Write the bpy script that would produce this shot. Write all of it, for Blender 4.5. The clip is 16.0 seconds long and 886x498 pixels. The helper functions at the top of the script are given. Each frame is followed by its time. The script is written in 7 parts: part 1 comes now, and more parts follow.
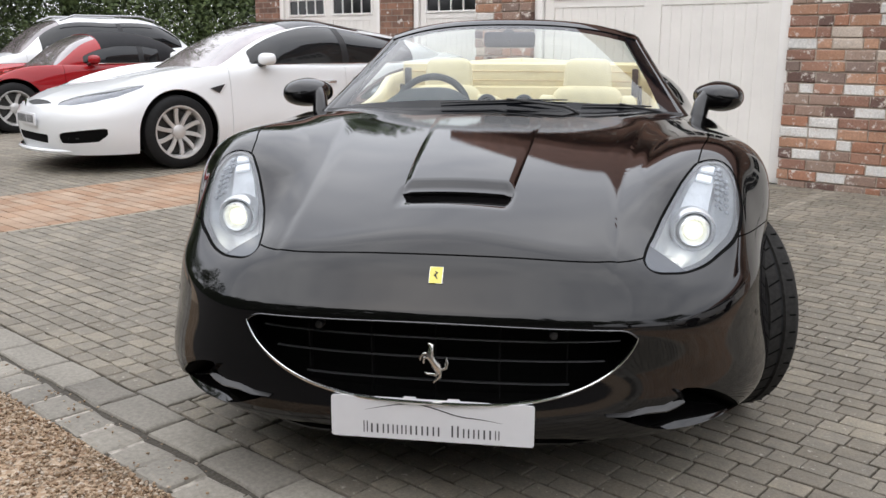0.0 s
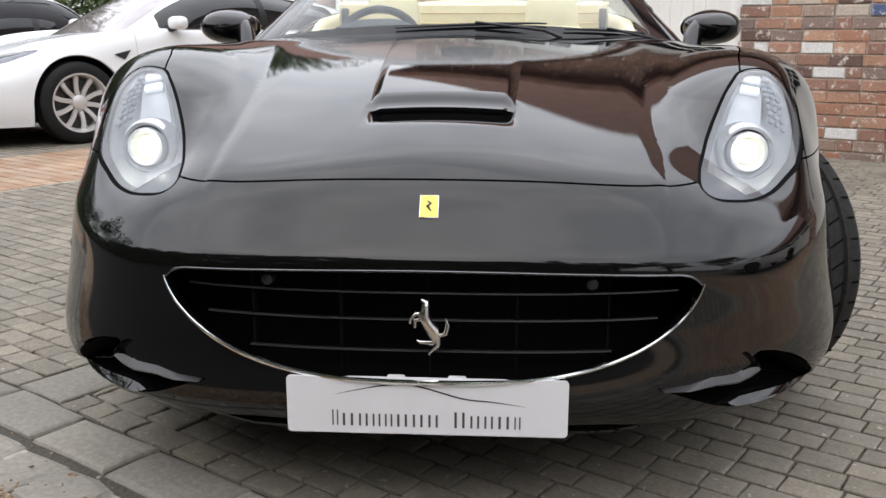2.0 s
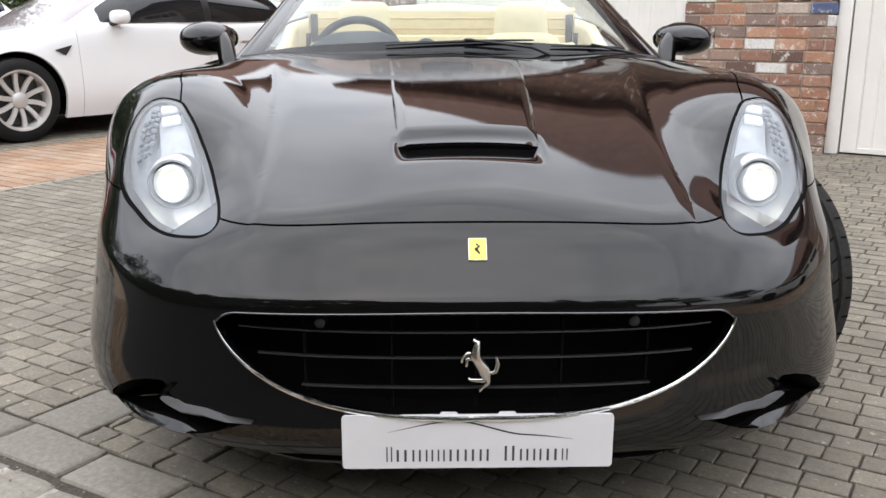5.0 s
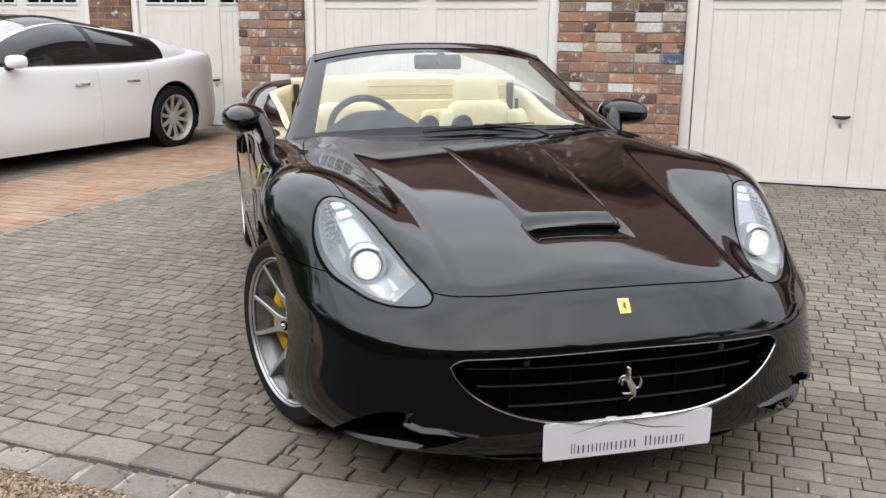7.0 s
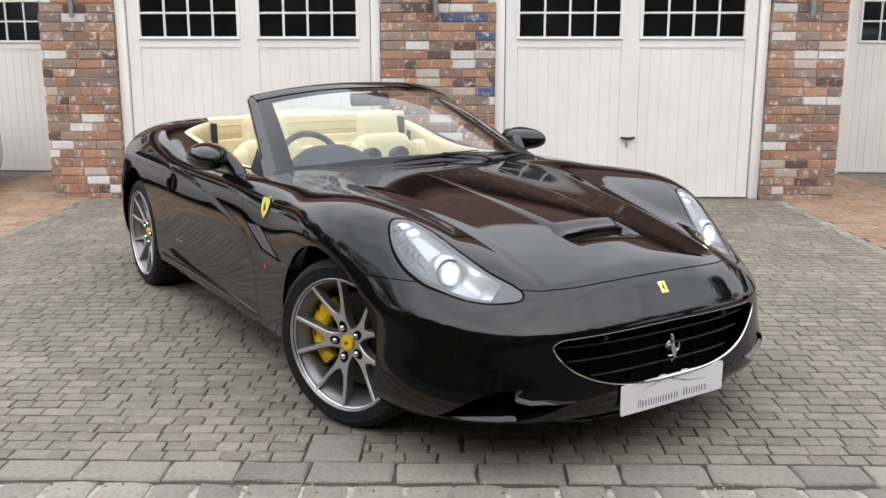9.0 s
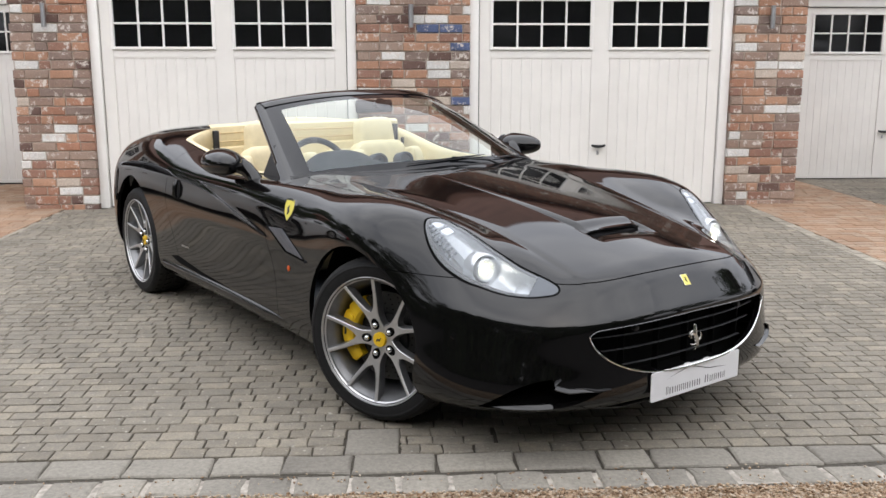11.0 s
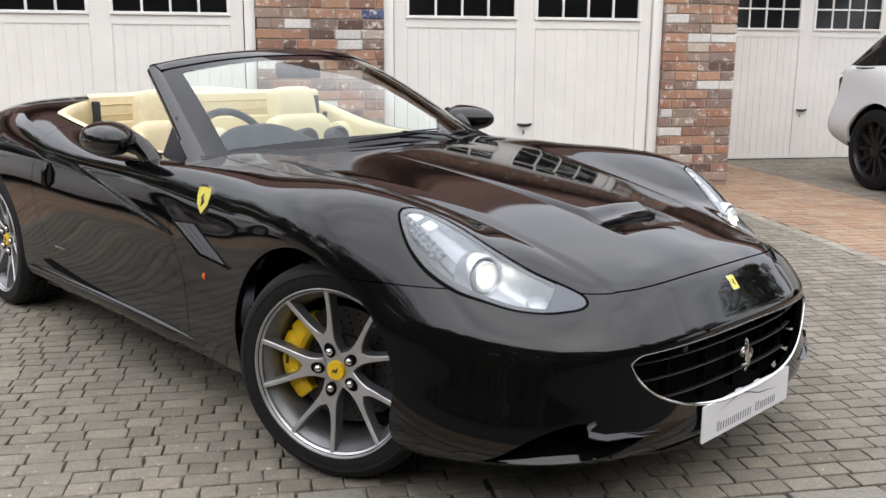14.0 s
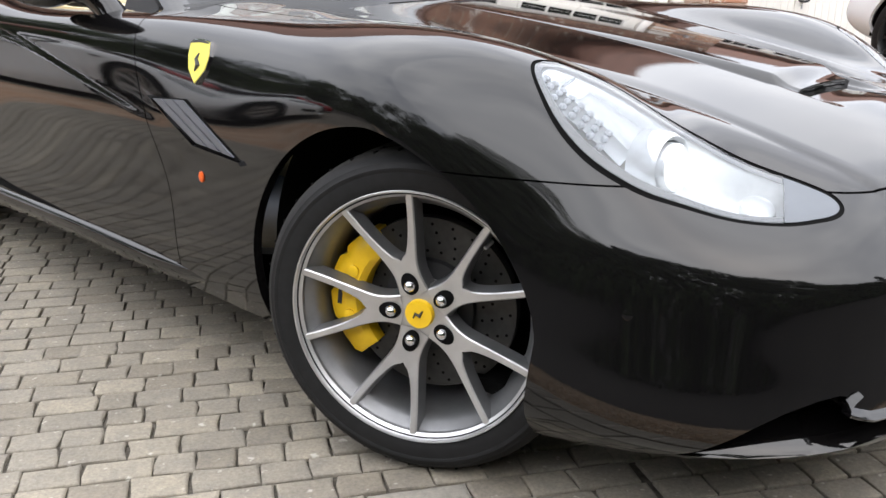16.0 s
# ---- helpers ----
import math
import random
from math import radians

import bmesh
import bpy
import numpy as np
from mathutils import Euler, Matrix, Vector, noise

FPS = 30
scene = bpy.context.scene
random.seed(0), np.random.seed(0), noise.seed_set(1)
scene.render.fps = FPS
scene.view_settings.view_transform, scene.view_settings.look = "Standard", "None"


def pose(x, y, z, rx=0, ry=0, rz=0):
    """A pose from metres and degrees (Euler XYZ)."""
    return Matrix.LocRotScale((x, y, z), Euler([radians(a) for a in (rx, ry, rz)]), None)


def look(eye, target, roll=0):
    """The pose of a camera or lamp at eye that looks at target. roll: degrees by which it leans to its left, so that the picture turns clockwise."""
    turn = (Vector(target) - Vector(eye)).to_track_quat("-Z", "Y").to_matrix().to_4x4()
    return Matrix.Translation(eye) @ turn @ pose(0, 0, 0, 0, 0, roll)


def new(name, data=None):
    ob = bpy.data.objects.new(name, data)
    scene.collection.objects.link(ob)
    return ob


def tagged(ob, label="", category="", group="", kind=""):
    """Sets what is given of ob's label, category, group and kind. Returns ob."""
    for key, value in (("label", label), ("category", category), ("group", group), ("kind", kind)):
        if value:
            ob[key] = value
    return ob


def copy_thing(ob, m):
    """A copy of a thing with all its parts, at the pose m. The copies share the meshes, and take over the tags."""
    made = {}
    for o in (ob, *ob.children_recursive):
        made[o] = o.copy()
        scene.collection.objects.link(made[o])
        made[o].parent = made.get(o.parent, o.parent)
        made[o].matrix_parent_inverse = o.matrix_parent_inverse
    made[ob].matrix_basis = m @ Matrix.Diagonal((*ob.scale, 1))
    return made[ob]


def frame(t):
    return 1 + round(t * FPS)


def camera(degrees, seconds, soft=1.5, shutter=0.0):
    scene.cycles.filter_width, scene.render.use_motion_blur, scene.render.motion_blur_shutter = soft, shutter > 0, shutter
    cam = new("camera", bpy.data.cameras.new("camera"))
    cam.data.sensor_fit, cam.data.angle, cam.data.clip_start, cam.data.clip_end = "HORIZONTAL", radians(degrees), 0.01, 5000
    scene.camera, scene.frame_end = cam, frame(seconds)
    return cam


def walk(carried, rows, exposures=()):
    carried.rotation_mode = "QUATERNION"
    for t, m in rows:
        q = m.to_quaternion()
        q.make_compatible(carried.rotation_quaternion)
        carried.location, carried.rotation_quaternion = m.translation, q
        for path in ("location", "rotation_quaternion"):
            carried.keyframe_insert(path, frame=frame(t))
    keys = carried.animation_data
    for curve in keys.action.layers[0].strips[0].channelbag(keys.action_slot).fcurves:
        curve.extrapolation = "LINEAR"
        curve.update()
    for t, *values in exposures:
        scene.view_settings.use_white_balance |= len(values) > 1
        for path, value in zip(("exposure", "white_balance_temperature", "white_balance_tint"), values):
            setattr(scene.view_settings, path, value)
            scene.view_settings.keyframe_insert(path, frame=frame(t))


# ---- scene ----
cam = camera(52.2, 16.0)
METRES, EYE, TILT, LEAN, TURN = 6.06, 1.188, 0.0, 0.0, 7.8
ROWS = [
    (0.0, 0.0, 0.0, 0.0, 0.03, -12.8, -0.13),
    (0.5, -0.0051, 0.0182, -0.0158, -0.83, -12.93, -0.14),
    (1.0, -0.0082, 0.049, -0.0307, -1.97, -13.05, -0.16),
    (1.5, -0.0154, 0.0722, -0.0374, -3.48, -13.13, -0.12),
    (2.0, -0.0235, 0.0959, -0.0438, -5.27, -13.25, -0.09),
    (2.5, -0.0256, 0.1155, -0.0506, -6.42, -13.33, -0.08),
    (3.0, -0.0277, 0.1261, -0.0532, -7.1, -13.39, -0.1),
    (3.5, -0.0286, 0.1282, -0.054, -7.65, -13.38, -0.1),
    (4.0, -0.0305, 0.129, -0.0529, -8.24, -13.42, -0.09),
    (4.5, -0.0342, 0.1244, -0.0452, -8.88, -13.76, -0.05),
    (5.0, -0.0611, 0.0962, -0.0232, -9.96, -14.46, -0.08),
    (7.5, -0.3002, 0.0239, 0.0375, -27.88, -13.51, -0.39),
    (8.0, -0.3639, 0.0282, 0.0383, -33.1, -12.91, -0.25),
    (8.5, -0.4116, 0.0402, 0.0382, -37.67, -12.35, -0.11),
    (9.0, -0.448, 0.0592, 0.0396, -41.45, -11.92, -0.02),
    (11.5, -0.5046, 0.0872, 0.0329, -45.53, -11.08, -0.04),
    (12.0, -0.4952, 0.1003, 0.0301, -46.22, -11.03, -0.12),
    (12.5, -0.4792, 0.1222, 0.0262, -46.96, -11.12, -0.18),
    (13.0, -0.4674, 0.1472, 0.0249, -48.38, -11.21, -0.26),
    (13.5, -0.4568, 0.1792, 0.0216, -50.74, -11.38, -0.31),
    (14.0, -0.4334, 0.2152, 0.0137, -52.5, -12.0, -0.34),
    (14.5, -0.4165, 0.2447, 0.0091, -53.07, -12.97, -0.44),
    (15.0, -0.401, 0.2854, -0.0011, -53.97, -14.26, -0.56),
    (15.5, -0.3829, 0.3187, -0.0141, -55.03, -15.62, -0.67),
    (16.0, -0.3544, 0.3571, -0.0286, -56.3, -17.53, -0.62),
]
walk(cam, [(t, pose(0.318, -2.115, EYE, TILT, LEAN, TURN) @ pose(METRES * x, METRES * y, METRES * z, 90 + pitch, roll, yaw)) for t, x, y, z, yaw, pitch, roll in ROWS], [(0.0, 0.3), (2.0, 0.42), (3.5, 0.8), (4.5, 0.66), (7.5, 0.42), (9.0, 0.44), (13.0, 0.43), (14.5, 0.46), (15.5, 0.62), (16.0, 1.2)])

# ---- world and light: bright overcast day ----
world = bpy.data.worlds.new("overcast_sky")
scene.world = world
world.use_nodes = True
wn, wl = world.node_tree.nodes, world.node_tree.links
bg = wn["Background"]
sky = wn.new("ShaderNodeTexSky")
sky.sky_type = "NISHITA"
sky.sun_disc = False
sky.sun_elevation, sky.sun_rotation = radians(48), radians(200)
sky.air_density, sky.dust_density = 1.0, 4.0
cloud_at = wn.new("ShaderNodeTexCoord")
cloud_map = wn.new("ShaderNodeMapping")
cloud_map.inputs["Scale"].default_value = (1.6, 1.6, 3.5)
cloud = wn.new("ShaderNodeTexNoise")
cloud.inputs["Scale"].default_value, cloud.inputs["Detail"].default_value, cloud.inputs["Roughness"].default_value = 1.6, 5, 0.55
ramp = wn.new("ShaderNodeValToRGB")
ramp.color_ramp.elements[0].position, ramp.color_ramp.elements[0].color = 0.3, (7.25, 7.5, 8.3, 1)
ramp.color_ramp.elements[1].position, ramp.color_ramp.elements[1].color = 0.72, (12.15, 12.2, 12.6, 1)
blend = wn.new("ShaderNodeMix")
blend.data_type = "RGBA"
blend.inputs["Factor"].default_value = 0.88
wl.new(cloud_at.outputs["Generated"], cloud_map.inputs["Vector"])
wl.new(cloud_map.outputs["Vector"], cloud.inputs["Vector"])
wl.new(cloud.outputs["Fac"], ramp.inputs["Fac"])
wl.new(sky.outputs["Color"], blend.inputs["A"])
# an overcast sky grows brighter towards the zenith
height_of = wn.new("ShaderNodeSeparateXYZ")
rise_of = wn.new("ShaderNodeMapRange")
rise_of.inputs["From Min"].default_value, rise_of.inputs["From Max"].default_value = 0.0, 0.75
rise_of.inputs["To Min"].default_value, rise_of.inputs["To Max"].default_value = 0.72, 1.32
grow = wn.new("ShaderNodeVectorMath")
grow.operation = "SCALE"
wl.new(cloud_at.outputs["Generated"], height_of.inputs["Vector"])
wl.new(height_of.outputs["Z"], rise_of.inputs["Value"])
wl.new(ramp.outputs["Color"], grow.inputs[0])
wl.new(rise_of.outputs["Result"], grow.inputs["Scale"])
wl.new(grow.outputs["Vector"], blend.inputs["B"])
wl.new(blend.outputs["Result"], bg.inputs["Color"])
bg.inputs["Strength"].default_value = 0.15
sun = new("sun", bpy.data.lights.new("sun", "SUN"))
sun.data.energy, sun.data.angle, sun.data.color = 0.6, radians(110), (1.0, 0.96, 0.9)
sun.matrix_world = look((-3, -6, 9), (0, 0, 0))

# ---- small tools ----
def natural(xs, ys):
    """A natural cubic through the knots, for one or many columns of values."""
    xs, ys = np.asarray(xs, float), np.asarray(ys, float)
    n, h = len(xs), np.diff(xs)
    a = np.eye(n)
    b = np.zeros(ys.shape)
    for i in range(1, n - 1):
        a[i, i - 1], a[i, i], a[i, i + 1] = h[i - 1], 2 * (h[i - 1] + h[i]), h[i]
        b[i] = 6 * ((ys[i + 1] - ys[i]) / h[i] - (ys[i] - ys[i - 1]) / h[i - 1])
    m = np.linalg.solve(a, b)

    def at(t):
        t = np.asarray(t, float)
        i = np.clip(np.searchsorted(xs, t) - 1, 0, n - 2)
        d, e, w = t - xs[i], xs[i + 1] - t, h[i]
        if ys.ndim > 1:
            d, e, w = d[..., None], e[..., None], w[..., None]
        return (m[i] * e ** 3 + m[i + 1] * d ** 3) / (6 * w) + (ys[i] / w - m[i] * w / 6) * e + (ys[i + 1] / w - m[i + 1] * w / 6) * d

    return at


def smooth(a, b, t):
    t = np.clip((np.asarray(t, float) - a) / (b - a), 0, 1)
    return t * t * (3 - 2 * t)


def holder(name, m=None, label="", category="", group="", kind=""):
    ob = new(name)
    ob.empty_display_size = 0.1
    if m is not None:
        ob.matrix_basis = m
    return tagged(ob, label, category, group, kind)


def link_mesh(name, mesh, mat, parent=None, label=""):
    if mat is not None:
        mesh.materials.append(mat)
    ob = new(name, mesh)
    if parent is not None:
        ob.parent = parent
    return tagged(ob, label)


def part(name, bm, mat, parent=None, label="", soft=True, angle=35):
    """Links a bmesh as one mesh object under a thing or part."""
    mesh = bpy.data.meshes.new(name)
    bmesh.ops.recalc_face_normals(bm, faces=bm.faces)
    if soft:
        lim = radians(angle)
        for f in bm.faces:
            f.smooth = True
        for e in bm.edges:
            if len(e.link_faces) == 2 and e.calc_face_angle(0) > lim:
                e.smooth = False
    bm.to_mesh(mesh)
    bm.free()
    return link_mesh(name, mesh, mat, parent, label)


def box(bm, x0, x1, y0, y1, z0, z1, m=None, bevel=0.0, segs=2):
    g = bmesh.ops.create_cube(bm, size=1)
    vs = g["verts"]
    for v in vs:
        v.co = Vector(((x0 + x1) / 2 + v.co.x * (x1 - x0), (y0 + y1) / 2 + v.co.y * (y1 - y0), (z0 + z1) / 2 + v.co.z * (z1 - z0)))
    if bevel:
        es = list({e for v in vs for e in v.link_edges})
        r = bmesh.ops.bevel(bm, geom=es, offset=bevel, segments=segs, profile=0.5, affect="EDGES")
        vs = list({v for f in r["faces"] for v in f.verts} | {v for v in vs if v.is_valid})
    if m is not None:
        for v in vs:
            v.co = m @ v.co
    return vs


def boxed(name, dims, mat, parent=None, label="", m=None, bevel=0.0, segs=2):
    bm = bmesh.new()
    box(bm, *dims, m=m, bevel=bevel, segs=segs)
    return part(name, bm, mat, parent, label)


def lathe(bm, profile, n=48, m=None, closed=False):
    """Turns (radius, height) points about z."""
    rings = []
    for r, h in profile:
        rings.append([bm.verts.new((r * math.cos(2 * math.pi * i / n), r * math.sin(2 * math.pi * i / n), h)) for i in range(n)])
    pairs = list(zip(rings, rings[1:])) + ([(rings[-1], rings[0])] if closed else [])
    for a, b in pairs:
        for i in range(n):
            bm.faces.new((a[i], a[(i + 1) % n], b[(i + 1) % n], b[i]))
    if not closed:
        for ring in (rings[0], rings[-1]):
            bm.faces.new(ring)
    vs = [v for r in rings for v in r]
    if m is not None:
        for v in vs:
            v.co = m @ v.co
    return vs


def tube(bm, pts, r, n=10, cap=True):
    """A round rod along points; r is one radius or one for each point."""
    pts = [Vector(p) for p in pts]
    rs = r if isinstance(r, (list, tuple)) else [r] * len(pts)
    rings, side = [], None
    for i, p in enumerate(pts):
        d = (pts[min(i + 1, len(pts) - 1)] - pts[max(i - 1, 0)]).normalized()
        if side is None:
            side = d.orthogonal().normalized()
        side = (side - d * side.dot(d)).normalized()
        up = d.cross(side)
        rings.append([bm.verts.new(p + rs[i] * (side * math.cos(2 * math.pi * k / n) + up * math.sin(2 * math.pi * k / n))) for k in range(n)])
    for a, b in zip(rings, rings[1:]):
        for k in range(n):
            bm.faces.new((a[k], a[(k + 1) % n], b[(k + 1) % n], b[k]))
    if cap:
        bm.faces.new(rings[0])
        bm.faces.new(rings[-1])


def slab(bm, outline, z0, z1, m=None, bevel=0.0):
    """A flat plate from a plan outline."""
    lo = [bm.verts.new((x, y, z0)) for x, y in outline]
    hi = [bm.verts.new((x, y, z1)) for x, y in outline]
    n = len(lo)
    top = bm.faces.new(hi)
    bm.faces.new(lo[::-1])
    for i in range(n):
        bm.faces.new((lo[i], lo[(i + 1) % n], hi[(i + 1) % n], hi[i]))
    vs = lo + hi
    if bevel:
        r = bmesh.ops.bevel(bm, geom=list(top.edges), offset=bevel, segments=2, profile=0.5, affect="EDGES")
        vs = list({v for f in r["faces"] for v in f.verts} | {v for v in vs if v.is_valid})
    if m is not None:
        for v in vs:
            v.co = m @ v.co
    return vs


# ---- panels cut from one smooth skin ----
def skin(P):
    """Vertices, normals and triangles of a grid of points."""
    nu, nv = P.shape[:2]
    V = P.reshape(-1, 3)
    i = np.arange(nu * nv).reshape(nu, nv)
    a, b, c, d = i[:-1, :-1].ravel(), i[1:, :-1].ravel(), i[1:, 1:].ravel(), i[:-1, 1:].ravel()
    F = np.concatenate([np.stack([a, b, c], 1), np.stack([a, c, d], 1)])
    e = np.cross(V[F[:, 1]] - V[F[:, 0]], V[F[:, 2]] - V[F[:, 0]])
    N = np.zeros_like(V)
    for k in range(3):
        np.add.at(N, F[:, k], e)
    N /= np.maximum(np.linalg.norm(N, axis=1, keepdims=True), 1e-12)
    return V, N, F[np.linalg.norm(e, axis=1) > 1e-10]


def cut(S, f):
    """Splits a skin along f = 0; gives the side where f > 0 and the other."""
    V, N, F = S
    d = np.asarray(f(V[:, 0], V[:, 1], V[:, 2]), float).copy()
    d[np.abs(d) < 2e-5] = 2e-5
    s = (d > 0)[F]
    k = s.sum(1)
    plus, minus = [F[k == 3]], [F[k == 0]]
    mixed = F[(k == 1) | (k == 2)]
    nv, nn, made, tp, tm = [], [], {}, [], []

    def mid(a, b):
        key = (a, b) if a < b else (b, a)
        if key not in made:
            t = d[a] / (d[a] - d[b])
            made[key] = len(V) + len(nv)
            nv.append(V[a] + t * (V[b] - V[a]))
            n = N[a] + t * (N[b] - N[a])
            nn.append(n / max(np.linalg.norm(n), 1e-12))
        return made[key]

    for tri in mixed:
        a, b, c = (int(q) for q in tri)
        while (d[a] > 0) == (d[b] > 0) or (d[a] > 0) == (d[c] > 0):
            a, b, c = b, c, a
        p, q = mid(a, b), mid(a, c)
        one, two = (tp, tm) if d[a] > 0 else (tm, tp)
        one.append((a, p, q))
        two += [(p, b, c), (p, c, q)]
    V2 = np.concatenate([V, np.array(nv).reshape(-1, 3)])
    N2 = np.concatenate([N, np.array(nn).reshape(-1, 3)])
    out = []
    for keep, extra in ((plus, tp), (minus, tm)):
        out.append((V2, N2, np.concatenate(keep + [np.array(extra, int).reshape(-1, 3)])))
    return out


def rim_edges(F):
    e = np.concatenate([F[:, [0, 1]], F[:, [1, 2]], F[:, [2, 0]]])
    key = np.sort(e, 1)
    _, first, count = np.unique(key, axis=0, return_index=True, return_counts=True)
    return e[first[count == 1]]


def panel(name, S, mat, parent, label="", fold=0.015, lift=0.0, where=None):
    """One panel of a skin, with its edges folded inwards by fold."""
    V, N, F = S
    used, inv = np.unique(F, return_inverse=True)
    V, N, F = V[used] + lift * N[used], N[used], inv.reshape(-1, 3)
    verts, norms, faces = list(map(tuple, V)), list(map(tuple, N)), F.tolist()
    if fold:
        for a, b in rim_edges(F):
            if where is not None and not where(*((V[a] + V[b]) / 2)):
                continue
            i = len(verts)
            verts += [tuple(V[a]), tuple(V[b]), tuple(V[b] - fold * N[b]), tuple(V[a] - fold * N[a])]
            norms += [(0, 0, 0)] * 4
            faces.append((i + 1, i, i + 3, i + 2))
    mesh = bpy.data.meshes.new(name)
    mesh.from_pydata(verts, [], faces)
    mesh.polygons.foreach_set("use_smooth", [True] * len(faces))
    mesh.update()
    mesh.normals_split_custom_set_from_vertices(norms)
    return link_mesh(name, mesh, mat, parent, label)


def rings(outline, mid_front, mid_rear, knots, inset, height, us, n_v=150, power=0.5):
    """A car's skin: levels from the sill up to the middle line, each with its inset from the plan outline and its height along it."""
    B = outline(us)
    soft = 0.12
    ym = mid_front + soft * np.logaddexp(0, (B[:, 1] - mid_front) / soft) - soft * np.logaddexp(0, (B[:, 1] - mid_rear) / soft)
    M = np.stack([np.zeros_like(ym), ym], 1)
    W = np.stack([natural(knots, w)(us) for w in inset], 1)
    Z = np.stack([natural(knots, z)(us) for z in height], 1)
    span = np.linalg.norm(M - B, axis=1)[:, None]
    P = np.zeros((len(us), n_v, 3))
    for i in range(len(us)):
        step = np.hypot(np.diff(W[i]) * span[i], np.diff(Z[i])) ** power
        q = np.concatenate([[0], np.cumsum(step)])
        f = natural(q, np.stack([W[i], Z[i]], 1))
        t = f(np.linspace(0, q[-1], n_v))
        t[-1] = W[i, -1], Z[i, -1]
        P[i, :, :2] = B[i] + (M[i] - B[i]) * t[:, :1]
        P[i, :, 2] = t[:, 1]
    return P

# ---- materials ----
def nodes(name):
    m = bpy.data.materials.new(name)
    m.use_nodes = True
    return m, m.node_tree.nodes, m.node_tree.links, m.node_tree.nodes["Principled BSDF"]


def set_in(b, **kw):
    for k, v in kw.items():
        b.inputs[k.replace("_", " ")].default_value = v


def coords(n, l, space="Object", scale=(1, 1, 1)):
    tc, mp = n.new("ShaderNodeTexCoord"), n.new("ShaderNodeMapping")
    mp.inputs["Scale"].default_value = scale
    l.new(tc.outputs[space], mp.inputs["Vector"])
    return mp.outputs["Vector"]


def noise_at(n, l, vec, scale, detail=4, rough=0.6):
    t = n.new("ShaderNodeTexNoise")
    set_in(t, Scale=scale, Detail=detail, Roughness=rough)
    l.new(vec, t.inputs["Vector"])
    return t.outputs["Fac"]


def ramp_of(n, l, fac, stops, mode="LINEAR"):
    r = n.new("ShaderNodeValToRGB")
    r.color_ramp.interpolation = mode
    els = r.color_ramp.elements
    while len(els) < len(stops):
        els.new(0.5)
    for e, (p, c) in zip(els, stops):
        e.position, e.color = p, (*c, 1)
    l.new(fac, r.inputs["Fac"])
    return r.outputs["Color"]


def mixed(n, l, fac, a, b, mode="MIX"):
    m = n.new("ShaderNodeMix")
    m.data_type, m.blend_type = "RGBA", mode
    for sock, v in (("Factor", fac), ("A", a), ("B", b)):
        i = [s for s in m.inputs if s.name == sock and (s.type == "RGBA" or sock == "Factor" and s.type == "VALUE")][0]
        if isinstance(v, (int, float)):
            i.default_value = v
        elif isinstance(v, tuple):
            i.default_value = (*v, 1)
        else:
            l.new(v, i)
    return [s for s in m.outputs if s.type == "RGBA"][0]


def bump_of(n, l, height, b, strength=0.3, dist=0.002, after=None):
    k = n.new("ShaderNodeBump")
    set_in(k, Strength=strength, Distance=dist)
    l.new(height, k.inputs["Height"])
    if after is not None:
        l.new(after, k.inputs["Normal"])
    l.new(k.outputs["Normal"], b.inputs["Normal"])
    return k.outputs["Normal"]


def plain(name, colour, rough=0.5, metal=0.0, vary=0.08, scale=30, bump=0.0, **kw):
    """A painted, rubber, metal or plastic surface with slight mottling of colour and gloss."""
    m, n, l, b = nodes(name)
    v = coords(n, l)
    f = noise_at(n, l, v, scale)
    lo = tuple(c * (1 - vary) for c in colour)
    hi = tuple(min(1, c * (1 + vary)) for c in colour)
    l.new(ramp_of(n, l, f, [(0.3, lo), (0.7, hi)]), b.inputs["Base Color"])
    set_in(b, Metallic=metal, Roughness=rough, **kw)
    g = n.new("ShaderNodeMapRange")
    set_in(g, To_Min=max(0.0, rough - 0.06), To_Max=min(1, rough + 0.08))
    l.new(noise_at(n, l, v, scale * 0.2, 6), g.inputs["Value"])
    l.new(g.outputs["Result"], b.inputs["Roughness"])
    if bump:
        bump_of(n, l, noise_at(n, l, v, scale * 6, 3), b, bump, 0.001)
    return m


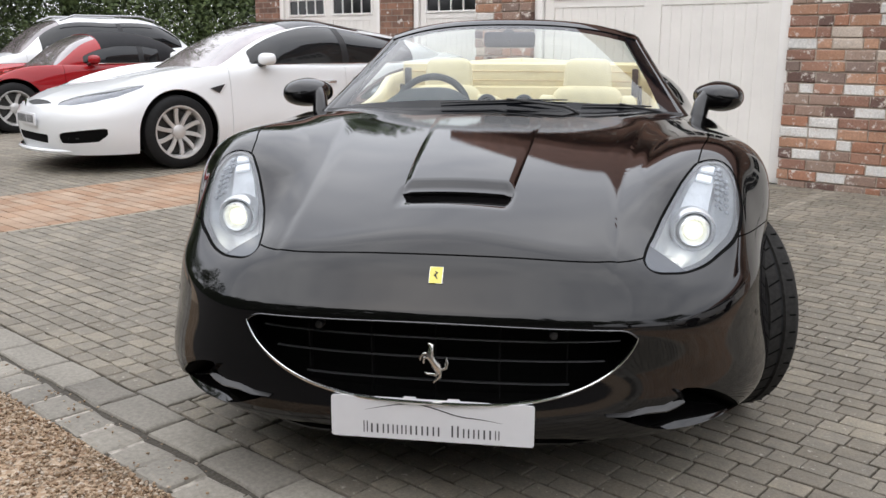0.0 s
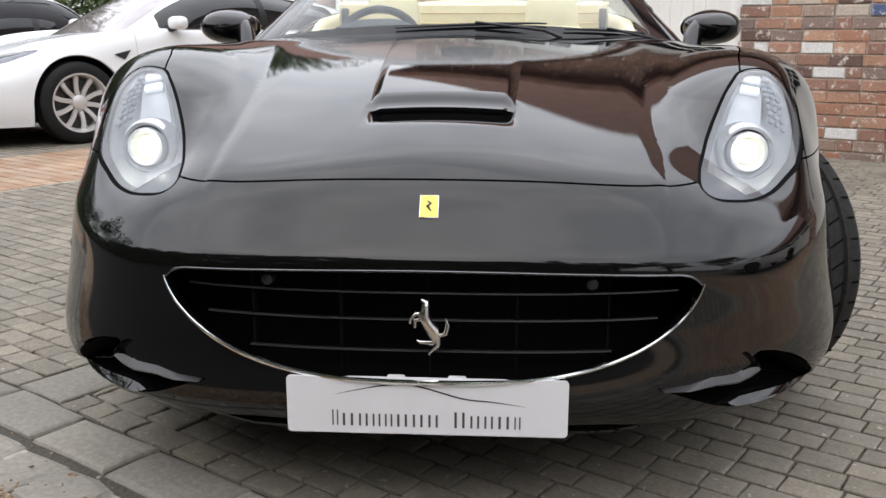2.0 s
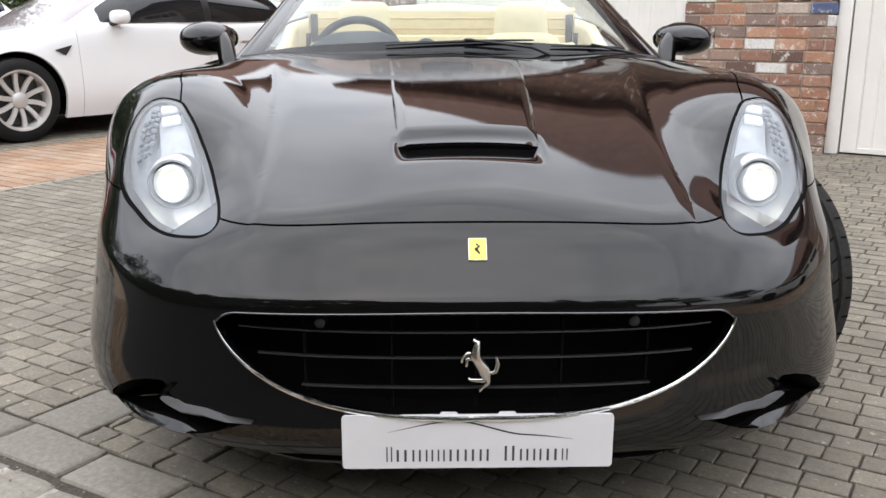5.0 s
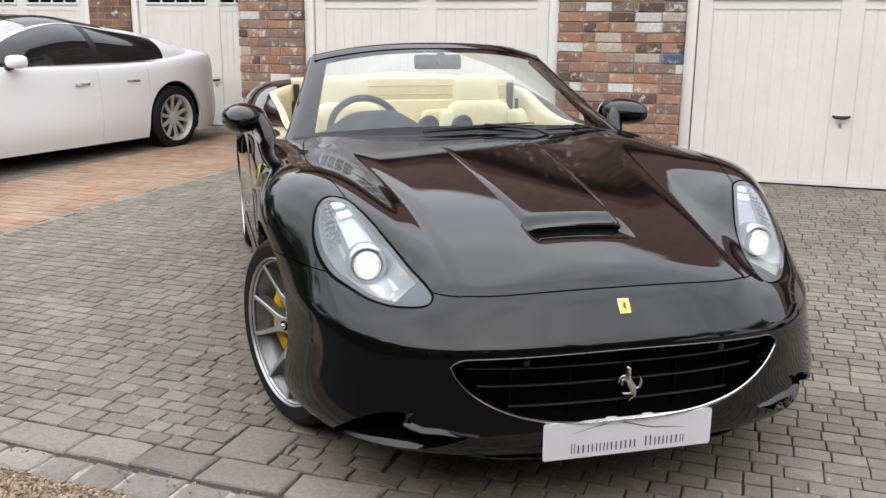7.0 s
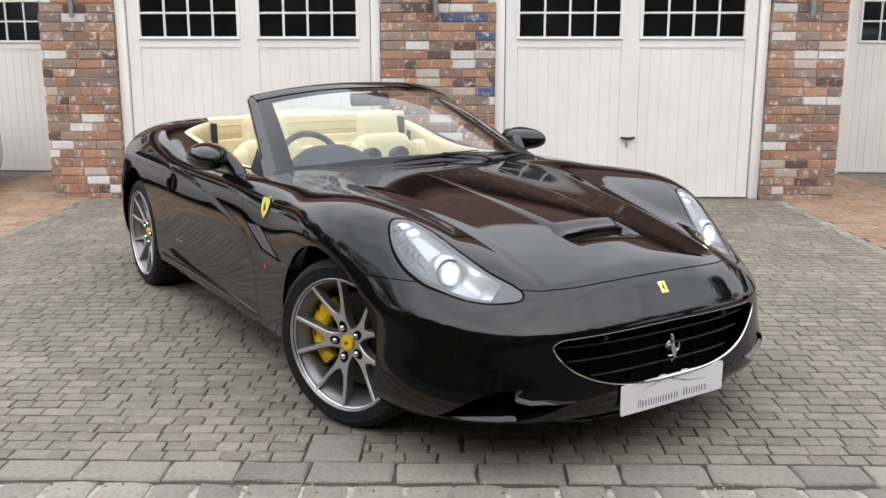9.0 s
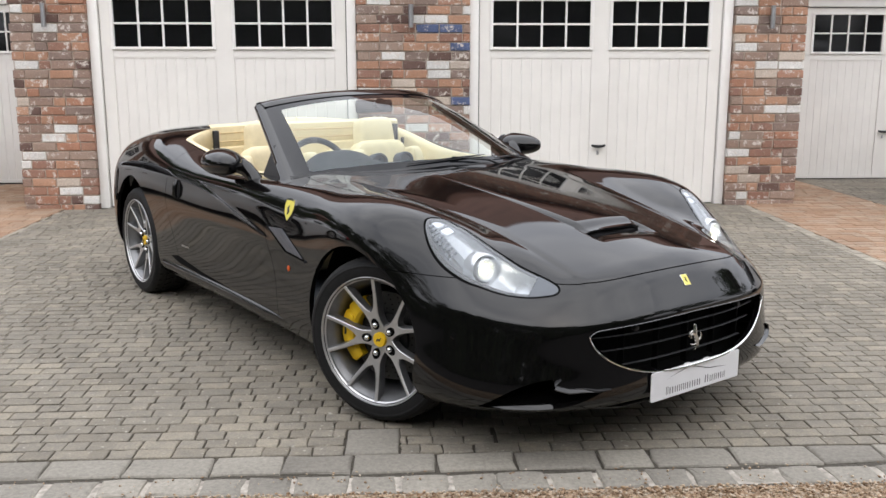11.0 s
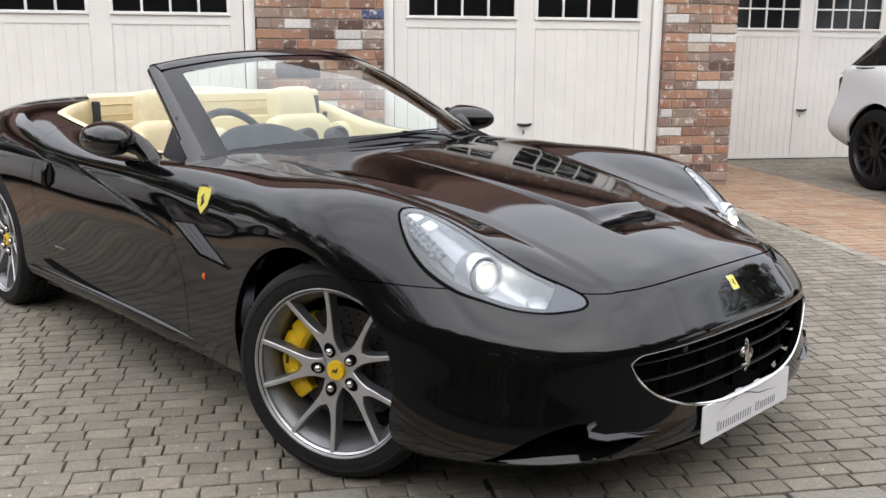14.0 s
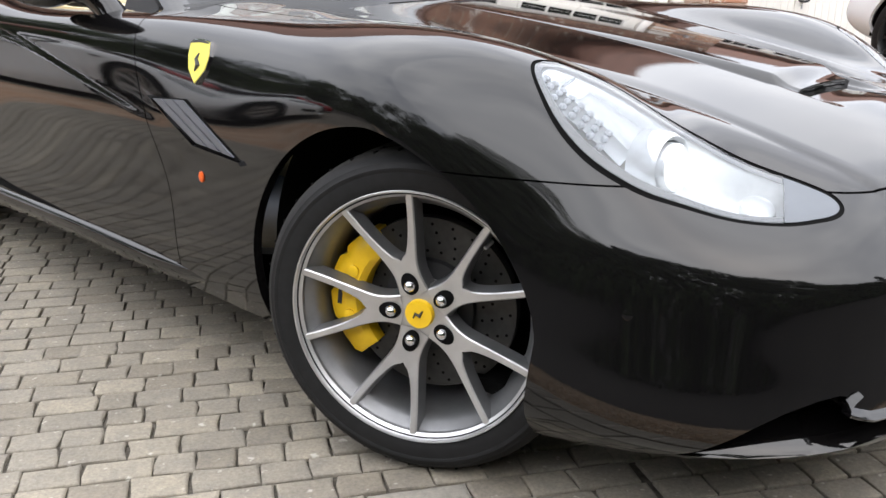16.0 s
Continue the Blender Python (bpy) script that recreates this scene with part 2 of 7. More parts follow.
def stone(name, stops, rough=0.85, grain=90, bump=0.5, island=True, dist=0.003, spots=None, flecks=None, **kw):
    """Pieces of stone or brick: each takes its own tone out of stops, with grain, stains and relief."""
    m, n, l, b = nodes(name)
    v = coords(n, l)
    if not island:
        place = n.new("ShaderNodeVectorMath")
        l.new(v, place.inputs[0])
        l.new(n.new("ShaderNodeObjectInfo").outputs["Location"], place.inputs[1])
        v = place.outputs["Vector"]
    if island:
        pick = n.new("ShaderNodeNewGeometry").outputs["Random Per Island"]
    else:
        pick = n.new("ShaderNodeObjectInfo").outputs["Random"]
    col = ramp_of(n, l, pick, stops, "CONSTANT" if spots else "LINEAR")
    g1 = ramp_of(n, l, noise_at(n, l, v, grain, 6, 0.7), [(0.25, (0.6, 0.6, 0.6)), (0.75, (1.15, 1.15, 1.15))])
    g2 = ramp_of(n, l, noise_at(n, l, v, 1.7, 4), [(0.3, (0.78, 0.78, 0.77)), (0.7, (1.12, 1.12, 1.1))])
    col = mixed(n, l, 1.0, mixed(n, l, 1.0, col, g1, "MULTIPLY"), g2, "MULTIPLY")
    if flecks:
        g3 = ramp_of(n, l, noise_at(n, l, v, 17, 7, 0.75), [(0.3, (0.80, 0.80, 0.82)), (0.7, (1.20, 1.17, 1.10))])
        col = mixed(n, l, 1.0, col, g3, "MULTIPLY")
    if spots:
        f = ramp_of(n, l, noise_at(n, l, v, 14, 6, 0.75), [(spots[1], (0, 0, 0)), (spots[1] + 0.06, (1, 1, 1))])
        col = mixed(n, l, f, col, spots[0])
    if flecks:
        f = ramp_of(n, l, noise_at(n, l, v, 42, 2, 0.5), [(0.66, (0, 0, 0)), (0.74, (0.7, 0.7, 0.7))])
        col = mixed(n, l, f, col, flecks)
    l.new(col, b.inputs["Base Color"])
    set_in(b, Roughness=rough, **kw)
    first = bump_of(n, l, noise_at(n, l, v, grain * 0.35, 5, 0.7), b, bump, dist)
    bump_of(n, l, noise_at(n, l, v, grain * 3, 3), b, bump * 0.6, dist * 0.3, first)
    return m


def thin_glass(name, tint=(0.9, 0.96, 0.93), gloss=0.02):
    """A thin pane: clear with a mirror gloss that grows at a slant."""
    m, n, l, b = nodes(name)
    n.remove(b)
    t, g, f, mx = n.new("ShaderNodeBsdfTransparent"), n.new("ShaderNodeBsdfGlossy"), n.new("ShaderNodeFresnel"), n.new("ShaderNodeMixShader")
    set_in(t, Color=(*tint, 1))
    set_in(g, Color=(1, 1, 1, 1), Roughness=gloss)
    set_in(f, IOR=1.5)
    l.new(f.outputs["Fac"], mx.inputs[0])
    l.new(t.outputs["BSDF"], mx.inputs[1])
    l.new(g.outputs["BSDF"], mx.inputs[2])
    l.new(mx.outputs["Shader"], n["Material Output"].inputs["Surface"])
    return m


def car_paint(name, colour, flake=0.0, rough=0.25):
    m, n, l, b = nodes(name)
    set_in(b, Base_Color=(*colour, 1), Roughness=rough, Coat_Weight=1.0, Coat_Roughness=0.015, Coat_IOR=1.51, Specular_IOR_Level=0.0)
    v = coords(n, l)
    g = n.new("ShaderNodeMapRange")
    set_in(g, To_Min=0.008, To_Max=0.045)
    l.new(noise_at(n, l, v, 3, 6, 0.7), g.inputs["Value"])
    l.new(g.outputs["Result"], b.inputs["Coat Roughness"])
    k = n.new("ShaderNodeBump")
    set_in(k, Strength=0.02, Distance=0.001)
    l.new(noise_at(n, l, v, 350, 2), k.inputs["Height"])
    l.new(k.outputs["Normal"], b.inputs["Coat Normal"])
    return m


BLACK = car_paint("black_car_paint", (0.0034, 0.0032, 0.0034))
WHITE_CAR = car_paint("white_car_paint", (0.76, 0.77, 0.78), rough=0.35)
RED_CAR = car_paint("red_car_paint", (0.30, 0.012, 0.016), rough=0.3)
TYRE = plain("tyre_rubber", (0.009, 0.009, 0.0095), 0.65, vary=0.25, scale=40, bump=0.2, Specular_IOR_Level=0.25)
TREAD = plain("dusty_tyre_tread", (0.022, 0.021, 0.020), 0.85, vary=0.3, scale=60, bump=0.3, Specular_IOR_Level=0.2)
DARK = plain("black_plastic", (0.012, 0.012, 0.013), 0.55, vary=0.2, scale=60)
# near-black for linings, and for shade put into recesses and openings
VOID = plain("matt_black_lining_and_shade", (0.003, 0.003, 0.003), 0.9, vary=0.2, Specular_IOR_Level=0.1)
GREY_PLASTIC = plain("grey_plastic", (0.10, 0.105, 0.12), 0.35)
RIM_METAL = plain("machined_alloy", (0.52, 0.52, 0.525), 0.36, 0.8, vary=0.07, scale=20)
RIM_DARK = plain("anthracite_alloy", (0.22, 0.222, 0.228), 0.36, 0.75, vary=0.1, scale=20)
CHROME = plain("chrome", (0.82, 0.82, 0.83), 0.08, 1.0, vary=0.03)
STEEL = plain("brushed_steel", (0.42, 0.42, 0.43), 0.35, 1.0, vary=0.1, scale=60)
DISC = plain("brake_disc_steel", (0.055, 0.054, 0.052), 0.5, 0.6, vary=0.2, scale=40)
YELLOW = plain("yellow_paint", (0.75, 0.47, 0.01), 0.35, vary=0.05, scale=40)
YELLOW_ENAMEL = plain("yellow_enamel", (0.76, 0.67, 0.14), 0.2, vary=0.04)
BLACK_PRINT = plain("black_print", (0.02, 0.02, 0.022), 0.5)
PLATE_WHITE = plain("white_acrylic_plate", (0.72, 0.72, 0.74), 0.22, vary=0.03, scale=8)
LEATHER = plain("cream_leather", (0.72, 0.62, 0.40), 0.5, vary=0.06, scale=25, bump=0.25)
LEATHER_TAN = plain("tan_leather", (0.60, 0.46, 0.25), 0.5, vary=0.08, scale=25, bump=0.25)
NAVY = plain("dark_navy_leather", (0.040, 0.050, 0.068), 0.55, vary=0.15, scale=30, bump=0.3)
AMBER = plain("amber_lens", (0.75, 0.12, 0.02), 0.15)
LAMP_SILVER = plain("lamp_reflector", (0.60, 0.62, 0.64), 0.30, 0.45, vary=0.08, scale=45)
LAMP_GREY = plain("lamp_bezel_grey", (0.33, 0.35, 0.38), 0.35, vary=0.06)
CLEAR = thin_glass("clear_lens", (0.88, 0.90, 0.92))
SCREEN = thin_glass("windscreen_glass", (0.86, 0.94, 0.90))
TINTED = thin_glass("tinted_window_glass", (0.10, 0.11, 0.12))
DOOR_PAINT = plain("cream_white_door_paint", (0.80, 0.775, 0.735), 0.42, vary=0.04, scale=2.5, bump=0.05)
FRAME_PAINT = plain("white_frame_paint", (0.84, 0.82, 0.79), 0.4, vary=0.03, scale=4)
# opaque pane: the darkness of the garage inside is put into its colour
PANE_DARK = plain("pane_painted_dark_inside", (0.006, 0.006, 0.007), 0.08, vary=0.3, scale=9)
MORTAR = plain("lime_mortar", (0.40, 0.335, 0.28), 0.95, vary=0.22, scale=35, bump=0.6)
BRICK = stone("reclaimed_brick", [(0.0, (0.40, 0.20, 0.13)), (0.12, (0.31, 0.17, 0.125)), (0.24, (0.45, 0.25, 0.165)), (0.34, (0.33, 0.225, 0.18)), (0.45, (0.15, 0.09, 0.075)), (0.52, (0.27, 0.195, 0.165)),
                                  (0.60, (0.50, 0.29, 0.195)), (0.67, (0.74, 0.72, 0.70)), (0.80, (0.56, 0.47, 0.40)), (0.85, (0.40, 0.22, 0.155)), (0.92, (0.36, 0.26, 0.21)), (0.988, (0.10, 0.13, 0.25))],
              0.9, 70, 0.7, island=False, spots=((0.60, 0.54, 0.49), 0.555))
SETT = stone("grey_sett", [(0.0, (0.196, 0.174, 0.142)), (0.35, (0.212, 0.192, 0.161)), (0.7, (0.236, 0.214, 0.180)), (1.0, (0.272, 0.243, 0.197))], 0.8, 110, 0.6, flecks=(0.42, 0.40, 0.35))
SETT_ONE = stone("grey_sett_single", [(0.0, (0.196, 0.174, 0.142)), (0.35, (0.212, 0.192, 0.161)), (0.7, (0.236, 0.214, 0.180)), (1.0, (0.272, 0.243, 0.197))], 0.8, 110, 0.6, island=False, flecks=(0.42, 0.40, 0.35))
EDGE_STONE = stone("grey_edging_stone", [(0.0, (0.20, 0.183, 0.158)), (0.5, (0.255, 0.235, 0.203)), (1.0, (0.31, 0.285, 0.245))], 0.8, 60, 0.8, island=False, dist=0.005)
ORANGE_SETT = stone("terracotta_sett", [(0.0, (0.33, 0.20, 0.125)), (0.4, (0.385, 0.25, 0.165)), (0.75, (0.37, 0.265, 0.19)), (1.0, (0.44, 0.32, 0.23))], 0.85, 110, 0.5)
BEIGE_SETT = stone("beige_sett", [(0.0, (0.29, 0.26, 0.215)), (1.0, (0.37, 0.335, 0.275))], 0.85, 110, 0.5)
PEBBLE = stone("gravel", [(0.0, (0.22, 0.13, 0.075)), (0.35, (0.38, 0.26, 0.16)), (0.7, (0.48, 0.37, 0.26)), (1.0, (0.58, 0.50, 0.42))], 0.8, 160, 0.3)
KERB_MORTAR = plain("pale_kerb_mortar", (0.33, 0.30, 0.26), 0.95, vary=0.45, scale=30, bump=0.6)

# ---- the yard: x runs along the garage, y towards it ----
YARD = pose(0, 0, 0, 0, 0, -34.55)
FRONT, BACK, DOOR_SET = 5.86, 7.95, 0.09


def rise(b):
    """The yard climbs slightly towards the garage."""
    return 0.012 * np.clip(np.asarray(b, float) - 1.6, 0, 4.4)


rng = np.random.default_rng(7)


def sett_mesh(name, a0, a1, b0, b1, dz, gap=0.005, cham=0.006, deep=0.04):
    """Vertices and faces of one sett block: sides, worn edges and top."""
    vs = []
    for inset, z in ((gap, -deep), (gap, -cham), (gap + cham * 0.35, -cham * 0.38), (gap + cham, -0.0006), (gap + cham * 2.6, 0.0)):
        wide = inset + gap * 0.6
        vs += [(a0 + inset, b0 + wide, z + dz), (a1 - inset, b0 + wide, z + dz), (a1 - inset, b1 - wide, z + dz), (a0 + inset, b1 - wide, z + dz)]
    fs = [(k + i, k + (i + 1) % 4, k + 4 + (i + 1) % 4, k + 4 + i) for k in (0, 4, 8, 12) for i in range(4)] + [(16, 17, 18, 19)]
    return vs, fs


def course(a0, a1, lengths):
    """Breaks a course between a0 and a1 into pieces of varied length."""
    a, out = a0 - rng.random() * lengths[0], []
    while a < a1:
        s = lengths[rng.integers(len(lengths))]
        lo, hi = max(a, a0), min(a + s, a1)
        if hi - lo > 0.025:
            out.append((lo, hi))
        a += s
    return out


def paved(name, regions, mat, label, parent, depth=0.082, lengths=(0.086, 0.10, 0.11, 0.12, 0.142), skip=None):
    verts, faces = [], []
    for a0, a1, b0, b1 in regions:
        rows = int(round((b1 - b0) / depth))
        for r in range(rows):
            c0, c1 = b0 + r * depth, b0 + (r + 1) * depth
            for lo, hi in course(a0, a1, lengths):
                if skip is not None and skip(lo, hi, c0, c1):
                    continue
                dz = float(rise(c0)) + rng.normal(0, 0.0006)
                v, f = sett_mesh("", lo, hi, c0, c1, dz, 0.0020 + 0.0012 * rng.random(), 0.0034)
                jit = rng.normal(0, 0.0011, (4, 2))
                v = [(x + jit[i % 4][0], y + jit[i % 4][1], z) for i, (x, y, z) in enumerate(v)]
                k = len(verts)
                tilt = rng.normal(0, 0.003, 2)
                yaw = rng.normal(0, 0.006)
                ma, mb = (lo + hi) / 2, (c0 + c1) / 2
                verts += [(x - yaw * (y - mb), y + yaw * (x - ma), z + tilt[0] * (x - ma) + tilt[1] * (y - mb)) for x, y, z in v]
                faces += [tuple(k + q for q in g) for g in f]
    mesh = bpy.data.meshes.new(name)
    mesh.from_pydata(verts, [], faces)
    mesh.update()
    ob = link_mesh(name, mesh, mat, parent)
    return tagged(ob, label, kind="stuff")


# one ground sheet to the horizon, under the paving
def ground_sheet():
    xs = np.array([-900, -60, -14, -10, -7, -4, -2, 0, 2, 4, 7, 10, 14, 60, 900], float)
    ys = np.array([-900, -60, -14, -8, -4, -0.83, -0.81, -0.44, -0.40, 1.6, 3, 4.5, 6, 8, 14, 60, 900], float)
    verts = [(x, y, float(rise(y)) - (0.008 if y < -0.42 else 0.011)) for y in ys for x in xs]
    w = len(xs)
    faces = [(j * w + i, j * w + i + 1, (j + 1) * w + i + 1, (j + 1) * w + i) for j in range(len(ys) - 1) for i in range(w - 1)]
    mesh = bpy.data.meshes.new("ground")
    mesh.from_pydata(verts, [], faces)
    m, n, l, b = nodes("gravel_and_bedding")
    v = coords(n, l)
    sep = n.new("ShaderNodeSeparateXYZ")
    l.new(v, sep.inputs["Vector"])
    side = n.new("ShaderNodeMath")
    side.operation = "GREATER_THAN"
    l.new(sep.outputs["Y"], side.inputs[0])
    side.inputs[1].default_value = -0.398
    vo = n.new("ShaderNodeTexVoronoi")
    set_in(vo, Scale=85.0)
    l.new(v, vo.inputs["Vector"])
    stones = ramp_of(n, l, vo.outputs["Color"], [(0.0, (0.19, 0.115, 0.07)), (0.4, (0.36, 0.25, 0.16)), (0.75, (0.46, 0.36, 0.26)), (1.0, (0.56, 0.49, 0.42))])
    bed = ramp_of(n, l, noise_at(n, l, v, 130, 5), [(0.3, (0.045, 0.040, 0.032)), (0.7, (0.085, 0.074, 0.058))])
    # asphalt-like ground added out of view beyond the gravel, to darken body reflections
    far = n.new("ShaderNodeMath")
    far.operation = "LESS_THAN"
    l.new(sep.outputs["Y"], far.inputs[0])
    far.inputs[1].default_value = -0.82
    chip = n.new("ShaderNodeTexVoronoi")
    set_in(chip, Scale=140.0)
    l.new(v, chip.inputs["Vector"])
    specks = ramp_of(n, l, chip.outputs["Color"], [(0.2, (0.022, 0.020, 0.018)), (0.7, (0.050, 0.046, 0.042)), (1.0, (0.11, 0.10, 0.09))])
    worn = ramp_of(n, l, noise_at(n, l, v, 0.9, 5), [(0.3, (0.75, 0.75, 0.75)), (0.7, (1.2, 1.18, 1.15))])
    drive = mixed(n, l, 1.0, specks, worn, "MULTIPLY")
    l.new(mixed(n, l, far.outputs[0], mixed(n, l, side.outputs[0], stones, bed), drive), b.inputs["Base Color"])
    set_in(b, Roughness=0.95)
    bump_of(n, l, vo.outputs["Distance"], b, 0.9, 0.006)
    ob = link_mesh("ground", mesh, m)
    ob.matrix_basis = YARD
    return tagged(ob, "gravel verge, added dark asphalt-like ground out of view and sandy bedding under the paving", "ground", kind="structure")


ground = ground_sheet()
pavement = holder("pavement", YARD, "block paved forecourt of grey tumbled setts", "paving", kind="structure")


def near_zone(lo, hi, c0, c1):
    return lo > -2.3 and hi < -0.75 and c0 > -0.1 and c1 < 1.05


E0 = -0.085  # where the edging stones meet the setts
paved("grey_sett_field", [(-4.42, 2.34, E0, 5.83), (-4.05, -1.6, 5.83, 5.94), (-0.35, 2.2, 5.83, 5.94), (3.85, 9.5, E0, BACK), (-13.0, -5.9, E0, BACK)], SETT, "grey tumbled concrete setts laid in running bond", pavement, skip=near_zone)
paved("terracotta_sett_band", [(-5.9, -4.47, E0, BACK), (2.45, 3.85, E0, BACK)], ORANGE_SETT, "terracotta coloured setts in a band", pavement, depth=0.104, lengths=(0.13, 0.17, 0.21))
paved("beige_sett_line", [(2.34, 2.45, E0, 5.83), (-4.47, -4.42, E0, 5.83), (-1.1, -1.0, 3.0, 5.83)], BEIGE_SETT, "pale beige setts in a dividing line", pavement, depth=0.14, lengths=(0.12,))


# pieces nearest to the walk: setts by the front wheel and the edging stones
def block(name, lo, hi, c0, c1, mat, parent, dz=0.0, wear=0.006, gap=0.004):
    w, d = hi - lo, c1 - c0
    mesh = bpy.data.meshes.new(name)
    unit = [(-1, -1), (rng.uniform(-0.5, 0.5), -1), (1, -1), (1, rng.uniform(-0.4, 0.4)), (1, 1), (rng.uniform(-0.5, 0.5), 1), (-1, 1), (-1, rng.uniform(-0.4, 0.4))]
    wavy = rng.normal(0, 0.0012 + wear * 0.22, (8, 2))
    v = []
    for inset, z in ((gap, -0.04), (gap, -wear), (gap + wear * 0.4, -wear * 0.35), (gap + wear * 1.3, 0.0)):
        chip = rng.normal(0, wear * 0.12, (8, 2))
        v += [(x * (w / 2 - inset) + wavy[i][0] + chip[i][0], y * (d / 2 - inset * 1.2) + wavy[i][1] + chip[i][1], z + abs(chip[i][0]) * -0.4) for i, (x, y) in enumerate(unit)]
    f = [(k + i, k + (i + 1) % 8, k + 8 + (i + 1) % 8, k + 8 + i) for k in (0, 8, 16) for i in range(8)] + [tuple(range(24, 32))]
    mesh.from_pydata(v, [], f)
    ob = link_mesh(name, mesh, mat, parent)
    ob.location = ((lo + hi) / 2, (c0 + c1) / 2, dz)
    ob.rotation_euler = (rng.normal(0, 0.004), rng.normal(0, 0.004), rng.normal(0, 0.008))
    return ob


SLAB = (-1.345, -1.135, E0 + 0.002, E0 + 0.246)  # one large square block among the setts


def near_setts():
    rows = int(round((1.05 - E0) / 0.082))
    for r in range(rows):
        c0 = E0 + r * 0.082
        spans = [(-2.3, SLAB[0]), (SLAB[1], -0.75)] if r < 3 else [(-2.3, -0.75)]
        for s0, s1 in spans:
            for lo, hi in course(s0, s1, (0.086, 0.10, 0.11, 0.12, 0.142)):
                block("sett", lo, hi, c0, c0 + 0.082, SETT_ONE, pavement, rng.normal(0, 0.0006), 0.0045, 0.0026)
    block("square_block", *SLAB, EDGE_STONE, pavement, 0.001, 0.007, 0.003)


def edging():
    a = -4.4
    while a < 3.6:
        s = (0.19, 0.22, 0.25, 0.29, 0.31)[rng.integers(5)]
        block("edging_stone", a, a + s, E0 - 0.158, E0, EDGE_STONE, pavement, rng.normal(0.001, 0.0015), 0.009, 0.0035)
        a += s
    bed = boxed("kerb_mortar", (-4.4, 2.4, E0 - 0.300, E0 - 0.186, -0.05, -0.009), KERB_MORTAR, pavement, "pale mortar bed between the kerb setts")
    a = -4.4
    while a < 2.4:
        s = 0.150 + 0.045 * rng.random()
        block("kerb_sett", a, a + s, E0 - 0.325 + rng.normal(0, 0.006), E0 - 0.166, EDGE_STONE, pavement, rng.normal(0.0, 0.003), 0.015, 0.0060)
        a += s


def gravel():
    """Loose pebbles over the gravel drive by the edging, a few strayed on to the stones."""
    n = 17000
    a = rng.uniform(-3.4, 0.7, n)
    b = -0.408 - rng.exponential(0.30, n)
    stray = rng.random(n) < 0.018
    b[stray] = rng.uniform(-0.44, -0.25, stray.sum())
    keep = b > -0.86
    a, b, stray = a[keep], b[keep], stray[keep]
    size = rng.uniform(0.003, 0.0085, len(a))
    size[stray] *= 0.75
    z = rng.uniform(-0.012, 0.006, len(a))
    z[stray] = 0.004
    octa = np.array([(1, 0, 0), (-1, 0, 0), (0, 1, 0), (0, -1, 0), (0, 0, 0.7), (0, 0, -0.7), (0.62, 0.62, 0.3), (-0.62, 0.62, 0.3), (-0.62, -0.62, 0.3), (0.62, -0.62, 0.3)])
    tri = np.array([(4, 6, 7), (4, 7, 8), (4, 8, 9), (4, 9, 6), (6, 0, 2), (6, 2, 7), (7, 2, 1), (7, 1, 8), (8, 1, 3), (8, 3, 9), (9, 3, 0), (9, 0, 6), (5, 2, 0), (5, 1, 2), (5, 3, 1), (5, 0, 3), (0, 6, 9)])[:16]
    yaw = rng.uniform(0, 6.28, len(a))
    st = rng.uniform(0.6, 1.25, (len(a), 1, 3)) * size[:, None, None]
    v = octa[None] * st + rng.normal(0, 0.1, (len(a), 10, 3)) * size[:, None, None]
    c, s = np.cos(yaw)[:, None], np.sin(yaw)[:, None]
    x, y = v[..., 0] * c - v[..., 1] * s, v[..., 0] * s + v[..., 1] * c
    P = np.stack([x + a[:, None], y + b[:, None], v[..., 2] + z[:, None]], -1).reshape(-1, 3)
    F = (tri[None] + 10 * np.arange(len(a))[:, None, None]).reshape(-1, 3)
    mesh = bpy.data.meshes.new("gravel_pebbles")
    mesh.from_pydata(P.tolist(), [], F.tolist())
    mesh.polygons.foreach_set("use_smooth", [True] * len(F))
    ob = link_mesh("gravel_pebbles", mesh, PEBBLE)
    ob.matrix_basis = YARD
    tagged(ob, "loose golden brown pea gravel beside the edging stones", "gravel", kind="stuff")


gravel()


# ---- garage building ----
def brick_texture():
    m, n, l, b = nodes("brickwork_far")
    v = coords(n, l)
    mp = n.new("ShaderNodeMapping")
    mp.inputs["Rotation"].default_value = (radians(90), 0, 0)
    l.new(v, mp.inputs["Vector"])
    t = n.new("ShaderNodeTexBrick")
    set_in(t, Color1=(0.27, 0.145, 0.10, 1), Color2=(0.13, 0.08, 0.062, 1), Mortar=(0.27, 0.225, 0.19, 1), Scale=1.0, Mortar_Size=0.006, Bias=-0.1, Brick_Width=0.235, Row_Height=0.088)
    l.new(mp.outputs["Vector"], t.inputs["Vector"])
    pale = ramp_of(n, l, noise_at(n, l, v, 11, 2, 0.4), [(0.66, (0, 0, 0)), (0.70, (1, 1, 1))])
    vary = ramp_of(n, l, noise_at(n, l, v, 9, 5), [(0.3, (0.7, 0.7, 0.7)), (0.7, (1.25, 1.2, 1.15))])
    l.new(mixed(n, l, pale, mixed(n, l, 1.0, t.outputs["Color"], vary, "MULTIPLY"), (0.55, 0.50, 0.46)), b.inputs["Base Color"])
    set_in(b, Roughness=0.92)
    bump_of(n, l, t.outputs["Fac"], b, -0.5, 0.006)
    return m


FAR_BRICK = brick_texture()
TILE = plain("plain_clay_roof", (0.17, 0.085, 0.06), 0.85, vary=0.35, scale=6, bump=0.6)
garage = YARD


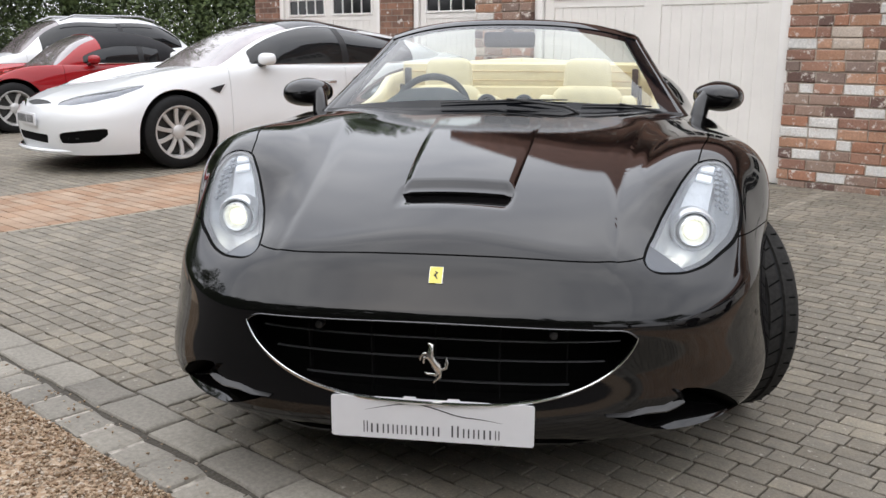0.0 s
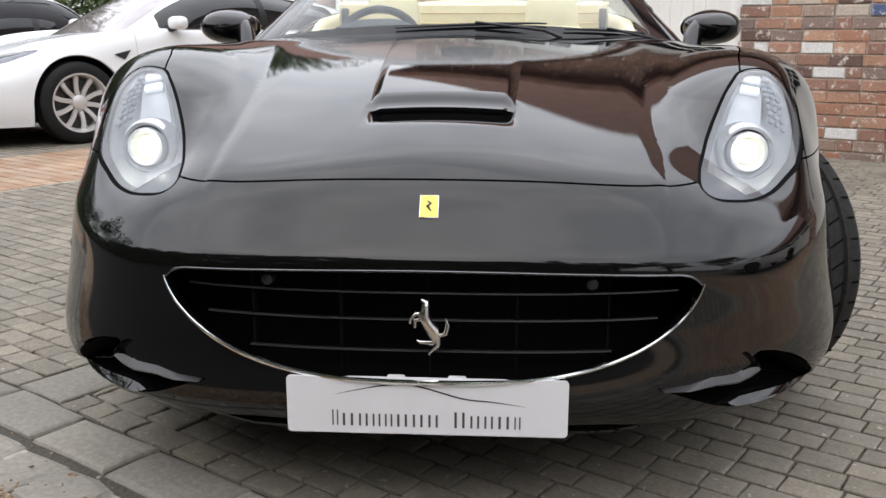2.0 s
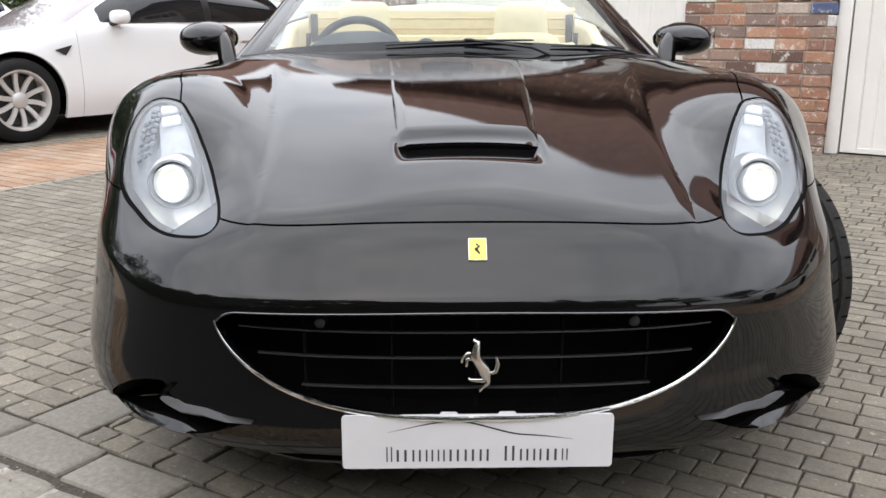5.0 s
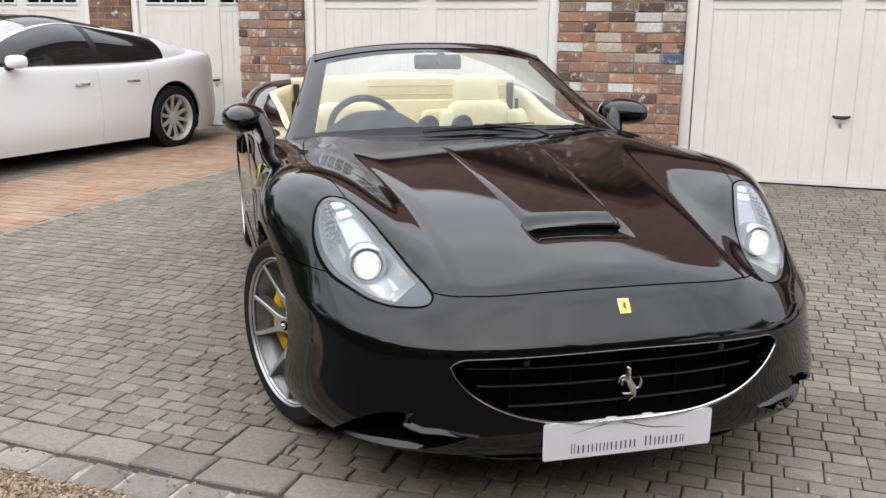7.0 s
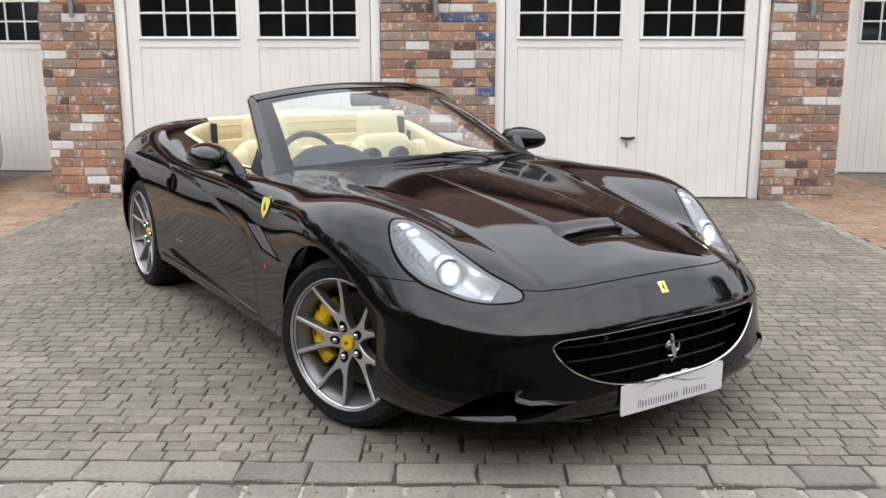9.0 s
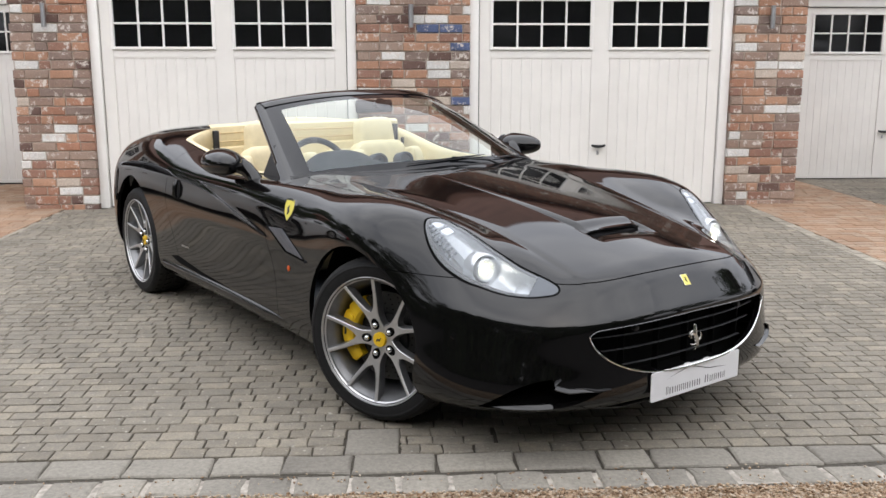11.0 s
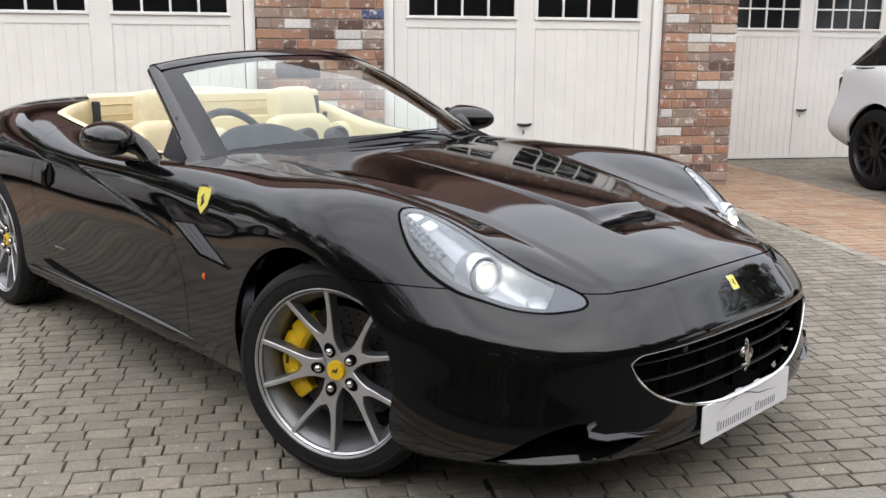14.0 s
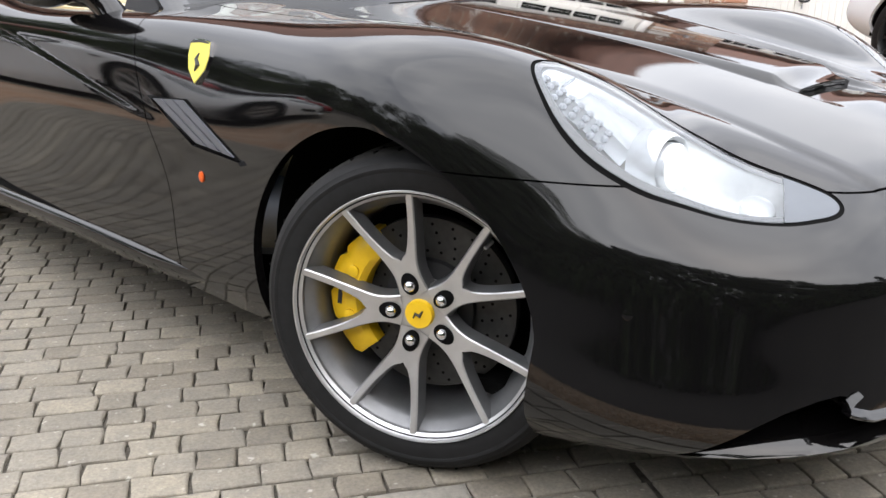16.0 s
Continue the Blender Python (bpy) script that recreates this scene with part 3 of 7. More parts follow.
def wall_piece(name, a0, a1, b0, b1, z0, z1, mat=None):
    ob = boxed(name, (a0, a1, b0, b1, z0, z1), mat or FAR_BRICK)
    ob.matrix_basis = YARD
    return tagged(ob, "garage wall piece: reclaimed red, pale and dark brick, or added black backing", "wall", kind="structure")


D1, D2 = (-4.13, -1.54), (-0.42, 2.228)
PIERS = [(-4.86, -4.13), (-1.54, -0.42), (2.228, 2.96)]
TOP = 2.27
core = []
for i, (a0, a1) in enumerate(PIERS):
    ob = wall_piece("wall_pier_%d" % (i + 1), a0 + 0.012, a1 - 0.012, FRONT + 0.012, FRONT + 0.34, 0.0, TOP, MORTAR)
    tagged(ob, "brick pier of reclaimed red, dark and whitewashed bricks")
    core.append(ob)
wall_piece("wall_upper", -4.84, 2.95, FRONT, FRONT + 0.34, TOP, 3.2)
wall_piece("wall_return_west", -4.84, -4.52, FRONT + 0.34, BACK + 0.02, 0.0, 3.2)
wall_piece("wall_return_east", 2.63, 2.95, FRONT + 0.34, BACK + 0.02, 0.0, 3.2)
# black sheet added behind the doors, standing in for the unlit inside
wall_piece("black_backing_inner", -4.5, 2.64, FRONT + 1.6, FRONT + 1.7, 0.0, TOP, VOID)

# flank walls, set back
W_DOORS = [(-7.81, -5.31), (-10.88, -8.48)]
E_DOORS = [(3.78, 6.22), (7.3, 9.75)]
spans = sorted([-4.84, *[q for d in W_DOORS for q in d], -11.5])
for i in range(0, len(spans), 2):
    wall_piece("wall_west_%d" % (i // 2 + 1), spans[i], spans[i + 1], BACK, BACK + 0.3, 0, TOP)
wall_piece("wall_west_upper", -11.5, -4.84, BACK, BACK + 0.3, TOP, 2.9)
wall_piece("wall_west_end", -11.5, -11.2, BACK + 0.3, BACK + 6, 0, 2.9)
spans = sorted([2.98, *[q for d in E_DOORS for q in d], 10.8])
for i in range(0, len(spans), 2):
    wall_piece("wall_east_%d" % (i // 2 + 1), spans[i], spans[i + 1], BACK, BACK + 0.3, 0, TOP)
wall_piece("wall_east_upper", 2.98, 10.8, BACK, BACK + 0.3, TOP, 2.9)
# the same added black sheets for the darkness behind the flank doors
wall_piece("black_backing_west", -11.2, -4.84, BACK + 1.3, BACK + 1.4, 0, TOP, VOID)
wall_piece("black_backing_east", 2.98, 10.6, BACK + 1.3, BACK + 1.4, 0, TOP, VOID)


def pitched_roof(name, a0, a1, b_front, b_back, z, top):
    bm = bmesh.new()
    mid = (b_front + b_back) / 2
    pts = [(b_front - 0.35, z - 0.05), (mid, top), (b_back + 0.35, z - 0.05), (b_back + 0.35, z - 0.2), (mid, top - 0.16), (b_front - 0.35, z - 0.2)]
    ends = [[bm.verts.new((a, b, h)) for b, h in pts] for a in (a0 - 0.2, a1 + 0.2)]
    bm.faces.new(ends[0])
    bm.faces.new(ends[1][::-1])
    for i in range(6):
        bm.faces.new((ends[0][i], ends[0][(i + 1) % 6], ends[1][(i + 1) % 6], ends[1][i]))
    ob = part(name, bm, TILE, soft=False)
    ob.matrix_basis = YARD
    tagged(ob, "brown clay tiled pitched roof", "roof", kind="structure")


def hipped_roof(name, a0, a1, b0, b1, z, top, run):
    bm = bmesh.new()
    a0, a1, b0, b1, mid = a0 - 0.25, a1 + 0.25, b0 - 0.35, b1 + 0.35, (b0 + b1) / 2
    low = [bm.verts.new((a, b, z - 0.20)) for a, b in ((a0, b0), (a1, b0), (a1, b1), (a0, b1))]
    eave = [bm.verts.new((a, b, z - 0.05)) for a, b in ((a0, b0), (a1, b0), (a1, b1), (a0, b1))]
    r0, r1 = bm.verts.new((a0 + run, mid, top)), bm.verts.new((a1 - run, mid, top))
    bm.faces.new(low[::-1])
    for i in range(4):
        bm.faces.new((low[i], low[(i + 1) % 4], eave[(i + 1) % 4], eave[i]))
    bm.faces.new((eave[0], eave[1], r1, r0))
    bm.faces.new((eave[2], eave[3], r0, r1))
    bm.faces.new((eave[1], eave[2], r1))
    bm.faces.new((eave[3], eave[0], r0))
    ob = part(name, bm, TILE, soft=False)
    ob.matrix_basis = YARD
    tagged(ob, "brown clay tiled hipped roof", "roof", kind="structure")


hipped_roof("roof_main", -4.84, 2.95, FRONT, FRONT + 6.5, 3.2, 6.9, 2.9)
pitched_roof("roof_west", -11.5, -5.05, BACK, BACK + 6, 2.9, 4.8)
pitched_roof("roof_east", 3.2, 10.8, BACK, BACK + 6, 2.9, 4.8)


def garage_door(name, a0, a1, b, base, handle=True):
    """A two-panel up-and-over door with ribbed lower panels and leaded-style windows above, in a timber frame."""
    door = holder(name, YARD @ pose(0, 0, base), "cream painted ribbed garage door with small-paned dark windows", "garage door", kind="structure")
    fr = 0.095
    for n_, x0, x1 in (("jamb", a0, a0 + fr), ("jamb", a1 - fr, a1)):
        boxed(n_, (x0 + 0.002, x1 - 0.002, b - 0.035, b + 0.07, 0, TOP - base - 0.002), FRAME_PAINT, door, "white painted timber jamb", bevel=0.004)
    boxed("door_head", (a0 + fr + 0.002, a1 - fr - 0.002, b - 0.033, b + 0.07, 2.13, TOP - base - 0.002), FRAME_PAINT, door, bevel=0.004)
    x0, x1 = a0 + fr + 0.008, a1 - fr - 0.008
    mid = (x0 + x1) / 2
    leaf = bmesh.new()
    st, cs = 0.113, 0.09  # outer stile, half the centre stile
    rails = [(x0, x0 + st, 0.012, 2.12), (x1 - st, x1, 0.012, 2.12), (mid - cs, mid + cs, 0.012, 2.12)]
    for p0, p1, z0, z1 in rails:
        box(leaf, p0, p1, b, b + 0.04, z0, z1, bevel=0.003, segs=1)
    for lo, hi in ((x0 + st, mid - cs), (mid + cs, x1 - st)):
        box(leaf, lo, hi, b + 0.002, b + 0.04, 0.012, 0.05)
        box(leaf, lo, hi, b + 0.002, b + 0.04, 1.485, 1.56)
        box(leaf, lo, hi, b + 0.002, b + 0.04, 2.06, 2.12)
    part("door_leaf", leaf, DOOR_PAINT, door, "cream painted steel door frame", soft=False)
    for lo, hi in ((x0 + st, mid - cs), (mid + cs, x1 - st)):
        bm = bmesh.new()
        n_ = 10
        w = (hi - lo) / n_
        prof = []
        for i in range(n_):
            p = lo + i * w
            prof += [(p, 0.015), (p + 0.006, 0.015), (p + 0.011, 0.010), (p + w - 0.005, 0.010)]
        prof.append((hi, 0.015))
        lower = [bm.verts.new((p, b + d, 0.05)) for p, d in prof]
        upper = [bm.verts.new((p, b + d, 1.485)) for p, d in prof]
        for i in range(len(prof) - 1):
            bm.faces.new((lower[i], lower[i + 1], upper[i + 1], upper[i]))
        part("ribbed_panel", bm, DOOR_PAINT, door, "cream ribbed steel panel", soft=False)
        win = bmesh.new()
        f = 0.022
        z0, z1 = 1.562, 2.058
        for d in ((lo - 0.012, lo + f, z0, z1), (hi - f, hi + 0.012, z0, z1), (lo + f, hi - f, z0, z0 + f + 0.006), (lo + f, hi - f, z1 - f, z1)):
            box(win, d[0], d[1], b - 0.018, b + 0.03, d[2], d[3], bevel=0.004, segs=1)
        win_ob = part("window_frame", win, FRAME_PAINT, door, "white glazing frame", soft=False)
        pw, ph = (hi - lo - 2 * f) / 4, (z1 - z0 - 2 * f - 0.006) / 2
        bars = bmesh.new()
        for i in range(1, 4):
            x = lo + f + i * pw
            box(bars, x - 0.010, x + 0.010, b - 0.012, b + 0.02, z0 + f + 0.006, z1 - f, bevel=0.003, segs=1)
        zc = z0 + f + 0.006 + ph
        for i in range(4):
            x = lo + f + i * pw
            box(bars, x + (0.010 if i else 0), x + pw - (0.010 if i < 3 else 0), b - 0.012, b + 0.02, zc - 0.010, zc + 0.010, bevel=0.003, segs=1)
        part("glazing_bars", bars, FRAME_PAINT, win_ob, "white glazing bars", soft=False)
        # panes hold the dark interior as colour, nothing shows through
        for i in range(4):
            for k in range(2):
                boxed("pane", (lo + f + i * pw + 0.001, lo + f + (i + 1) * pw - 0.001, b + 0.006, b + 0.012, z0 + f + 0.006 + k * ph, z0 + f + 0.006 + (k + 1) * ph), PANE_DARK, win_ob, "window pane with the dark inside painted on")
    if handle:
        h = bmesh.new()
        z = 0.60
        for r, d0, d1 in ((0.013, b - 0.028, b),):
            lathe(h, [(r, d0), (r, d1)], 14, pose(mid, 0, z, 90) @ pose(0, 0, 0) @ Matrix.Scale(-1, 4, (0, 0, 1)))
        ob = part("lock_spindle", h, DARK, door)
        g = bmesh.new()
        tube(g, [(mid - 0.07, b - 0.032, z + 0.012), (mid - 0.045, b - 0.04, z + 0.004), (mid, b - 0.042, z), (mid + 0.045, b - 0.04, z + 0.004), (mid + 0.07, b - 0.032, z + 0.012)], [0.010, 0.014, 0.015, 0.014, 0.010], 10)
        part("handle", g, DARK, door, "black T-shaped handle")
        boxed("key_plate", (mid - 0.011, mid + 0.011, b - 0.006, b, z - 0.085, z - 0.045), STEEL, door, "small steel key plate", bevel=0.002)
    return door


garage_door("door_1", *D1, FRONT + DOOR_SET, 0.045)
garage_door("door_2", *D2, FRONT + DOOR_SET, 0.045)
for i, d in enumerate(W_DOORS + E_DOORS):
    garage_door("door_%d" % (i + 3), *d, BACK + 0.06, 0.045)


def wall_lamp(a):
    """A slim steel up-and-down lamp on a pier."""
    ob = holder("wall_lamp", YARD @ pose(a, FRONT - 0.045, 1.815), "slim brushed steel wall lamp on a brick pier", "wall lamp", "lamps on the garage piers")
    bm = bmesh.new()
    lathe(bm, [(0.001, 0.0), (0.018, 0.0), (0.024, 0.003), (0.024, 0.22), (0.018, 0.223), (0.001, 0.223)], 28)
    part("lamp_tube", bm, STEEL, ob)
    boxed("lamp_bracket", (-0.014, 0.014, 0.015, 0.05, 0.09, 0.13), STEEL, ob, bevel=0.003)


for a in (-4.51, -1.0, 2.59):
    wall_lamp(a)

# ---- the black convertible: nose at y = 0, tail towards +y ----
car = holder("sports_car", pose(0, 0, 0, 0, 0, -0.8), "black open two-seat convertible with cream leather cabin, headlamps lit", "car")
AXLE_F, AXLE_R, HUB = 0.912, 3.62, 0.34
HALF, NOSE, TAIL = 0.960, 0.0, 4.50


def car_outline():
    """Half plan outline from the nose round to the tail, by length along it."""
    t = np.linspace(0, 1, 400)[:, None] * math.pi / 2
    n = 2.0 / 2.75
    front = np.concatenate([HALF * np.sin(t) ** n, NOSE + 0.88 * (1 - np.cos(t) ** n)], 1)
    y = np.linspace(0.9, 3.85, 300)
    side = np.stack([np.full_like(y, HALF), y], 1)
    rear = np.concatenate([HALF * np.cos(t) ** n, 3.87 + (TAIL - 3.87) * np.sin(t) ** n], 1)
    p = np.concatenate([front, side, rear])
    s = np.concatenate([[0], np.cumsum(np.linalg.norm(np.diff(p, axis=0), axis=1))])
    even = np.linspace(0, s[-1], 1500)
    q = np.stack([np.interp(even, s, p[:, k]) for k in (0, 1)], 1)
    return (lambda u: np.stack([np.interp(u, even, q[:, k]) for k in (0, 1)], -1)), s[-1]


outline, LENGTH = car_outline()
# lengths along the outline: nose, badge side, grille end, lamp tip, lamp, lamp back, arch, wing, door front, door, haunch, tail corner, tail
KNOTS = [0.0, 0.30, 0.60, 0.85, 1.08, 1.30, 1.55, 1.95, 2.40, 3.20, 4.10, 4.75, LENGTH]
INSET = [
    [0.070, 0.070, 0.078, 0.086, 0.086, 0.078, 0.070, 0.060, 0.060, 0.060, 0.060, 0.080, 0.100],
    [0.004, 0.005, 0.013, 0.020, 0.022, 0.020, 0.018, 0.020, 0.036, 0.038, 0.022, 0.030, 0.040],
    [0.010, 0.011, 0.018, 0.029, 0.031, 0.022, 0.002, 0.006, 0.026, 0.028, 0.008, 0.006, 0.010],
    [0.011, 0.012, 0.027, 0.049, 0.052, 0.042, 0.001, 0.006, 0.018, 0.020, 0.002, 0.010, 0.020],
    [0.023, 0.024, 0.038, 0.058, 0.062, 0.048, 0.002, 0.006, 0.011, 0.012, -0.002, 0.020, 0.035],
    [0.056, 0.058, 0.066, 0.078, 0.080, 0.064, 0.010, 0.015, 0.016, 0.017, 0.008, 0.040, 0.060],
    [0.104, 0.105, 0.108, 0.110, 0.106, 0.104, 0.060, 0.060, 0.058, 0.059, 0.068, 0.110, 0.120],
    [0.180, 0.180, 0.180, 0.180, 0.180, 0.165, 0.165, 0.182, 0.190, 0.190, 0.170, 0.190, 0.200],
    [0.305] * 13,
    [0.500] * 13,
    [0.750] * 13,
    [1.000] * 13,
]
HEIGHT = [
    [0.185, 0.185, 0.182, 0.180, 0.180, 0.180, 0.190, 0.205, 0.215, 0.220, 0.210, 0.210, 0.210],
    [0.235, 0.235, 0.232, 0.240, 0.250, 0.265, 0.270, 0.285, 0.290, 0.292, 0.285, 0.300, 0.310],
    [0.390, 0.390, 0.385, 0.385, 0.400, 0.420, 0.440, 0.440, 0.430, 0.430, 0.450, 0.480, 0.480],
    [0.522, 0.520, 0.508, 0.512, 0.540, 0.565, 0.595, 0.590, 0.560, 0.565, 0.600, 0.620, 0.620],
    [0.546, 0.544, 0.531, 0.538, 0.574, 0.606, 0.672, 0.672, 0.645, 0.660, 0.710, 0.710, 0.700],
    [0.590, 0.586, 0.570, 0.568, 0.610, 0.676, 0.765, 0.755, 0.735, 0.755, 0.815, 0.795, 0.775],
    [0.646, 0.640, 0.615, 0.602, 0.658, 0.768, 0.842, 0.852, 0.868, 0.872, 0.950, 0.905, 0.855],
    [0.692, 0.684, 0.660, 0.652, 0.746, 0.838, 0.888, 0.894, 0.898, 0.896, 1.025, 0.950, 0.875],
    [0.732, 0.726, 0.710, 0.718, 0.798, 0.852, 0.880, 0.897, 0.914, 0.914, 1.052, 0.965, 0.885],
    [0.776, 0.773, 0.769, 0.776, 0.795, 0.817, 0.840, 0.882, 0.926, 0.978, 1.066, 0.985, 0.890],
    [0.822, 0.821, 0.822, 0.827, 0.834, 0.841, 0.856, 0.897, 0.938, 1.050, 1.075, 0.990, 0.895],
    [0.862, 0.862, 0.862, 0.862, 0.862, 0.863, 0.868, 0.908, 0.946, 1.070, 1.085, 0.990, 0.900],
]
us = np.concatenate([np.linspace(0, 1.6, 210), np.linspace(1.6, LENGTH, 260)[1:]])
half = rings(outline, 0.95, 3.7, KNOTS, INSET, HEIGHT, us, 180, 0.6)
other = half[::-1].copy()
other[..., 0] *= -1
grid = np.concatenate([other[:-1], half])
swoosh = natural([1.4, 1.72, 2.06, 2.45, 2.75, 3.0, 3.4], [0.585, 0.645, 0.715, 0.790, 0.822, 0.835, 0.84])


def dress(P):
    """The flank's crease behind the wing vent and the dip before the bonnet intake."""
    x, y, z = P[..., 0], P[..., 1], P[..., 2]
    side = smooth(0.70, 0.80, np.abs(x)) * smooth(1.62, 1.85, y) * (1 - smooth(2.75, 3.0, y))
    h = z - swoosh(np.clip(y, 1.4, 3.4))
    P[..., 0] -= np.sign(x) * side * 0.004 * np.clip(1 - h / 0.20, 0, 1) ** 2 * smooth(-0.007, 0.009, h)
    # a taut middle between the folds, one low-order surface
    d = np.abs(x) - fold_line(np.clip(y, 0.1, 1.5))
    top = (z > 0.6) * np.where(d < 0, 1.0, smooth(0.625, 0.74, z))
    terms = lambda x, y: np.stack([np.ones_like(x), y, y ** 2, y ** 3, x ** 2, x ** 2 * y, x ** 2 * y ** 2, x ** 4], -1)
    mid = (d < -0.01) & (y > 0.17) & (y < 1.5) & (z > 0.6)
    c = np.linalg.lstsq(terms(x[mid], y[mid]), z[mid], rcond=None)[0]
    w = np.where(d < 0, 1.0, np.exp(-(d / 0.10) ** 2)) * smooth(0.13, 0.24, y) * (1 - smooth(1.40, 1.56, y)) * top * (d < 0.32)
    P[..., 2] += w * np.clip(terms(x, y) @ c - z, -0.02, 0.02)
    # the fold between the bonnet's middle and the wings
    up = 0.004 * np.logaddexp(0, d / 0.004)
    on = smooth(0.10, 0.22, y) * (1 - smooth(1.05, 1.5, y)) * top * (d < 0.3)
    P[..., 2] += 0.16 * up * np.exp(-np.maximum(d, 0) / 0.06) * on
    fall = 0.030 + 0.045 * smooth(0.25, 1.0, y)
    P[..., 2] -= (0.10 + 0.06 * (1 - smooth(0.25, 0.65, y))) * fall * np.where(d < 0, np.clip((d + fall) / fall, 0, 1) ** 2, np.exp(-np.maximum(d, 0) / 0.05)) * on
    P[..., 2] -= 0.015 * smooth(0.33, 0.45, y) * (1 - smooth(0.47, 0.52, y)) * (1 - smooth(0.14, 0.175, np.abs(x))) * (z > 0.6)
    return P


fold_line = natural([0.1, 0.25, 0.43, 0.56, 0.82, 1.25, 1.5], [0.446, 0.450, 0.460, 0.470, 0.498, 0.560, 0.60])
whole = skin(dress(grid))
WV, WN, _ = whole


def top_at(x, y):
    """Height and normal of the skin from above."""
    d = (WV[:, 0] - x) ** 2 + (WV[:, 1] - y) ** 2 + (WN[:, 2] < 0.25) * 9
    i = np.argpartition(d, 8)[:8]
    w = 1 / (d[i] + 1e-5)
    w /= w.sum()
    n = (WN[i] * w[:, None]).sum(0)
    z = (WV[i, 2] - ((x - WV[i, 0]) * WN[i, 0] + (y - WV[i, 1]) * WN[i, 1]) / WN[i, 2]) @ w
    return np.array([x, y, z]), n / np.linalg.norm(n)


def side_at(y, z, side):
    """Place and normal of the skin from the side."""
    d = (WV[:, 1] - y) ** 2 + (WV[:, 2] - z) ** 2 + (WN[:, 0] * side < 0.3) * 9
    i = np.argpartition(d, 6)[:6]
    w = 1 / (d[i] + 1e-6)
    w /= w.sum()
    n = (WN[i] * w[:, None]).sum(0)
    x = (WV[i, 0] - ((y - WV[i, 1]) * WN[i, 1] + (z - WV[i, 2]) * WN[i, 2]) / WN[i, 0]) @ w
    return np.array([x, y, z]), n / np.linalg.norm(n)


def nose_at(x, z):
    """Place and normal of the skin from the front."""
    d = (WV[:, 0] - x) ** 2 + (WV[:, 2] - z) ** 2 + (WN[:, 1] > -0.25) * 9 + (WV[:, 1] > 0.8) * 9
    i = np.argpartition(d, 6)[:6]
    w = 1 / (d[i] + 1e-6)
    w /= w.sum()
    n = (WN[i] * w[:, None]).sum(0)
    y = (WV[i, 1] - ((x - WV[i, 0]) * WN[i, 0] + (z - WV[i, 2]) * WN[i, 2]) / WN[i, 1]) @ w
    return np.array([x, y, z]), n / np.linalg.norm(n)


def on_skin(p, n, up=(0, 0, 1)):
    """A frame with z along the normal and y as near to up as it goes."""
    z = Vector(n).normalized()
    x = Vector(up).cross(z).normalized()
    y = z.cross(x)
    m = Matrix((x, y, z)).transposed().to_4x4()
    m.translation = Vector(p)
    return m


def loop(points, n=160):
    """A smooth closed outline through points."""
    p = np.array(points + points[:1], float)
    t = np.concatenate([[0], np.cumsum(np.linalg.norm(np.diff(p, axis=0), axis=1) ** 0.7)])
    ext_p = np.concatenate([p[-4:-1], p, p[1:4]])
    ext_t = np.concatenate([t[-4:-1] - t[-1], t, t[1:4] + t[-1]])
    return natural(ext_t, ext_p)(np.linspace(0, t[-1], n, endpoint=False))


def inside(q, a, b):
    """Signed distance to a closed outline, positive inside; a and b are the coordinates."""
    d = np.full(a.shape, 9.0)
    odd = np.zeros(a.shape, bool)
    for (x0, y0), (x1, y1) in zip(q, np.roll(q, -1, 0)):
        ex, ey = x1 - x0, y1 - y0
        t = np.clip(((a - x0) * ex + (b - y0) * ey) / (ex * ex + ey * ey + 1e-12), 0, 1)
        d = np.minimum(d, np.hypot(a - x0 - t * ex, b - y0 - t * ey))
        odd ^= ((y0 > b) != (y1 > b)) & (a < ex * (b - y0) / (ey + (ey == 0) * 1e-12) + x0)
    return np.where(odd, d, -d)


def boxed_test(q, pick, far=-0.5, margin=0.05):
    """inside() only near the outline, for speed."""
    lo, hi = q.min(0) - margin, q.max(0) + margin

    def f(x, y, z):
        a, b, ok = pick(x, y, z)
        out = np.full(x.shape, far)
        i = ok & (a > lo[0]) & (a < hi[0]) & (b > lo[1]) & (b < hi[1])
        out[i] = inside(q, a[i], b[i])
        return out

    return f


# ---- outlines of the openings and panels ----
LAMP = loop([(0.526, 0.246), (0.525, 0.221), (0.535, 0.206), (0.557, 0.207), (0.584, 0.222), (0.619, 0.247), (0.657, 0.284), (0.697, 0.332), (0.742, 0.396), (0.776, 0.446), (0.798, 0.494), (0.811, 0.535), (0.817, 0.575), (0.816, 0.614),
             (0.805, 0.652), (0.784, 0.685), (0.757, 0.699), (0.726, 0.693), (0.700, 0.678), (0.679, 0.645), (0.648, 0.588), (0.612, 0.515), (0.580, 0.440), (0.556, 0.366), (0.537, 0.300)])
lamp_cut = boxed_test(LAMP, lambda x, y, z: (np.abs(x), y, z > 0.588))
hood_half = np.concatenate([natural([0, 1, 2, 3, 4, 5, 6, 7], [(0.0, 0.117), (0.14, 0.120), (0.28, 0.132), (0.38, 0.153), (0.44, 0.176), (0.495, 0.211), (0.545, 0.270), (0.59, 0.36)])(np.linspace(0, 7, 70)),
                            np.array([(0.64, 0.50), (0.70, 0.68)]),
                            natural([0, 1, 2, 3, 4], [(0.725, 0.80), (0.762, 0.95), (0.775, 1.15), (0.762, 1.40), (0.735, 1.66)])(np.linspace(0, 4, 30)),
                            np.array([(0.70, 1.80), (0.5, 1.70), (0.3, 1.62), (0.0, 1.585)])])
HOOD = np.concatenate([hood_half, (hood_half * (-1, 1))[-2:0:-1]])
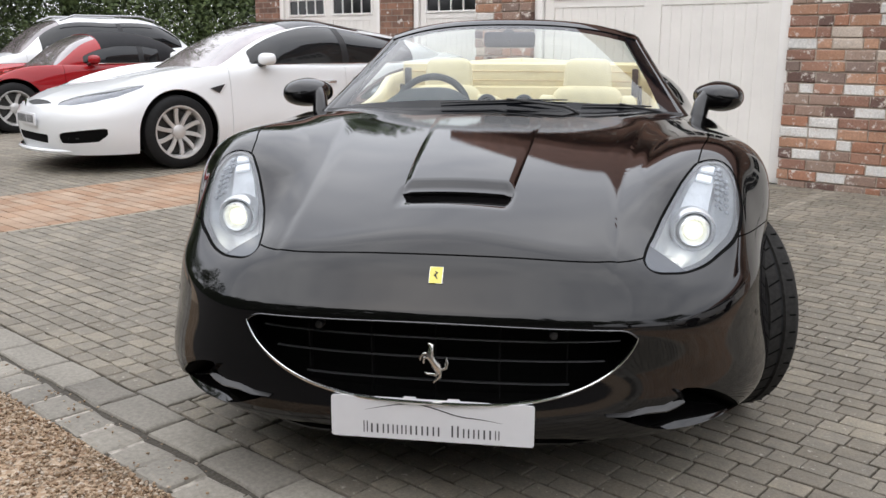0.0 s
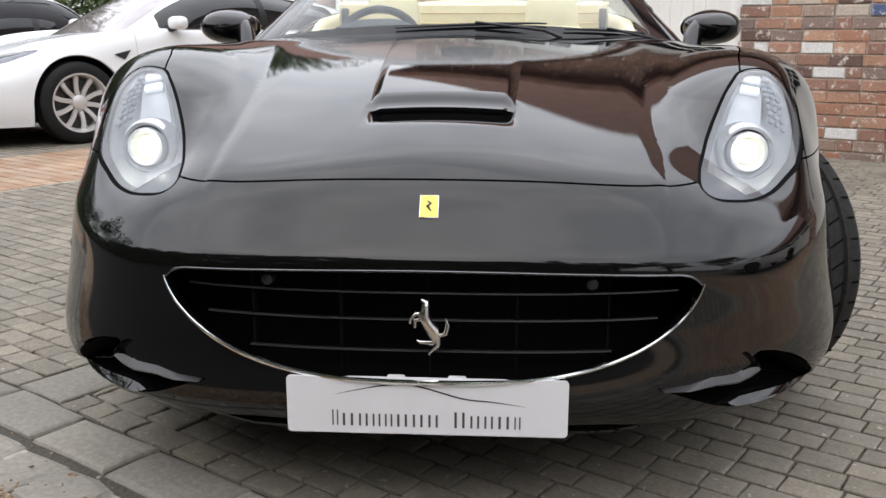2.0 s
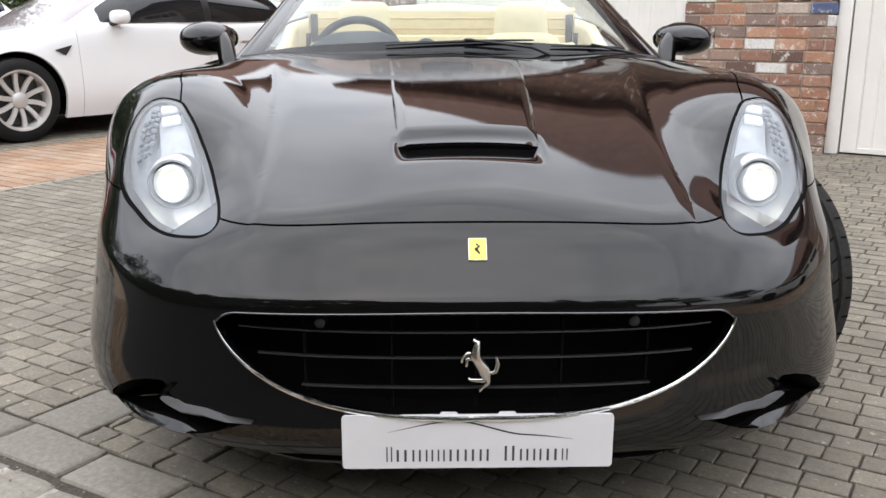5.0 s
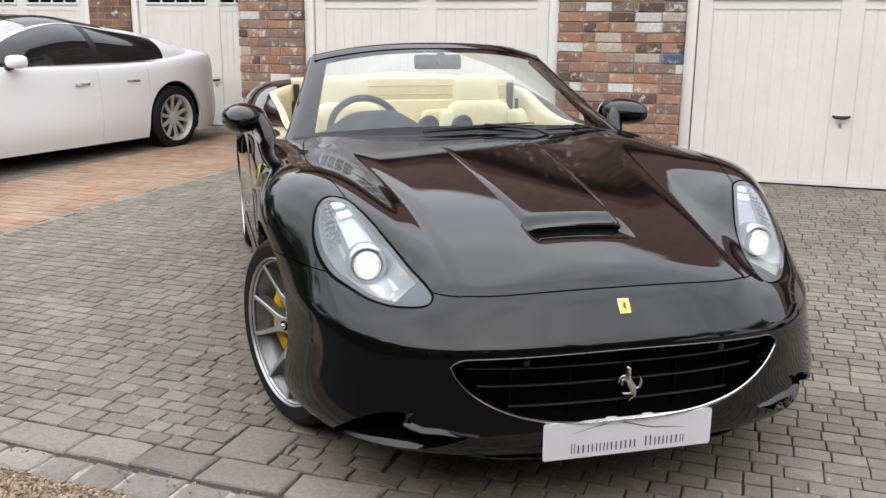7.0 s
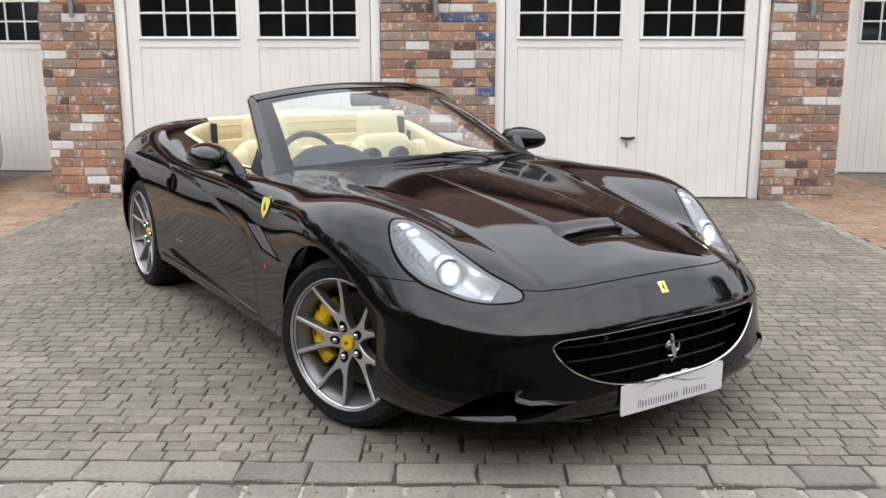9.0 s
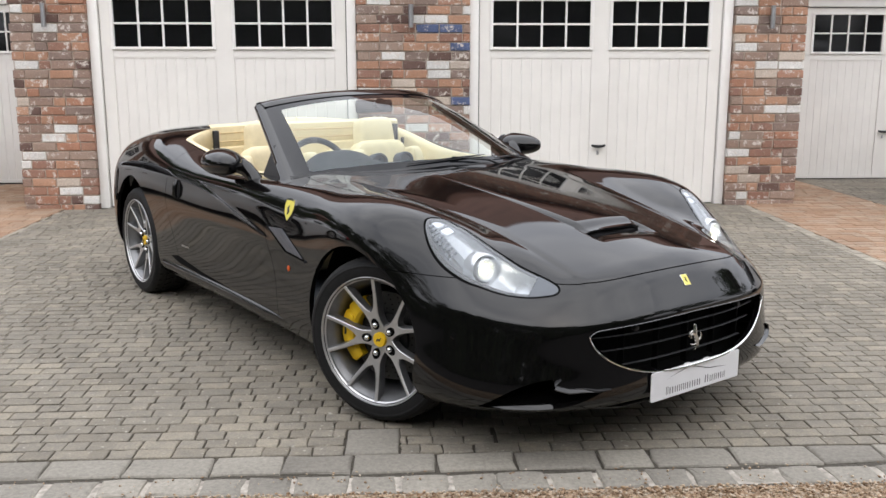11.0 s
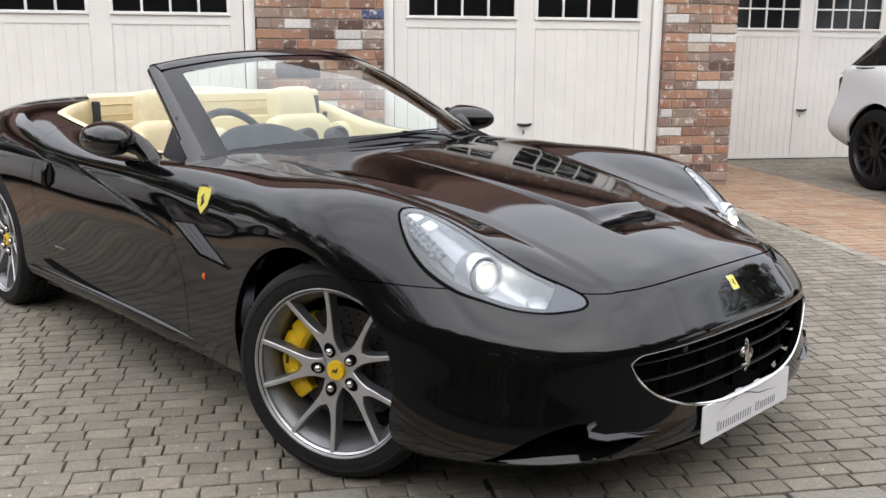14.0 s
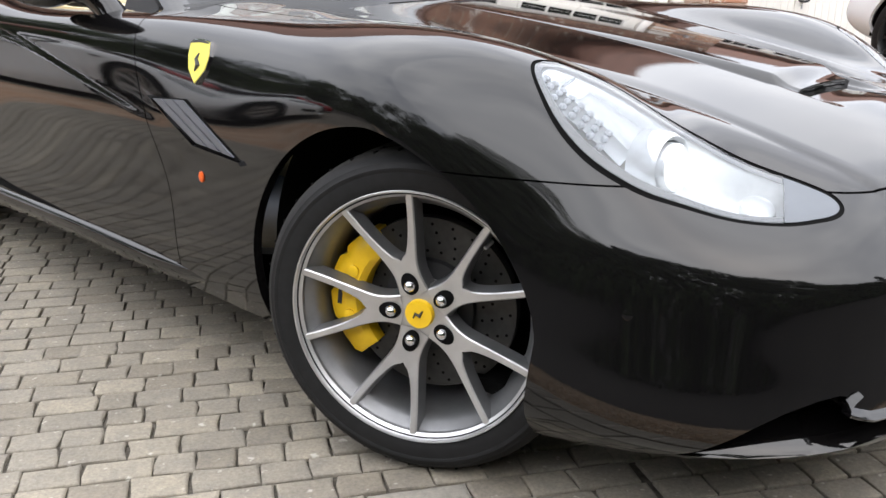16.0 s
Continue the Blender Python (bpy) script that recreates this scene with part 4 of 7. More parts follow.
hood_cut = boxed_test(HOOD, lambda x, y, z: (x, y, z > 0.58))


def bend(x, y):
    return np.degrees(np.arctan2(np.abs(x), 0.95 - y))


DUCT = np.array([(0.528, 0.209), (0.508, 0.230), (0.484, 0.258), (0.458, 0.287), (0.430, 0.311), (0.402, 0.326), (0.380, 0.332), (0.368, 0.330), (0.372, 0.318), (0.371, 0.306), (0.362, 0.298), (0.345, 0.294), (0.315, 0.289), (0.285, 0.285),
                 (0.258, 0.281), (0.290, 0.258), (0.320, 0.238), (0.354, 0.222), (0.40, 0.214), (0.46, 0.210)])
duct_low = natural([0.25, 0.29, 0.32, 0.354, 0.40, 0.46, 0.55], [0.287, 0.258, 0.238, 0.222, 0.214, 0.210, 0.208])
duct_cut = boxed_test(DUCT, lambda x, y, z: (bend(x, y) / 100, z, (y < 0.6) & (z < 0.45)))


GRILLE_W = 0.509


def grille_top(x):
    """Height of the grille's upper edge, rounded off at its ends."""
    return 0.511 - 0.062 * x * x - 0.024 * np.clip((np.abs(x) - 0.452) / 0.057, 0, 1.2) ** 3


def grille_low(x):
    return 0.511 - 0.062 * x * x - 0.210 * np.maximum(0.0, 1 - (np.abs(x) / GRILLE_W) ** 2.6) ** (1 / 1.8)


def grille_cut(x, y, z):
    a = np.clip(np.abs(x) / GRILLE_W, 0, 1.5)
    d = np.clip((0.511 - 0.062 * x * x - z) / 0.210, -1, 2)
    r = a ** 2.6 + np.maximum(d, 0) ** 1.8
    return np.where((y < 0.4) & (z < 0.6), np.minimum(0.1 * (1 - r), grille_top(x) - z), -0.5)


def arch(y0, wide, high, fore=1.85):
    def f(x, y, z):
        e = np.where(y < y0, fore, 1.85)
        up = np.where(z < 0.386, 0.9, high)
        r = (np.abs(y - y0) / wide) ** e + (np.abs(z - 0.386) / up) ** e
        return np.where(np.abs(x) > 0.5, r - 1, 0.5) * 0.2
    return f


def cabin_cut(x, y, z):
    a = np.abs(x)
    front = 1.60 + 0.24 * (a / 0.75) ** 2
    back = 3.25 - 0.10 * (a / 0.75) ** 6
    return np.where((z > 0.7) & (y > 1.2) & (y < 3.6), np.minimum.reduce([y - front, back - y, 0.752 + 0.022 * smooth(2.7, 3.1, y) - a]), -0.5)


GAP = 0.0022
body = whole
body, _ = cut(body, arch(0.94, 0.376, 0.336, 1.55))
body, _ = cut(body, arch(AXLE_R, 0.385, 0.375))
_, body = cut(body, grille_cut)
tub_rim, body = cut(body, cabin_cut)
duct_in, body = cut(body, duct_cut)
lens, body = cut(body, lambda *p: lamp_cut(*p) - 0.0028)
gasket, body = cut(body, lambda *p: lamp_cut(*p) + 0.0048)
bonnet, body = cut(body, lambda *p: hood_cut(*p) - GAP)
_, body = cut(body, lambda *p: hood_cut(*p) + GAP)


def wing_test(x, y, z):
    return np.where(y > 0.95, 0.4, np.where(np.abs(x) > 0.69, z - 0.66, -0.4))


rear, front_bumper = cut(body, lambda *p: wing_test(*p) - 0.0016)
_, front_bumper = cut(front_bumper, lambda *p: wing_test(*p) + 0.0016)
door_front = natural([0.0, 0.30, 0.49, 0.61, 0.80, 0.9, 1.2], [1.66, 1.668, 1.675, 1.722, 1.786, 1.80, 1.80])
door_back = natural([0.0, 0.28, 0.5, 0.7, 0.86, 1.2], [2.86, 2.88, 2.98, 3.02, 2.97, 2.90])


def door_test(x, y, z):
    return np.where(np.abs(x) > 0.55, np.minimum.reduce([y - door_front(np.clip(z, 0, 1.2)), door_back(np.clip(z, 0, 1.2)) - y, z - 0.275]), -0.4)


doors, rear = cut(rear, lambda *p: door_test(*p) - 0.0018)
_, rear = cut(rear, lambda *p: door_test(*p) + 0.0018)
wings, rear = cut(rear, lambda x, y, z: 1.9 - y)

panel("bonnet", bonnet, BLACK, car, fold=0.014)
panel("front_bumper", front_bumper, BLACK, car, fold=0.02)
for sgn in (-1, 1):
    pick, _ = cut(wings, lambda x, y, z: x * sgn)
    panel("front_wing", pick, BLACK, car, fold=0.022)
    pick, _ = cut(doors, lambda x, y, z: x * sgn)
    panel("door", pick, BLACK, car, fold=0.02)
panel("rear_body", rear, BLACK, car, fold=0.022)


def sink(S, f, depth, ramp):
    """Pushes a skin inwards, deeper away from where f is nought."""
    V, N, F = S
    d = depth * smooth(0, ramp, f(V[:, 0], V[:, 1], V[:, 2]))
    V2 = V - N * d[:, None]
    e = np.cross(V2[F[:, 1]] - V2[F[:, 0]], V2[F[:, 2]] - V2[F[:, 0]])
    N2 = np.zeros_like(V2)
    for k in range(3):
        np.add.at(N2, F[:, k], e)
    N2 /= np.maximum(np.linalg.norm(N2, axis=1, keepdims=True), 1e-9)
    return V2, N2, F


# brake ducts: a dark hole over a glossy shelf that runs out to a point, with a curled inner edge
def shelf_height(x, y, z):
    """How far a place lies over the top of the duct's shelf."""
    th = bend(x, y) / 100
    return z - duct_low(np.clip(th, 0.25, 0.55)) - 0.008 - 0.040 * (1 - smooth(0.40, 0.535, th))


def pushed(S, wall):
    V, N, F = S
    th = bend(V[:, 0], V[:, 1]) / 100
    over = shelf_height(V[:, 0], V[:, 1], V[:, 2])
    tall = 0.008 + 0.040 * (1 - smooth(0.40, 0.535, th))
    d = 1.7 * np.clip(over + tall, 0, tall) + (0.003 + 0.12 * smooth(0, 0.012, over) if wall else 0.0)
    if wall:
        d *= np.maximum(smooth(-0.001, 0.006, duct_cut(V[:, 0], V[:, 1], V[:, 2])), smooth(0.006, 0.0, over))
    r = np.stack([V[:, 0], V[:, 1] - 0.95], 1)
    r /= np.linalg.norm(r, axis=1, keepdims=True)
    V2 = V.copy()
    V2[:, :2] -= r * d[:, None]
    e = np.cross(V2[F[:, 1]] - V2[F[:, 0]], V2[F[:, 2]] - V2[F[:, 0]])
    N2 = np.zeros_like(V2)
    for k in range(3):
        np.add.at(N2, F[:, k], e)
    return V2, N2 / np.maximum(np.linalg.norm(N2, axis=1, keepdims=True), 1e-9), F


hole, shelf = cut(duct_in, shelf_height)
hole, shelf = pushed(hole, True), pushed(shelf, False)
for sgn in (-1, 1):
    panel("duct_shelf", cut(shelf, lambda x, y, z: x * sgn)[0], BLACK, car, "glossy black shelf in the brake duct", fold=0)
    panel("brake_duct", cut(hole, lambda x, y, z: x * sgn)[0], VOID, car, "matt black brake duct", fold=0)
    bm = bmesh.new()
    rows = []
    for th, z, wide in ((0.360, 0.335, 0.003), (0.368, 0.328, 0.007), (0.3725, 0.317, 0.009), (0.371, 0.306, 0.010), (0.361, 0.298, 0.010), (0.343, 0.294, 0.009), (0.312, 0.289, 0.008), (0.282, 0.285, 0.006), (0.255, 0.281, 0.002)):
        d = (bend(WV[:, 0], WV[:, 1]) / 100 - th) ** 2 + (WV[:, 2] - z) ** 2 + (WV[:, 0] * sgn < 0) * 9 + (WV[:, 1] > 0.7) * 9
        k = int(np.argmin(d))
        p, n = Vector(WV[k]), Vector((WN[k][0], WN[k][1], 0)).normalized()
        rows.append([bm.verts.new(p + n * a + Vector((0, 0, h * wide))) for a, h in ((-0.006, 1.1), (0.004, 0.5), (0.014, -0.5), (0.011, -1.0), (-0.010, -1.0))])
    for p, q in zip(rows, rows[1:]):
        for j in range(5):
            bm.faces.new((p[j], p[(j + 1) % 5], q[(j + 1) % 5], q[j]))
    part("duct_curl", bm, BLACK, car, "curled inner edge of the brake duct")


# ---- headlamps ----
GLOW, gn, gl, gb = nodes("headlamp_glow")
set_in(gb, Base_Color=(0.30, 0.30, 0.26, 1), Emission_Color=(1.0, 0.96, 0.70, 1), Emission_Strength=0.95)
LED, gn, gl, gb = nodes("daylight_lamp_cell")
set_in(gb, Base_Color=(0.9, 0.92, 0.95, 1), Roughness=0.2, Emission_Color=(0.9, 0.95, 1.0, 1), Emission_Strength=0.25)


def headlamp(sgn):
    own = lambda S: cut(S, lambda x, y, z: x * sgn)[0]
    lamp = holder("headlamp")
    lamp.parent = car
    tagged(lamp, "lit projector headlamp under a clear swept-back lens")
    clear, cover = cut(own(lens), lambda x, y, z: (y - 0.312) + 0.62 * (np.abs(x) - 0.540) - 0.12 * np.clip(np.abs(x) - 0.56, 0, 1))
    ob = panel("lamp_lens", clear, CLEAR, lamp, "clear curved lens", fold=0)
    ob.visible_shadow = False
    panel("lamp_cover", cover, GREY_COVER, lamp, "grey cover at the lamp tip", fold=0.004, lift=-0.001)
    panel("lamp_gasket", own(gasket), VOID, lamp, "black rubber gasket", fold=0, lift=-0.0025)
    bowl = sink(own(lens), lambda *p: lamp_cut(*p) - 0.0028, 0.062, 0.05)
    panel("lamp_housing", bowl, LAMP_SILVER, lamp, "silver reflector housing", fold=0, lift=-0.008)
    rim, _ = cut(own(lens), lambda *p: 0.015 - lamp_cut(*p))
    panel("lamp_seal", rim, LAMP_EDGE, lamp, "dark grey rim inside the lens", fold=0, lift=-0.004)
    # projector
    c = Vector((sgn * 0.672, 0.462, 0.676))
    face = Vector((sgn * 0.06, -1.0, 0.04)).normalized()
    m = on_skin(c, face)
    bm = bmesh.new()
    lathe(bm, [(0.026, -0.05), (0.029, 0.0), (0.035, 0.012), (0.041, 0.015), (0.044, 0.011), (0.047, -0.05)], 48, m, closed=True)
    part("projector_ring", bm, LAMP_SILVER, lamp, "bright projector ring")
    bm = bmesh.new()
    lathe(bm, [(0.047, -0.05), (0.049, 0.000), (0.056, 0.006), (0.062, -0.004), (0.064, -0.05)], 48, m, closed=True)
    part("projector_bezel", bm, LAMP_SILVER, lamp)
    bm = bmesh.new()
    prof = [(0.027 * math.sin(a), 0.012 * math.cos(a) - 0.004) for a in np.linspace(0.03, math.pi / 2, 8)]
    lathe(bm, prof + [(0.027, -0.012)], 40, m)
    part("projector_lens", bm, GLOW, lamp, "glowing projector lens")
    # what the burning lamp throws back into its own housing
    bulb = new("headlamp_bulb", bpy.data.lights.new("headlamp_bulb", "POINT"))
    bulb.data.energy, bulb.data.shadow_soft_size, bulb.data.color = 0.05, 0.012, (1.0, 0.97, 0.86)
    bulb.location = c + face * 0.034 + Vector((0, 0, 0.012))
    bulb.parent = lamp
    # spine with three lamp cells
    bm = bmesh.new()
    pts = []
    for t in np.linspace(0, 1, 12):
        x, y = 0.675 + 0.075 * t, 0.49 + 0.25 * t
        p, n = top_at(sgn * x, y)
        w = 0.052 - 0.026 * t
        pts.append((Vector(p) - Vector(n) * (0.040 - 0.022 * t), w, Vector(n)))
    rows = []
    for p, w, n in pts:
        s = Vector((sgn, 0, 0))
        s = (s - n * s.dot(n)).normalized()
        rows.append([bm.verts.new(q) for q in (p - s * w - n * 0.03, p - s * w * 0.8, p + s * w * 0.8, p + s * w - n * 0.03)])
    for a, b in zip(rows, rows[1:]):
        for j in range(3):
            bm.faces.new((a[j], a[j + 1], b[j + 1], b[j]))
    part("lamp_spine", bm, LAMP_SILVER, lamp, "silver stepped spine")
    for t in (0.50, 0.70, 0.90):
        i = int(round(t * 11))
        p, w, n = pts[i]
        m2 = on_skin(p + n * 0.004, n, (0.25 * sgn, 1, 0.3))
        bm = bmesh.new()
        box(bm, -w * 0.6, w * 0.6, -0.017, 0.017, -0.004, 0.007, m2, 0.004)
        part("lamp_cell", bm, LED, lamp, "small clear lamp cell")
        bm = bmesh.new()
        box(bm, -w * 0.7, w * 0.7, 0.018, 0.0235, -0.006, 0.009, m2, 0.002, 1)
        part("cell_divider", bm, LAMP_GREY, lamp)
    # honeycomb side reflector
    bm = bmesh.new()
    for iy in range(9):
        for ix in range(4):
            x, y = 0.755 + 0.0155 * ix - 0.004 * abs(iy - 4) * 0.3, 0.535 + 0.0195 * iy
            if inside(LAMP, np.array([x]), np.array([y]))[0] < 0.020:
                continue
            p, n = top_at(sgn * x, y)
            lathe(bm, [(0.0075, -0.022), (0.0075, -0.017), (0.003, -0.014)], 6, on_skin(Vector(p), n))
    part("side_reflector", bm, LAMP_GREY, lamp, "grey honeycomb side reflector", soft=False)
    bm = bmesh.new()
    p, n = top_at(sgn * 0.605, 0.315)
    lathe(bm, [(0.034, -0.04), (0.030, -0.030), (0.014, -0.026), (0.001, -0.026)], 24, on_skin(Vector(p), n))
    part("indicator_bowl", bm, LAMP_SILVER, lamp, "small reflector bowl")


LAMP_EDGE = plain("dark_lamp_rim", (0.16, 0.165, 0.175), 0.4)
GREY_COVER = plain("grey_lamp_cover", (0.085, 0.095, 0.11), 0.32, vary=0.04)
for sgn in (-1, 1):
    headlamp(sgn)


# ---- grille, plate, badges ----
STEEL_DARK = plain("dark_polished_strip", (0.16, 0.16, 0.165), 0.2, 1.0)
grille = holder("grille")
grille.parent = car
tagged(grille, "wide dark grille with thin bars and chrome surround")


def grille_edge(n=120):
    """Outline of the grille opening on the skin, from the top left round the bottom and back."""
    out = []
    for t in np.linspace(-1, 1, n):
        a = np.sign(t) * abs(t)
        x = 0.9945 * GRILLE_W * math.sin(a * math.pi / 2)
        out.append((x, float(grille_low(x))))
    return out


def grille_parts():
    low = [nose_at(x, z) for x, z in grille_edge()]
    bm = bmesh.new()
    tube(bm, [Vector(p) + Vector(n) * 0.004 + Vector((0, 0, 0.003)) for p, n in low], [0.0016 + 0.0042 * math.cos(t * math.pi / 2) ** 1.1 for t in np.linspace(-0.995, 0.995, len(low))], 10)
    part("chrome_surround", bm, CHROME, grille, "polished chrome strip round the grille")
    bm = bmesh.new()
    tube(bm, [Vector(p) + Vector(n) * 0.001 for p, n in (nose_at(x, float(grille_top(x))) for x in np.linspace(-0.505, 0.505, 90))], 0.0022, 8)
    part("chrome_surround_top", bm, STEEL_DARK, grille, "thin dark metal strip")
    # a dark bucket behind the opening, its black standing in for deep shade
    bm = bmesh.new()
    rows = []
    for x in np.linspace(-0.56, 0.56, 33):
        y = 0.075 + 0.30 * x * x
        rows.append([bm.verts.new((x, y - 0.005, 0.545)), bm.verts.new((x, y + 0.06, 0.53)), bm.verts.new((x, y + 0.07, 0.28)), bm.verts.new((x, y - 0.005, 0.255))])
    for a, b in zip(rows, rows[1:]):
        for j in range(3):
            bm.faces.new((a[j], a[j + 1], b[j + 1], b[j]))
    part("grille_backing", bm, VOID, grille, "matt black sheet for the shaded depth behind the grille")

    for k, z in enumerate((0.461, 0.409, 0.350)):
        span = GRILLE_W * max(0.0, 1 - ((0.500 - z) / 0.210) ** 1.8) ** (1 / 2.6) - 0.034
        bm = bmesh.new()
        pts = []
        for x in np.linspace(-span, span, 41):
            y = nose_at(x, z)[0][1] + 0.020
            pts.append((x, y))
        rows = [[bm.verts.new((x, y + dy, z + dz)) for dy, dz in ((0.012, -0.0014), (0.013, 0.0015), (0.026, -0.0005), (0.026, -0.002))] for x, y in pts]
        for a, b in zip(rows, rows[1:]):
            for j in range(4):
                bm.faces.new((a[j], a[(j + 1) % 4], b[(j + 1) % 4], b[j]))
        part("grille_bar", bm, GRILLE_BAR, grille, "dark grey horizontal bar")
    for x in (-0.335, -0.165, 0.0, 0.165, 0.335):
        z1 = 0.500 - 0.062 * x * x
        z0 = float(grille_low(x)) - 0.003
        y = nose_at(x, 0.42)[0][1] + 0.026
        boxed("grille_upright", (x - 0.002, x + 0.002, y + 0.012, y + 0.04, z0, z1), VOID, grille)
    for sgn in (-1, 1):
        p, n = nose_at(0.30 * sgn, 0.483)
        bm = bmesh.new()
        lathe(bm, [(0.0105, -0.02), (0.0105, 0.001), (0.008, 0.003), (0.001, 0.0035)], 24, on_skin(Vector(p) + Vector((0, 0.018, 0)), n))
        part("parking_sensor", bm, DARK, grille, "round parking sensor")
        p, n = side_at(0.42, 0.36 + 0.10, sgn)
        bm = bmesh.new()
        lathe(bm, [(0.0095, -0.004), (0.0095, 0.0006), (0.0075, 0.0012), (0.001, 0.0012)], 24, on_skin(p, n))
        part("bumper_sensor", bm, BLACK, car)


GRILLE_BAR = plain("grille_bar_satin", (0.03, 0.03, 0.032), 0.35, 0.3)
grille_parts()


def emblem():
    """A chrome ornament on the grille: a leaning body with curved limbs, kept as a plain shape."""
    y = nose_at(0, 0.42)[0][1] + 0.006
    X = lambda pts: [Vector((px, y - d, pz)) for px, pz, d in pts]
    bm = bmesh.new()
    tube(bm, X([(0.016, 0.383, 0), (0.010, 0.398, 0), (0.000, 0.412, 0.002), (-0.006, 0.425, 0.003), (-0.004, 0.440, 0.002), (-0.002, 0.452, 0.001), (-0.010, 0.456, 0)]), [0.010, 0.0125, 0.0105, 0.0115, 0.0085, 0.0065, 0.004], 12)
    tube(bm, X([(-0.006, 0.428, 0), (-0.020, 0.430, 0.002), (-0.030, 0.421, 0.002), (-0.031, 0.411, 0)]), [0.006, 0.0042, 0.0036, 0.003], 8)
    tube(bm, X([(-0.008, 0.420, 0), (-0.022, 0.418, 0.004), (-0.022, 0.404, 0.003)]), [0.006, 0.004, 0.003], 8)
    tube(bm, X([(0.014, 0.386, 0), (0.010, 0.374, 0.002), (-0.014, 0.376, 0.002), (-0.018, 0.378, 0)]), [0.008, 0.0052, 0.0036, 0.003], 8)
    tube(bm, X([(0.018, 0.384, 0), (0.020, 0.370, 0.001), (0.006, 0.357, 0.001), (0.004, 0.352, 0)]), [0.0075, 0.0052, 0.0038, 0.003], 8)
    tube(bm, X([(0.022, 0.388, 0), (0.034, 0.392, 0.001), (0.038, 0.408, 0.001), (0.034, 0.422, 0)]), [0.004, 0.005, 0.0045, 0.002], 8)
    part("grille_emblem", bm, EMBLEM_STEEL, grille, "small polished steel emblem", angle=70)


EMBLEM_STEEL = plain("polished_steel", (0.62, 0.60, 0.57), 0.22, 1.0, vary=0.05)
emblem()


def badge():
    p, n = nose_at(0.0, 0.617)
    m = on_skin(p, n)
    b = bmesh.new()
    box(b, -0.0178, 0.0178, -0.0238, 0.0238, -0.001, 0.0026, m, 0.0018)
    frame_ob = part("nose_badge", b, CHROME, car, "small rectangular yellow enamel badge")
    b = bmesh.new()
    box(b, -0.0165, 0.0165, -0.0225, 0.0225, 0.0020, 0.0034, m, 0.0006, 1)
    part("badge_face", b, YELLOW_ENAMEL, frame_ob)
    b = bmesh.new()
    tube(b, [m @ Vector(q) for q in ((0.004, -0.010, 0.0034), (-0.003, 0.0, 0.0036), (0.003, 0.006, 0.0036), (-0.003, 0.011, 0.0034))], [0.0012, 0.0030, 0.0022, 0.0012], 8)
    part("badge_mark", b, BLACK_PRINT, frame_ob)


badge()


def rounded(w, h, r, n=6):
    pts = []
    for cx, cy, a0 in ((w / 2 - r, h / 2 - r, 0), (-w / 2 + r, h / 2 - r, 90), (-w / 2 + r, -h / 2 + r, 180), (w / 2 - r, -h / 2 + r, 270)):
        pts += [(cx + r * math.cos(radians(a0 + 90 * k / n)), cy + r * math.sin(radians(a0 + 90 * k / n))) for k in range(n + 1)]
    return pts


def show_plate():
    m = pose(0, -0.004, 0.2575, 90)
    bm = bmesh.new()
    slab(bm, rounded(0.52, 0.111, 0.008), -0.003, 0.001, m)
    plate = part("show_plate", bm, PLATE_WHITE, car, "white acrylic show plate with a thin swoosh and grey lettering bars", soft=False)
    bm = bmesh.new()
    line = natural([0, 0.26, 0.42, 0.62, 0.78, 1.0], [(-0.172, 0.020), (-0.078, 0.0400), (-0.022, 0.0405), (0.062, 0.0180), (0.110, 0.0125), (0.182, 0.0035)])
    ts = np.linspace(0, 1, 60)
    pts = line(ts)
    wide = 0.0017 * np.sin(np.pi * np.clip(ts * 0.98 + 0.01, 0, 1)) ** 0.7
    up = [bm.verts.new(m @ Vector((x, y + w, 0.0014))) for (x, y), w in zip(pts, wide)]
    dn = [bm.verts.new(m @ Vector((x, y - w, 0.0014))) for (x, y), w in zip(pts, wide)]
    for i in range(59):
        bm.faces.new((up[i], up[i + 1], dn[i + 1], dn[i]))
    part("plate_swoosh", bm, BLACK_PRINT, plate, soft=False)
    # lettering as plain bars of the letters' size
    x = -0.178
    for k, (w, tall) in enumerate(((0.018, 0.031), (0.031, 0.0245), (0.026, 0.0245), (0.023, 0.0245), (0.022, 0.0245), (0.029, 0.0245), (0.029, 0.0245), (0.028, 0.0245), (0, 0), (0.030, 0.031), (0.026, 0.0245), (0.025, 0.0245), (0.031, 0.0245), (0.018, 0.0245))):
        if not w:
            x += 0.020
            continue
        bm = bmesh.new()
        y0 = -0.041
        for u0, u1 in ((0.12, 0.27), (0.60, 0.75)):
            box(bm, x + w * u0, x + w * u1, y0, y0 + tall, 0.0010, 0.0015, m)
        part("lettering_bar", bm, GREY_PRINT, plate, soft=False)
        x += w
    for px in (-0.056, 0.056):
        bm = bmesh.new()
        slab(bm, rounded(0.034, 0.014, 0.005), -0.004, 0.0, m @ pose(px, 0.0525, -0.001))
        part("plate_clip", bm, PLATE_WHITE, plate, soft=False)


GREY_PRINT = plain("dark_grey_print", (0.06, 0.06, 0.065), 0.5)
show_plate()


